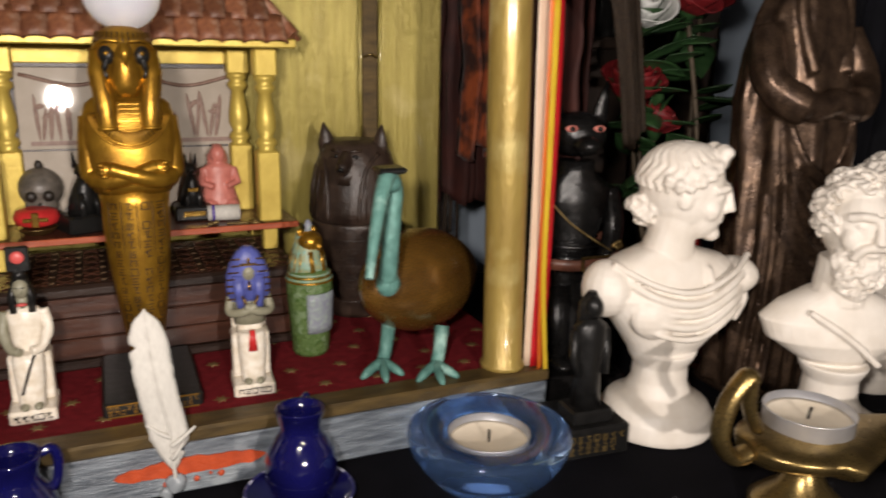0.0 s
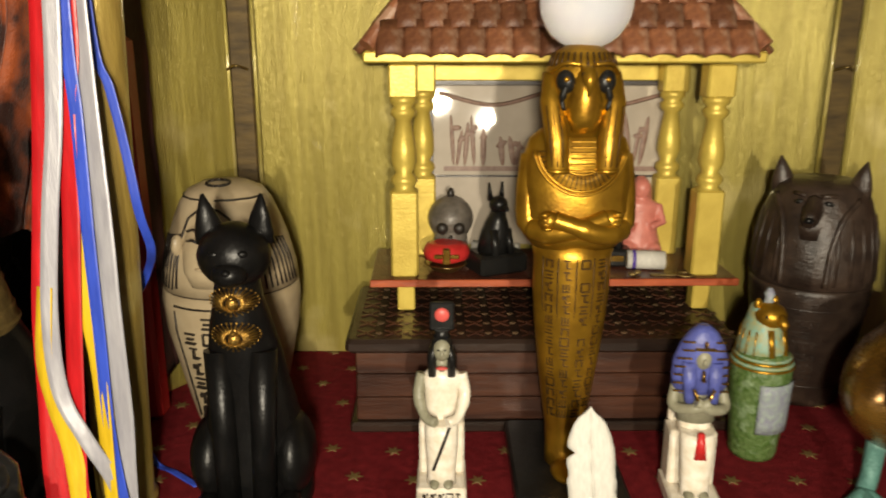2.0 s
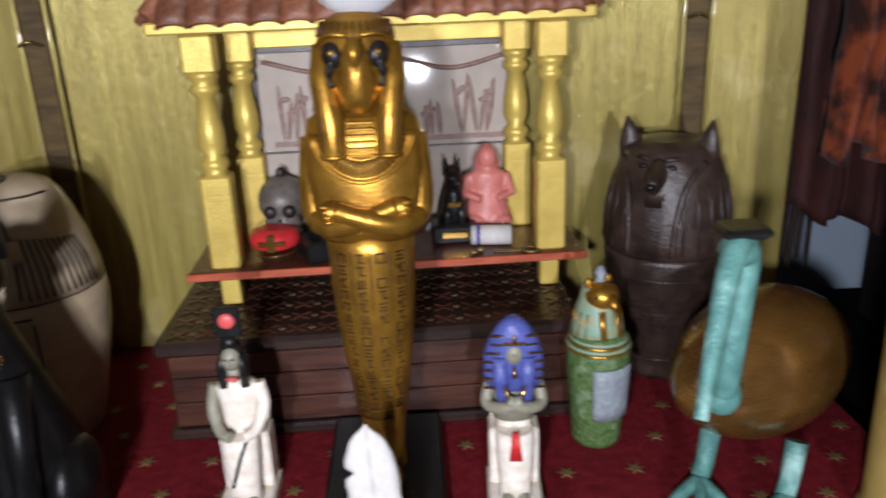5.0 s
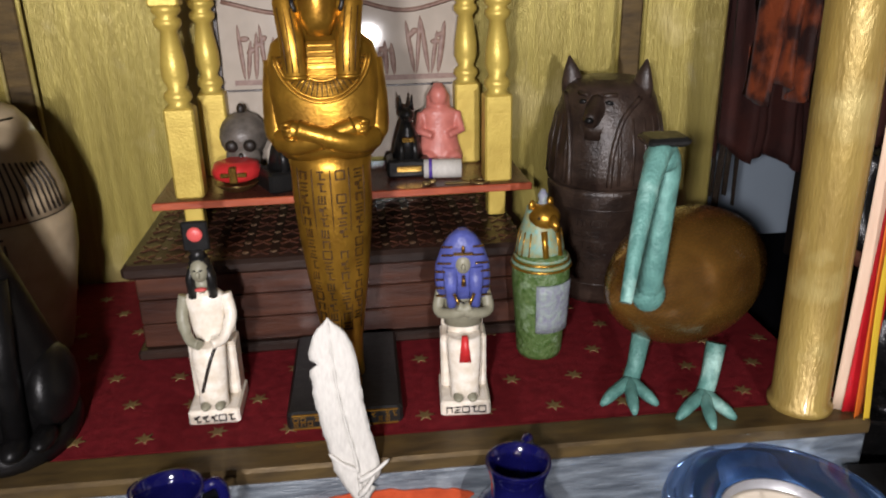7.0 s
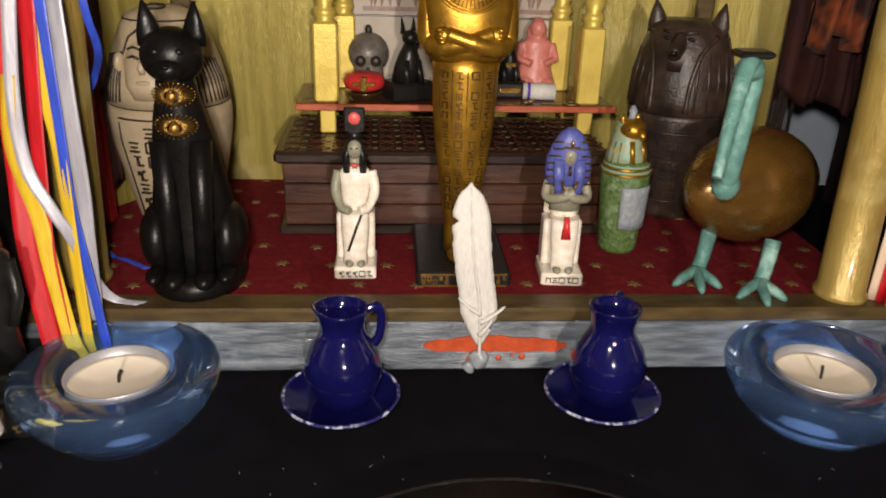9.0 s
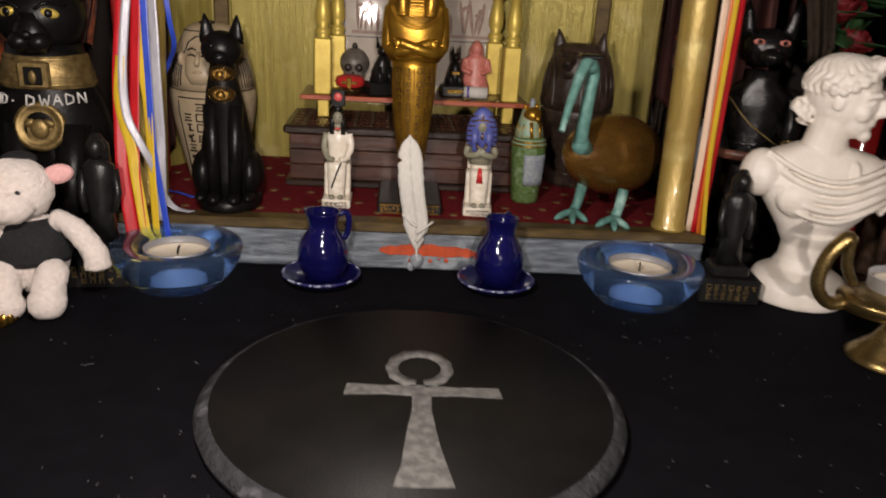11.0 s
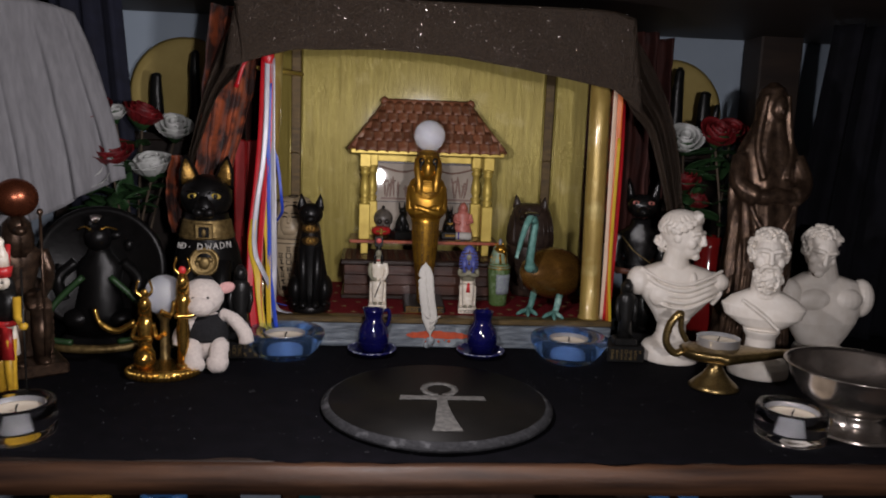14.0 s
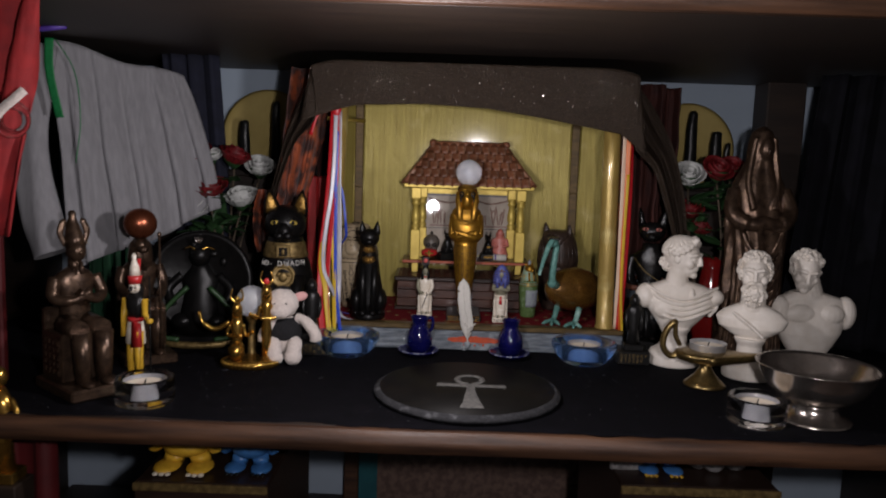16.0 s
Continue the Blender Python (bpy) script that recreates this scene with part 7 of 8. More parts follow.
gilt_fig(-0.0135, 0, True, 1)
gilt_fig(0.0155, 0.001, False, -1)
tube(b, curve_pts([(-0.020, -0.003, 0.040), (-0.034, -0.004, 0.034), (-0.046, -0.004, 0.040), (-0.050, -0.003, 0.050)], 6), [0.0024] * 12 + [0.0018] * 7, 8, 0)
solo("gilt_pair_statue", b, [GILT, RED_PAINT], (-0.2320, -0.1080, 0), "polished gilt statue of two small crowned figures", "statue", rz=8).scale = (1.08, 1.08, 1.22)
b = B()
ball(b, (0, 0, 0.0), (0.0175, 0.0150, 0.0185), 0, (0, 0, 0), 24, 16)
lathe(b, [(0.010, -0.066), (0.011, -0.064), (0.0045, -0.058), (0.0040, -0.024), (0.008, -0.016), (0.0095, -0.014)], (0, 0, 0), 20, mi=1)
solo("crystal_on_stand", b, [CRYSTAL, DULL_GOLD], (-0.2370, -0.0840, 0.0662), "clear rounded crystal held on a slim stand behind the gilt pair", "crystal")

# cream plush lamb
lamb = thing("plush_lamb", (-0.2010, -0.0800, 0), "cream plush lamb toy with floppy arms and a black knit top", "plush toy", rz=10)
b = B()
ball(b, (0, 0, 0.030), (0.0185, 0.0165, 0.0230), 0, (0, 0, 0), 24, 16)
crumple(b, 0.0012, 220)
part("body", b, PLUSH, lamb)
b = B()
lathe(b, [(0.0188, 0.026), (0.0200, 0.030), (0.0192, 0.042), (0.0130, 0.0505)], (0, -0.0004, 0), 28, 1.0, 0.92, cap0=False, cap1=False)
crumple(b, 0.001, 200)
part("knit_top", b, PLUSH_BLACK, lamb, "black knit top", thick=0.001)
b = B()
ball(b, (-0.003, -0.006, 0.066), (0.0185, 0.0165, 0.0165), 0, (0, 0, 0), 24, 16)
ball(b, (-0.004, -0.018, 0.0605), (0.0125, 0.0105, 0.0095), 0, (0, 0, 0), 20, 12)
crumple(b, 0.0012, 220)
head = part("head", b, PLUSH, lamb)
for s in (-1, 1):
    b = B()
    ball(b, (s * 0.0062 - 0.004, -0.0215, 0.068), 0.0013)
    part("eye", b, SATIN_BLACK, head, "small black bead eye")
    b = B()
    ball(b, (s * 0.0185 - 0.001, -0.004, 0.0735 if s > 0 else 0.071), (0.0080, 0.0032, 0.0052), 0, (0, s * -15, 0))
    part("ear", b, PLUSH_PINK if s > 0 else PLUSH, head, "pink-lined ear")
b = B()
ball(b, (-0.002, 0.001, 0.0795), (0.0090, 0.0095, 0.0048), 0)
part("tuft", b, PLUSH_BLACK, head, "dark tuft on top")
for s in (-1, 1):
    b = B()
    k = 1.0 if s > 0 else 0.62
    tube(b, curve_pts([(s * 0.014 * k, -0.004, 0.049), (s * 0.0235 * k, -0.010, 0.046), (s * 0.0335 * k, -0.015, 0.034), (s * 0.0355 * k, -0.016, 0.024)], 6), [0.0055] * 6 + [0.0062] * 6 + [0.0068] * 6 + [0.003], 14)
    crumple(b, 0.0009, 240)
    part("arm", b, PLUSH, lamb)
    b = B()
    tube(b, curve_pts([(s * 0.0085, -0.006, 0.016), (s * 0.0115, -0.014, 0.022), (s * 0.0105, -0.022, 0.014), (s * 0.0100, -0.024, 0.0072)], 6), [0.0085] * 6 + [0.0085] * 6 + [0.0085] * 6 + [0.0060], 16)
    ball(b, (s * 0.0100, -0.0235, 0.0092), (0.0098, 0.0088, 0.0090))
    crumple(b, 0.0010, 220)
    part("leg", b, PLUSH, lamb)


# ---- roses ----
def rose(fl, c, r, m, seed, tilt):
    rr = random.Random(seed)
    R = turn(tilt)
    for ring, (n, rad, h, lean) in enumerate(((3, 0.28, 1.15, 0.0), (4, 0.50, 1.18, 0.10), (5, 0.70, 1.10, 0.25), (5, 0.88, 0.95, 0.55))):
        for i in range(n):
            a = 2 * math.pi * (i + 0.5 * ring) / n + rr.uniform(-0.25, 0.25)
            top = rr.uniform(0.92, 1.06)

            def petal(u, v, a=a, top=top):
                q = a + (u - 0.5) * 2 * math.pi / n * 1.5
                k = rad * (0.30 + 0.70 * math.sin(min(1.57, v * 2.1))) * (1 + lean * max(0, v - 0.6) ** 1.5 * 1.6)
                z = h * v * top - lean * 0.5 * max(0, v - 0.7) - 0.30 * abs(u - 0.5) ** 1.6 * v
                return Vector(c) + R @ (V(k * math.cos(q), k * math.sin(q), z - 0.55) * r)
            b = B()
            sheet(b, petal, 7, 7)
            part("petal", b, m, fl, thick=0.0004)


def leaf(b, base, d, ln, w, mi):
    d = Vector(d).normalized()
    side = d.cross(V(0, 0.4, 1)).normalized()
    up = side.cross(d)

    def f(u, v):
        k = math.sin(math.pi * min(1, v ** 0.8)) * w
        return Vector(base) + d * ln * v + side * (u - 0.5) * 2 * k + up * (0.25 * ln * v * (1 - v) - abs(u - 0.5) * k * 0.5)
    sheet(b, f, 4, 7, mi)


def rose_bunch(base, heads, label, seed):
    ob = thing("rose_bunch", base, label, "flowers")
    rr = random.Random(seed)
    for k, (x, y, z, r, white) in enumerate(heads):
        p = V(x, y, z) - Vector(base)
        tilt = (rr.uniform(15, 45), rr.uniform(-20, 20), rr.uniform(-30, 30))
        b = B()
        lathe(b, [(0.002, -0.004), (r * 0.45, 0.002), (r * 0.75, 0.010)], p + V(0, 0, -r * 0.62), 10, cap1=False)
        for i in range(5):
            q = 2 * math.pi * i / 5
            leaf(b, p + V(0, 0, -r * 0.4), (math.cos(q), math.sin(q), 0.7), r * 1.0, r * 0.22, 0)
        fl = part("rose", b, LEAF, ob, "white silk rose" if white else "deep red silk rose", thick=0.0003)
        rose(fl, p, r, ROSE_WHITE if white else ROSE_RED, seed + k, tilt)
        b = B()
        mid = p * 0.5 + V(rr.uniform(-0.012, 0.012), rr.uniform(-0.008, 0.008), 0)
        tube(b, curve_pts([p + V(0, 0, -r * 0.6), mid, V(rr.uniform(-0.006, 0.006), rr.uniform(-0.004, 0.004), 0.0)], 6), 0.0014, 6)
        part("stem", b, STEM, ob)
        for i in range(7):
            b = B()
            t = rr.uniform(0.45, 1.25)
            leaf(b, mid.lerp(p, (t - 0.4)), (rr.uniform(-1, 1), rr.uniform(-1, 0.2), rr.uniform(-0.3, 0.5)), rr.uniform(0.024, 0.038), rr.uniform(0.008, 0.013), 0)
            part("leaf", b, LEAF, ob, thick=0.0004)
    return ob


rose_bunch((-0.312, 0.085, 0.020), [(-0.349, 0.060, 0.228, 0.0215, False), (-0.303, 0.080, 0.225, 0.0200, False), (-0.327, 0.054, 0.184, 0.0210, False), (-0.328, 0.072, 0.226, 0.0120, True), (-0.273, 0.095, 0.212, 0.0190, True), (-0.290, 0.066, 0.172, 0.0210, True), (-0.350, 0.050, 0.160, 0.0250, True)], "bunch of red and white silk roses with dark leaves", 40)
rose_bunch((0.3130, 0.0340, 0.020), [(0.279, 0.045, 0.220, 0.0195, True), (0.314, 0.045, 0.228, 0.0190, False), (0.337, 0.060, 0.230, 0.0180, False), (0.284, 0.052, 0.176, 0.0185, False), (0.297, 0.045, 0.155, 0.0140, False)], "bunch of red and white silk roses in a red vase", 70)
b = B()
lathe(b, [(0.016, 0), (0.0172, 0.002), (0.0215, 0.030), (0.0205, 0.060), (0.0150, 0.088), (0.0128, 0.105), (0.0142, 0.118), (0.0130, 0.118), (0.0110, 0.104), (0.0120, 0.085), (0.0, 0.02)], (0, 0, 0), 32, cap1=False)
solo("red_vase", b, VASE_RED, (0.3130, 0.0340, 0), "tall glossy red vase holding roses", "vase")
b = B()
lathe(b, [(0.018, 0), (0.020, 0.003), (0.022, 0.04), (0.016, 0.075), (0.014, 0.095), (0.012, 0.095), (0.012, 0.07), (0.0, 0.01)], (0, 0, 0), 28, cap1=False)
solo("dark_vase", b, SATIN_BLACK, (-0.312, 0.085, 0), "dark vase holding roses behind the statues", "vase")

# round gold plates with dark horns in front of the wall
for cx, horns, lab in ((0.338, ((-0.010, 0.106, 0.010), (0.026, 0.078, 0.0115), (0.043, 0.062, 0.006)), "round yellow-gold plate leaning on the wall"), (-0.300, ((0.022, 0.100, 0.008), (-0.024, 0.072, 0.010)), "round yellow-gold plate leaning on the wall")):
    b = B()
    lathe(b, [(0.0, 0.0), (0.068, 0.0005), (0.070, 0.003), (0.066, 0.004), (0.060, 0.0025), (0.0, 0.0025)], (cx, 0.255, 0.256), 64, 1, 1, 0, (84, 0, 0), cap0=False, cap1=False)
    solo("gold_plate", b, DISC, (0, 0, 0), lab, "plate", "gold plates")
    for dx, h, w in horns:
        b = B()
        tube(b, curve_pts([(0, 0, 0), (0.001, 0, h * 0.4), (0.0005, 0, h * 0.8), (0.002, 0, h)], 5), [w * (1 - 0.45 * k / 15) for k in range(15)] + [w * 0.25], 12, 0, 0.7)
        crumple(b, 0.0008, 120)
        solo("dark_horn", b, SATIN_BLACK, (cx + dx, 0.205, 0.205), "dark tapering horn standing before the gold plate", "horn", "dark horns")
    b = B()
    box(b, (cx - 0.05, 0.19, 0.196), (cx + 0.06, 0.225, 0.205), 0, 0.001)
    box(b, (cx - 0.045, 0.195, 0.0), (cx + 0.055, 0.222, 0.196), 0, 0.001)
    solo("dark_stand", b, DARK_WOOD, (0, 0, 0), "dark wooden block stand behind the niche", "stand", "dark stands")


# ---- cloths and ribbons ----
def folds(x, f, a, s=0.0):
    return a * math.sin(x * f + s) + a * 0.4 * math.sin(x * f * 2.3 + 1.3 + s)


gauze = thing("glitter_gauze", (0, 0, 0), "brown glittering gauze draped over the niche", "cloth")
b = B()
LOW = [(-0.20, 0.262), (-0.165, 0.276), (-0.145, 0.283), (-0.12, 0.290), (-0.05, 0.293), (0.02, 0.290), (0.08, 0.281), (0.12, 0.274), (0.165, 0.266), (0.195, 0.240), (0.206, 0.225)]


def low(x):
    for (a, za), (c, zc) in zip(LOW, LOW[1:]):
        if x <= c:
            return za + (zc - za) * max(0, (x - a)) / (c - a)
    return LOW[-1][1]


def gauze_top(u, v):
    x = -0.184 + 0.377 * u
    sag = 0.007 * max(0.0, (abs(2 * u - 1) - 0.8) / 0.2) ** 2
    if v < 0.5:
        y = 0.175 - 0.205 * v * 2
        return V(x, y, 0.340 - sag + 0.0012 * noise.noise(V(x * 30, y * 30, 0)))
    k = (v - 0.5) * 2
    z1 = low(x)
    return V(x + 0.022 * k * (u - 0.5), -0.030 - 0.006 * k + folds(x, 55, 0.0028 * k) + 0.002 * noise.noise(V(x * 25, k * 2, 5)), 0.340 - sag * (1 - k) + (z1 - 0.340) * k)


sheet(b, gauze_top, 90, 40)
part("canopy", b, GAUZE, gauze, thick=0.0006)


def wing(pts_out, pts_in, seed):
    """A hanging strip between an outer and an inner edge."""
    o, i_ = curve_pts(pts_out, 10), curve_pts(pts_in, 10)
    n = min(len(o), len(i_)) - 1

    def f(u, v):
        k = min(n, int(round(v * n)))
        p = o[k].lerp(i_[k], u)
        return p + V(0, folds(u * 3 + seed, 5, 0.006 * (1 - 0.3 * v)), 0)
    b = B()
    sheet(b, f, 24, n)
    part("hanging_end", b, GAUZE, gauze, thick=0.0006)


wing([(0.193, -0.005, 0.326), (0.222, 0.01, 0.296), (0.250, 0.02, 0.250), (0.268, 0.03, 0.200), (0.276, 0.03, 0.150)], [(0.191, -0.034, 0.325), (0.190, -0.034, 0.258), (0.222, -0.01, 0.225), (0.243, 0.005, 0.180), (0.260, 0.02, 0.140)], 1)
wing([(-0.184, 0.0, 0.329), (-0.208, 0.02, 0.298), (-0.226, 0.025, 0.250), (-0.238, 0.03, 0.205), (-0.246, 0.03, 0.170)], [(-0.182, -0.034, 0.328), (-0.176, -0.034, 0.276), (-0.206, 0.0, 0.245), (-0.226, 0.01, 0.200), (-0.240, 0.02, 0.165)], 3)

b = B()
rnd = random.Random(91)
for k in range(7000):
    p = gauze_top(rnd.random(), 0.35 + 0.64 * rnd.random()) + V(0, -0.0006, 0.0002)
    R = turn((rnd.uniform(40, 130), rnd.uniform(-40, 40), rnd.uniform(-50, 50)))
    s = rnd.uniform(0.00016, 0.0003)
    q = [b.verts.new(p + R @ V(x * s, y * s, 0)) for x, y in ((-1, -1), (1, -1), (1, 1), (-1, 1))]
    b.faces.new(q)
tagged(part("glitter", b, SILVER, gauze, "tiny metallic glitter flakes"), kind="stuff")

fringe = thing("glitter_fringe", (0, 0, 0), "brown glittering gauze strips hanging beside the niche", "cloth")
for k in range(4):
    b = B()
    x = 0.1985 + 0.0052 * k
    sheet(b, lambda u, v: V(x + 0.0026 * u + 0.0008 * math.sin(v * 9 + k), 0.1480 + 0.0012 * math.sin(u * 5 + v * 6 + k), 0.330 - (0.262 + 0.006 * (k % 2)) * v), 4, 40)
    part("strip", b, GAUZE, fringe, thick=0.0005)
velvet = thing("velvet_drape", (0, 0, 0), "rust orange crushed velvet drape behind the niche", "cloth")
for x0, x1, y0, y1, z0, z1, s, m in ((-0.213, -0.176, 0.030, 0.070, 0.125, 0.336, 1, VELVET), (-0.262, -0.228, 0.045, 0.060, 0.105, 0.185, 4, VELVET), (-0.196, -0.176, 0.085, 0.100, 0.05, 0.336, 6, DARK_VELVET), (0.206, 0.246, 0.060, 0.045, 0.10, 0.332, 2, DARK_VELVET), (0.211, 0.238, 0.132, 0.118, 0.125, 0.332, 3, VELVET), (0.193, 0.250, 0.148, 0.130, 0.090, 0.332, 8, DARK_VELVET), (0.236, 0.275, 0.118, 0.088, 0.085, 0.332, 7, DARK_VELVET)):
    b = B()

    def fall(u, v):
        lean = -0.036 * v ** 1.3 if s == 1 else -0.006 * v if s == 3 else 0.0
        wide = 1 + (0.25 * math.sin(v * 4 + 1) if s in (1, 3) else 0.35 * math.sin(math.pi * v) if s == 4 else 0)
        x = x0 + (x1 - x0) * (0.5 + (u - 0.5) * wide) + lean + 0.002 * noise.noise(V(u * 2, v * 9, s))
        return V(x, y0 + (y1 - y0) * u + folds(u * 4 + s, 4.5, 0.007) + 0.006 * noise.noise(V(u * 4, v * 5, s)), z1 + (z0 - z1) * v + 0.010 * noise.noise(V(u * 3, s, 3)) * v)
    sheet(b, fall, 30, 44)
    part("fall", b, m, velvet, "dark maroon velvet" if m is DARK_VELVET else "", thick=0.0012)

b = B()
box(b, (-0.207, 0.080, 0.001), (-0.1935, 0.092, 0.203), 0, 0.002)
box(b, (-0.1935, 0.080, PZ + 0.001), (-0.176, 0.092, 0.203), 0, 0.002)
tube(b, curve_pts([(-0.1790, 0.0785, 0.166), (-0.1835, 0.0780, 0.150), (-0.1850, 0.0780, 0.130), (-0.1825, 0.0780, 0.112), (-0.1765, 0.0785, 0.100)], 6), 0.0011, 8, 1)
solo("red_board", b, [RED_BOARD, SATIN_BLACK], (0, 0, 0), "upright dark red board beside the gold post", "board")


def ribbon(parent, ctrl, w, m, name="ribbon", ang0=0.0, ang1=0.0, label=""):
    pts = curve_pts(ctrl, 10)
    n = len(pts) - 1
    b = B()
    rings = []
    for i, p in enumerate(pts):
        a = radians(ang0 + (ang1 - ang0) * i / n)
        d = V(math.cos(a), math.sin(a), 0) * w / 2
        rings.append([p - d, p - d * 0.5 + V(0, 0.0004, 0), p, p + d * 0.5 + V(0, 0.0004, 0), p + d])
    skin(b, rings, 0, False, False, False)
    return part(name, b, m, parent, label, thick=0.0003)


rb = thing("ribbon_bunch", (0, 0, 0), "red, yellow, blue and silver satin ribbons tied to a post", "ribbons")
T = (-0.158, -0.001, 0.284)
b = B()
ball(b, T, (0.006, 0.005, 0.008))
tube(b, curve_pts([(-0.172, -0.002, 0.290), (-0.182, 0.006, 0.280), (-0.190, 0.004, 0.255)], 5), 0.0022, 8, 0, 0.4)
crumple(b, 0.001, 200)
part("knot", b, R_RED, rb, "red ribbon knot")
for ctrl, w, m, a0, a1 in (
        ([(-0.161, -0.002, 0.284), (-0.1628, -0.005, 0.225), (-0.1654, -0.0087, 0.1815), (-0.1680, -0.0113, 0.151), (-0.1714, -0.0135, 0.1185), (-0.1722, -0.0155, 0.0907), (-0.1716, -0.020, 0.058), (-0.1660, -0.025, 0.014)], 0.0074, R_RED, -10, 25),
        ([(-0.158, -0.004, 0.284), (-0.1590, -0.007, 0.225), (-0.1617, -0.0100, 0.1815), (-0.1657, -0.0125, 0.1512), (-0.1687, -0.0155, 0.1186), (-0.1674, -0.0178, 0.0945), (-0.1608, -0.0190, 0.0787), (-0.1540, -0.0185, 0.0640), (-0.1500, -0.0150, 0.0450), (-0.1440, -0.0130, 0.0365), (-0.1340, -0.0120, 0.0340)], 0.0050, R_SIL, 6, 40),
        ([(-0.156, -0.003, 0.284), (-0.1566, -0.005, 0.207), (-0.1589, -0.0080, 0.1816), (-0.1605, -0.0100, 0.1513), (-0.1627, -0.0125, 0.1189), (-0.1638, -0.0150, 0.0938), (-0.1640, -0.0200, 0.060), (-0.1610, -0.0245, 0.014)], 0.0058, R_RED, 0, -12),
        ([(-0.157, -0.002, 0.240), (-0.1583, -0.0060, 0.1845), (-0.1592, -0.0090, 0.1482), (-0.1582, -0.0120, 0.119), (-0.1564, -0.0140, 0.1021), (-0.1555, -0.0160, 0.0844), (-0.1548, -0.0190, 0.0600), (-0.1530, -0.0240, 0.014)], 0.0050, R_YEL, 15, -20),
        ([(-0.156, -0.004, 0.260), (-0.1570, -0.0064, 0.203), (-0.1559, -0.0085, 0.1787), (-0.1554, -0.0115, 0.1436), (-0.1546, -0.0140, 0.1124), (-0.1539, -0.0165, 0.0791), (-0.1500, -0.0200, 0.0500), (-0.1455, -0.0240, 0.014)], 0.0040, R_BLU, 8, -10),
        ([(-0.154, -0.003, 0.284), (-0.1535, -0.0045, 0.2099), (-0.1525, -0.0070, 0.1816), (-0.1511, -0.0100, 0.1437), (-0.1507, -0.0120, 0.1193), (-0.1499, -0.0140, 0.0847), (-0.1500, -0.0165, 0.0635), (-0.1505, -0.0190, 0.030)], 0.0058, R_SIL, -8, 15),
        ([(-0.153, 0.000, 0.275), (-0.1535, 0.0025, 0.2041), (-0.1501, 0.0028, 0.1877), (-0.1472, 0.0030, 0.1674), (-0.1455, 0.0040, 0.1477), (-0.1460, 0.0120, 0.1330), (-0.1560, 0.0300, 0.1180), (-0.1680, 0.0360, 0.0950), (-0.1700, 0.0380, 0.0600), (-0.1660, 0.0420, 0.0345), (-0.1550, 0.0350, 0.0330), (-0.1428, 0.0260, 0.0325)], 0.0030, R_BLU, 0, 30),
        ([(-0.1700, -0.0140, 0.128), (-0.1719, -0.0165, 0.1048), (-0.1696, -0.0178, 0.089), (-0.1659, -0.0190, 0.0747), (-0.1635, -0.0215, 0.0550), (-0.1580, -0.0255, 0.014)], 0.0060, R_YEL, -20, 20)):
    ribbon(rb, ctrl, w, m, "ribbon", a0, a1)
b = B()
tube(b, curve_pts([(-0.262, 0.090, 0.045), (-0.252, 0.098, 0.090), (-0.246, 0.100, 0.118), (-0.234, 0.096, 0.128), (-0.226, 0.092, 0.120)], 6), [0.0030] * 12 + [0.0022] * 12 + [0.0012], 8)
tube(b, curve_pts([(-0.251, 0.099, 0.094), (-0.242, 0.094, 0.104), (-0.236, 0.090, 0.102)], 6), [0.0020] * 7 + [0.0010] * 6, 8)
tube(b, [(-0.262, 0.090, 0.0), (-0.262, 0.090, 0.046)], 0.0030, 8)
crumple(b, 0.0014, 160)
solo("twisted_branch", b, STEM, (0, 0, 0), "dark brown twisted branch standing behind the black cat", "branch")
rr_ = thing("ribbon_bunch", (0, 0, 0), "bunch of red, orange and cream satin ribbons beside a post", "ribbons")
for ctrl, w, m, a0, a1 in (
        ([(0.192, -0.004, 0.284), (0.194, -0.006, 0.20), (0.193, -0.007, 0.12), (0.191, -0.008, 0.032)], 0.0075, R_RED, 20, -10),
        ([(0.1895, -0.007, 0.284), (0.190, -0.009, 0.20), (0.1895, -0.010, 0.12), (0.192, -0.010, 0.028)], 0.0055, R_ORA, -20, 30),
        ([(0.187, -0.003, 0.284), (0.1875, -0.004, 0.20), (0.188, -0.006, 0.12), (0.188, -0.006, 0.032)], 0.0070, R_CRM, 10, -20),
        ([(0.191, -0.009, 0.22), (0.1895, -0.012, 0.14), (0.190, -0.012, 0.08), (0.1945, -0.012, 0.026)], 0.0032, R_YEL, 0, 20)):
    ribbon(rr_, ctrl, w, m, "ribbon", a0, a1)

shirt = thing("linen_shirt", (0, 0, 0), "grey-white linen shirt hanging from the upper shelf", "shirt")
b = B()


def shirt_body(u, v):
    top = V(-0.475, -0.05, 0.350).lerp(V(-0.358, 0.05, 0.322), u)
    bot = V(-0.440, -0.085, 0.092).lerp(V(-0.302, 0.055, 0.158), u)
    p = top.lerp(bot, v)
    p.x += 0.045 * max(0, u - 0.4) * v * (1 - v) - 0.01 * v * u
    return p + V(0, folds(u * 6, 5.2, 0.006 * (0.3 + v)) + 0.006 * noise.noise(V(u * 4, v * 3, 2)), 0.003 * math.sin(u * 9))


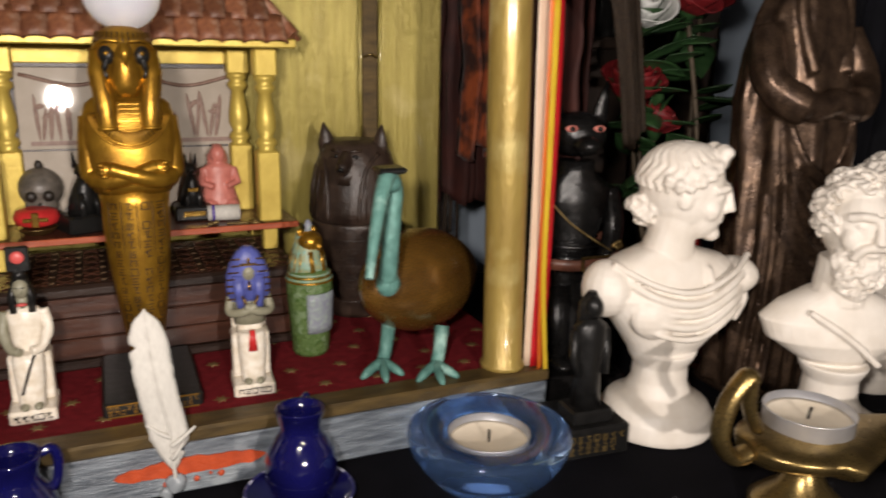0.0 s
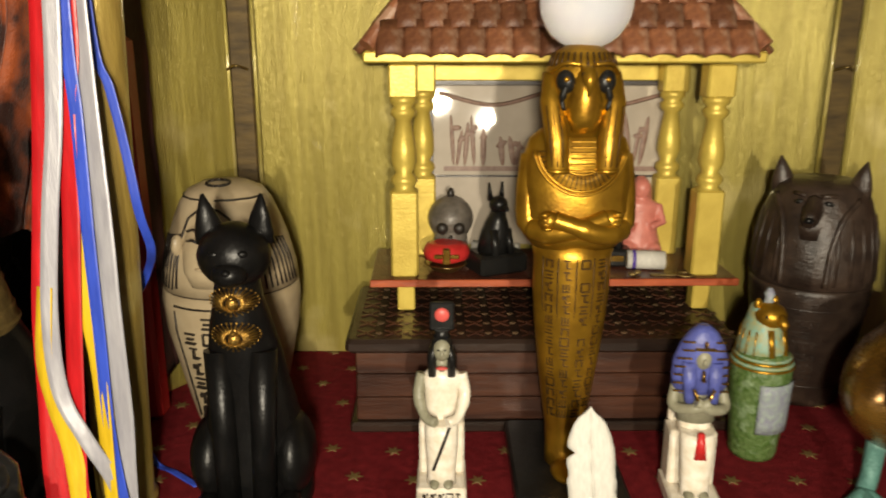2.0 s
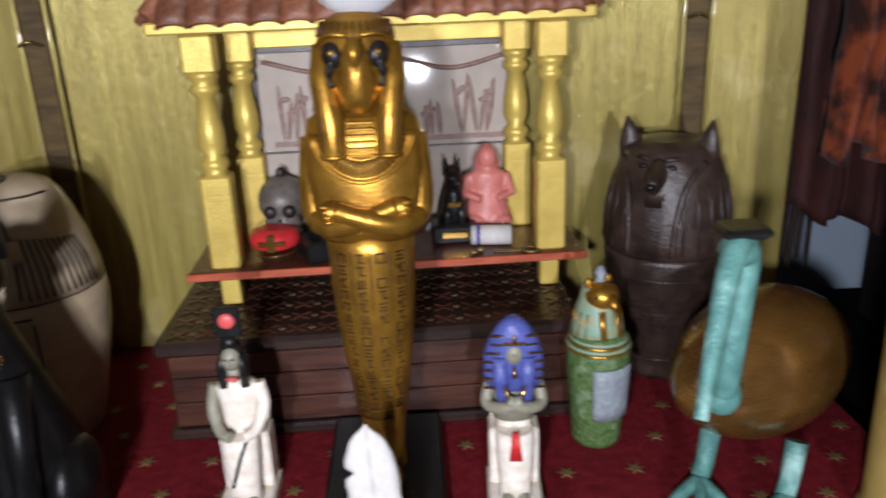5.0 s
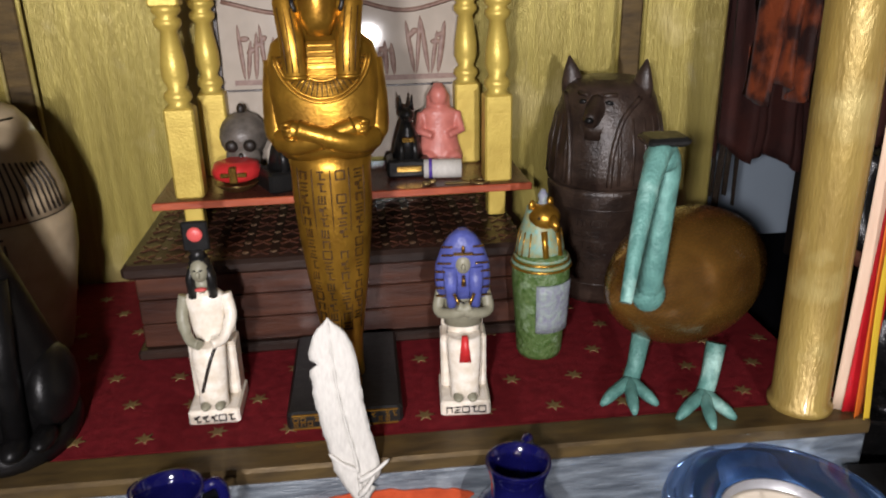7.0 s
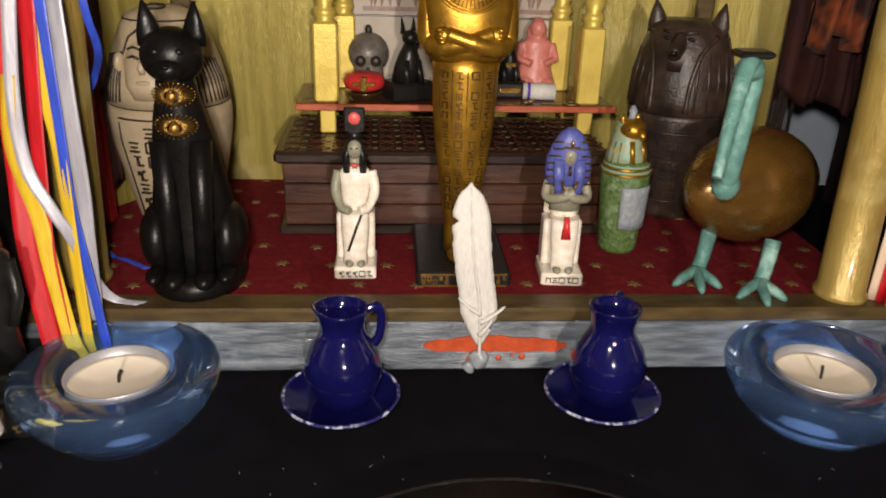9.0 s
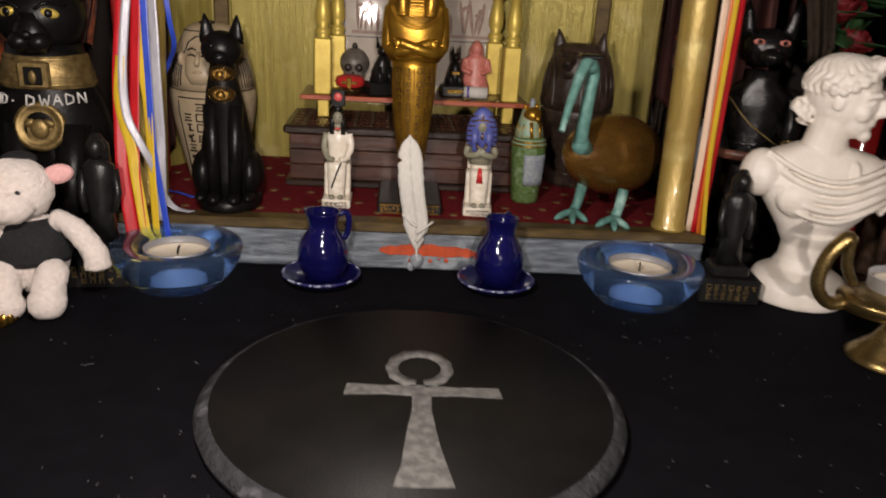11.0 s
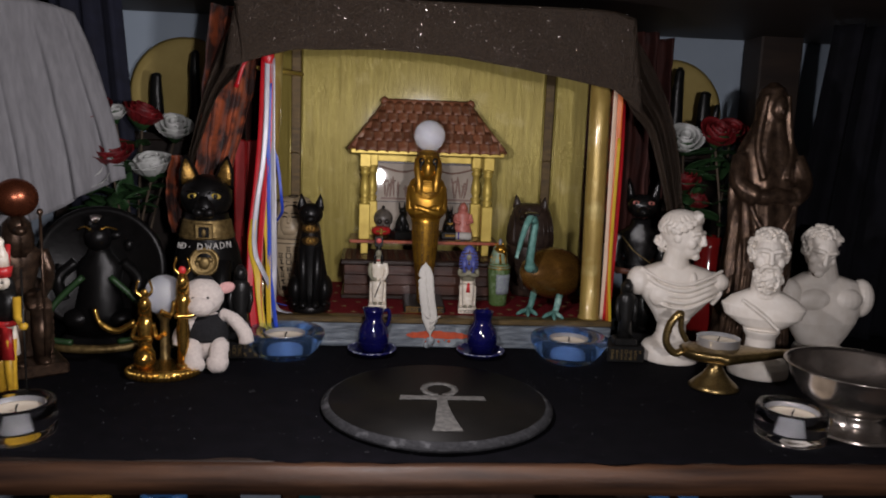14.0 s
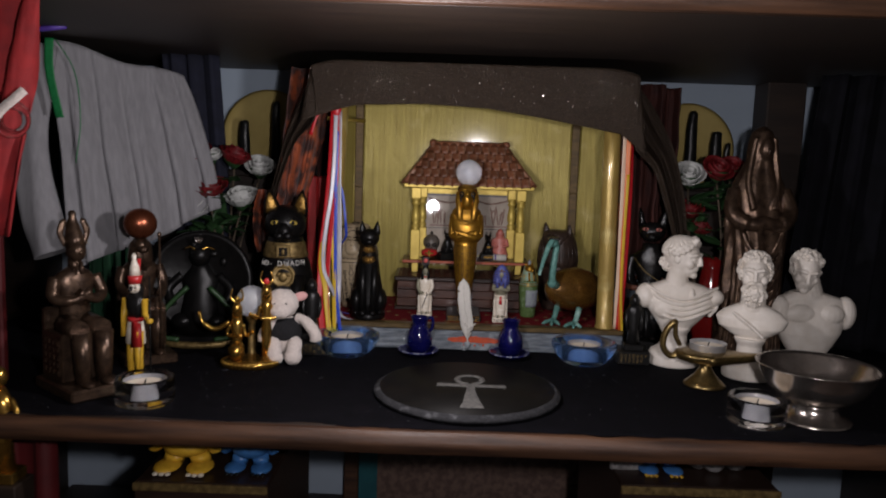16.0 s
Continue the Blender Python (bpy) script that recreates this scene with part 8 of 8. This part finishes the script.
sheet(b, shirt_body, 60, 40)
part("body", b, SHIRT, shirt, thick=0.0012)
b = B()
slv = curve_pts([(-0.468, -0.075, 0.340), (-0.474, -0.095, 0.24), (-0.458, -0.110, 0.165), (-0.440, -0.118, 0.118)], 10)
tube(b, slv, [0.016 + 0.006 * k / (len(slv) - 1) for k in range(len(slv))], 22, 0, 0.6)
for v in b.verts:
    v.co += V(0, folds(v.co.z * 10 + v.co.x * 60, 4, 0.0016), 0)
part("sleeve", b, SHIRT, shirt)
gr = thing("green_ribbon", (0, 0, 0), "dark green ribbon and thread hanging over the shirt", "ribbon")
ribbon(gr, [(-0.448, -0.10, 0.345), (-0.446, -0.105, 0.31), (-0.436, -0.106, 0.262)], 0.009, GREEN_RIBBON, "strip", 10, 0)
b = B()
tube(b, curve_pts([(-0.442, -0.10, 0.345), (-0.420, -0.104, 0.31), (-0.414, -0.106, 0.26), (-0.420, -0.106, 0.215)], 6), 0.0006, 5)
part("thread", b, GREEN_RIBBON, gr)
b = B()
tube(b, [(-0.468, -0.11, 0.350), (-0.425, -0.11, 0.356)], 0.003, 8)
solo("purple_cord", b, PURPLE, (0, 0, 0), "short glittering purple cord at the shirt's collar", "cord")
b = B()
sheet(b, lambda u, v: V(-0.405 + 0.075 * u + 0.018 * v, 0.10 + folds(u * 4, 5, 0.006), 0.357 - 0.24 * v), 24, 20)
solo("navy_cloth", b, NAVY, (0, 0, 0), "navy blue cloth hanging behind the shirt", "cloth", thick=0.001)
b = B()
sheet(b, lambda u, v: V(-0.46 + 0.065 * u, 0.0 + folds(u * 5, 6, 0.007), 0.17 - 0.17 * v), 40, 20)
solo("green_cloth", b, GREEN_CLOTH, (0, 0, 0), "dark green cloth hanging behind the bronze statues", "cloth", thick=0.001)
b = B()
box(b, (-0.585, -0.20, 0.0), (-0.45, -0.19, 0.357), 0, 0.002)
solo("dark_red_panel", b, DARK_RED, (0, 0, 0), "dark red panel beside the shirt", "panel")
b = B()
sheet(b, lambda u, v: V(-0.46 + (0.138 - 0.050 * v ** 0.7) * u + 0.004 * v, -0.318 + folds(u * 5 + v, 6, 0.007), 0.40 - 0.24 * v), 40, 36)
rc = solo("red_cloth", b, RED_CLOTH, (0, 0, 0), "red cloth draped from the upper shelf", "cloth", thick=0.0012)
b = B()
rings = []
for k in range(29):
    q = 2 * math.pi * k / 28
    rings.append([V((0.011 + 0.0035 * math.cos(p)) * math.cos(q), 0.0030 * math.sin(p), (0.011 + 0.0035 * math.cos(p)) * math.sin(q)) for p in (0, 0.8, 1.6, 2.4, 3.1, 3.9, 4.7, 5.5)])
skin(b, rings, 0, False, False)
tube(b, curve_pts([(0.012, -0.004, 0.022), (0.004, -0.006, 0.014), (-0.006, -0.005, 0.006), (-0.014, -0.004, -0.004)], 5), 0.0036, 8, 1)
solo("glass_ring", b, [CLEAR, PLUSH], (-0.354, -0.338, 0.252), "clear glass ring tied with cream cord on the red cloth", "ornament")
b = B()
sheet(b, lambda u, v: V(0.442 + 0.18 * u - 0.035 * v * (1 - u), 0.055 + folds(u * 6, 6, 0.012), 0.351 - 0.349 * v), 50, 24)
solo("black_curtain", b, BLACK_CURTAIN, (0, 0, 0), "black curtain hanging at the shelf's end", "curtain", thick=0.001)

# ---- the lower shelf ----
poster = thing("landscape_picture", (0.044, 0.245, -0.316), "framed picture of a brown hill town under a teal sky", "picture")
b = B()
box(b, (-0.195, 0, 0), (0.195, 0.012, 0.175), 0, 0.001)
part("sky", b, TEAL, poster)
b = B()
pts = [(-0.165 + 0.36 * k / 30, 0.02 + 0.145 * (math.sin(math.pi * min(1, 0.12 + k / 30 * 0.75)) ** 0.7) + 0.006 * noise.noise(V(k * 0.7, 1, 0))) for k in range(31)]
out = [(x, z) for x, z in pts] + [(0.195, 0.0), (-0.165, 0.0)]
skin(b, [[V(x, 0.001, min(z, 0.172)) for x, z in out], [V(x, -0.0012, min(z, 0.172)) for x, z in out]], 0)
part("hill", b, HILL, poster)
b = B()
rnd = random.Random(77)
for k in range(46):
    x, z = rnd.uniform(-0.045, 0.06), rnd.uniform(0.105, 0.165)
    s = rnd.uniform(0.003, 0.007)
    box(b, (x - s, -0.0026, z - s * 0.7), (x + s, -0.0012, z + s * 0.7))
part("town", b, TOWN, poster)
b = B()
box(b, (-0.218, -0.006, 0), (-0.195, 0.012, 0.185), 0, 0.002)
part("frame_side", b, EDGE_WOOD, poster, "brown wooden frame")
for x0, x1, z1, lab in ((-0.310, -0.182, -0.080, "small shelf box with a gold edge under the altar"), (0.150, 0.300, -0.066, "small shelf box with a gold edge under the altar")):
    b = B()
    box(b, (x0, -0.235, -0.316), (x1, -0.02, z1), 0, 0.002)
    ob = thing("riser_box", (0, 0, 0), lab, "box", "riser boxes")
    part("body", b, CHEST_TRIM, ob)
    b = B()
    box(b, (x0, -0.2385, z1 - 0.008), (x1, -0.2355, z1), 0, 0.0008)
    part("gold_edge", b, DULL_GOLD, ob)


def toy(at, m, m2, label, k=1.0):
    b = B()
    for s in (-1, 1):
        ball(b, (s * 0.016 * k, -0.010 * k, 0.008 * k), (0.013 * k, 0.018 * k, 0.0085 * k), 0)
        tube(b, [(s * 0.014 * k, 0, 0.008 * k), (s * 0.011 * k, 0.002 * k, 0.032 * k)], [0.010 * k, 0.011 * k], 12, 0)
        for t in (-1, 0, 1):
            ball(b, (s * 0.016 * k + t * 0.006 * k, -0.027 * k, 0.005 * k), (0.003 * k, 0.004 * k, 0.003 * k), 1, (0, 0, 0), 8, 6)
        tube(b, [(s * 0.020 * k, 0, 0.052 * k), (s * 0.032 * k, -0.006 * k, 0.036 * k)], [0.007 * k, 0.006 * k], 10, 0)
    ball(b, (0, 0, 0.046 * k), (0.024 * k, 0.020 * k, 0.024 * k), 0)
    ball(b, (0, -0.003 * k, 0.083 * k), (0.021 * k, 0.019 * k, 0.019 * k), 0)
    return solo("vinyl_toy", b, [m, m2], at, label, "toy figure")


toy((-0.272, -0.195, -0.080), YELLOW_PAINT, WHITE_GLAZE, "yellow vinyl creature toy with big feet").scale = (1, 1, 0.5)
toy((-0.209, -0.195, -0.080), TOY_BLUE, SATIN_BLACK, "blue vinyl creature toy", 0.8).scale = (1, 1, 0.62)
toy((0.196, -0.195, -0.066), TOY_BLUE, YELLOW_PAINT, "blue and yellow vinyl creature toy", 0.75).scale = (1, 1, 0.5)
toy((-0.37, -0.1, -0.316), TOY_GREEN, SATIN_BLACK, "dark green vinyl toy on the lower shelf", 1.4)
b = B()
for k in range(12):
    ball(b, (random.Random(k).uniform(-0.03, 0.03), random.Random(k + 50).uniform(-0.01, 0.01), 0.012 + 0.012 * (k % 3)), (0.013, 0.012, 0.012), 0, (k * 20, k * 33, 0), 8, 6)
solo("mineral_cluster", b, MINERAL, (0.252, -0.190, -0.066), "pale grey mineral cluster on the riser", "mineral")
b = B()
for k in range(8):
    tube(b, [(0.004 * k - 0.014, 0, 0), (0.005 * k - 0.018, 0.002, 0.03 + 0.006 * (k % 3))], [0.005, 0.001], 6)
solo("mineral_cluster", b, MINERAL, (0.166, -0.195, -0.066), "pale grey crystal points on the riser", "mineral")
b = B()
sheet(b, lambda u, v: V(-0.60 + 0.20 * u, -0.20 + folds(u * 5, 5, 0.008), -0.03 - 0.285 * v), 30, 16)
solo("red_curtain", b, DARK_RED, (0, 0, 0), "deep red curtain in front of the lower shelf", "curtain", thick=0.001)
b = B()
loft(b, [(0, 0.012, 0.010, 0, 0), (0.03, 0.010, 0.008, 0, 0), (0.06, 0.013, 0.009, 0, 0), (0.075, 0.005, 0.005, 0, 0)], 0, 18)
ball(b, (0, -0.001, 0.085), (0.008, 0.008, 0.010))
tube(b, curve_pts([(0.010, 0, 0.065), (0.018, -0.004, 0.05), (0.012, -0.008, 0.03)], 5), 0.003, 8)
box(b, (-0.016, -0.012, -0.010), (0.016, 0.012, 0.0), 0, 0.001)
box(b, (-0.020, -0.016, -0.25), (0.020, 0.016, -0.010), 1, 0.001)
solo("gilt_figurine", b, [GILT, DARK_WOOD], (-0.412, -0.272, -0.056), "gilt standing figurine on a dark pedestal", "figurine")
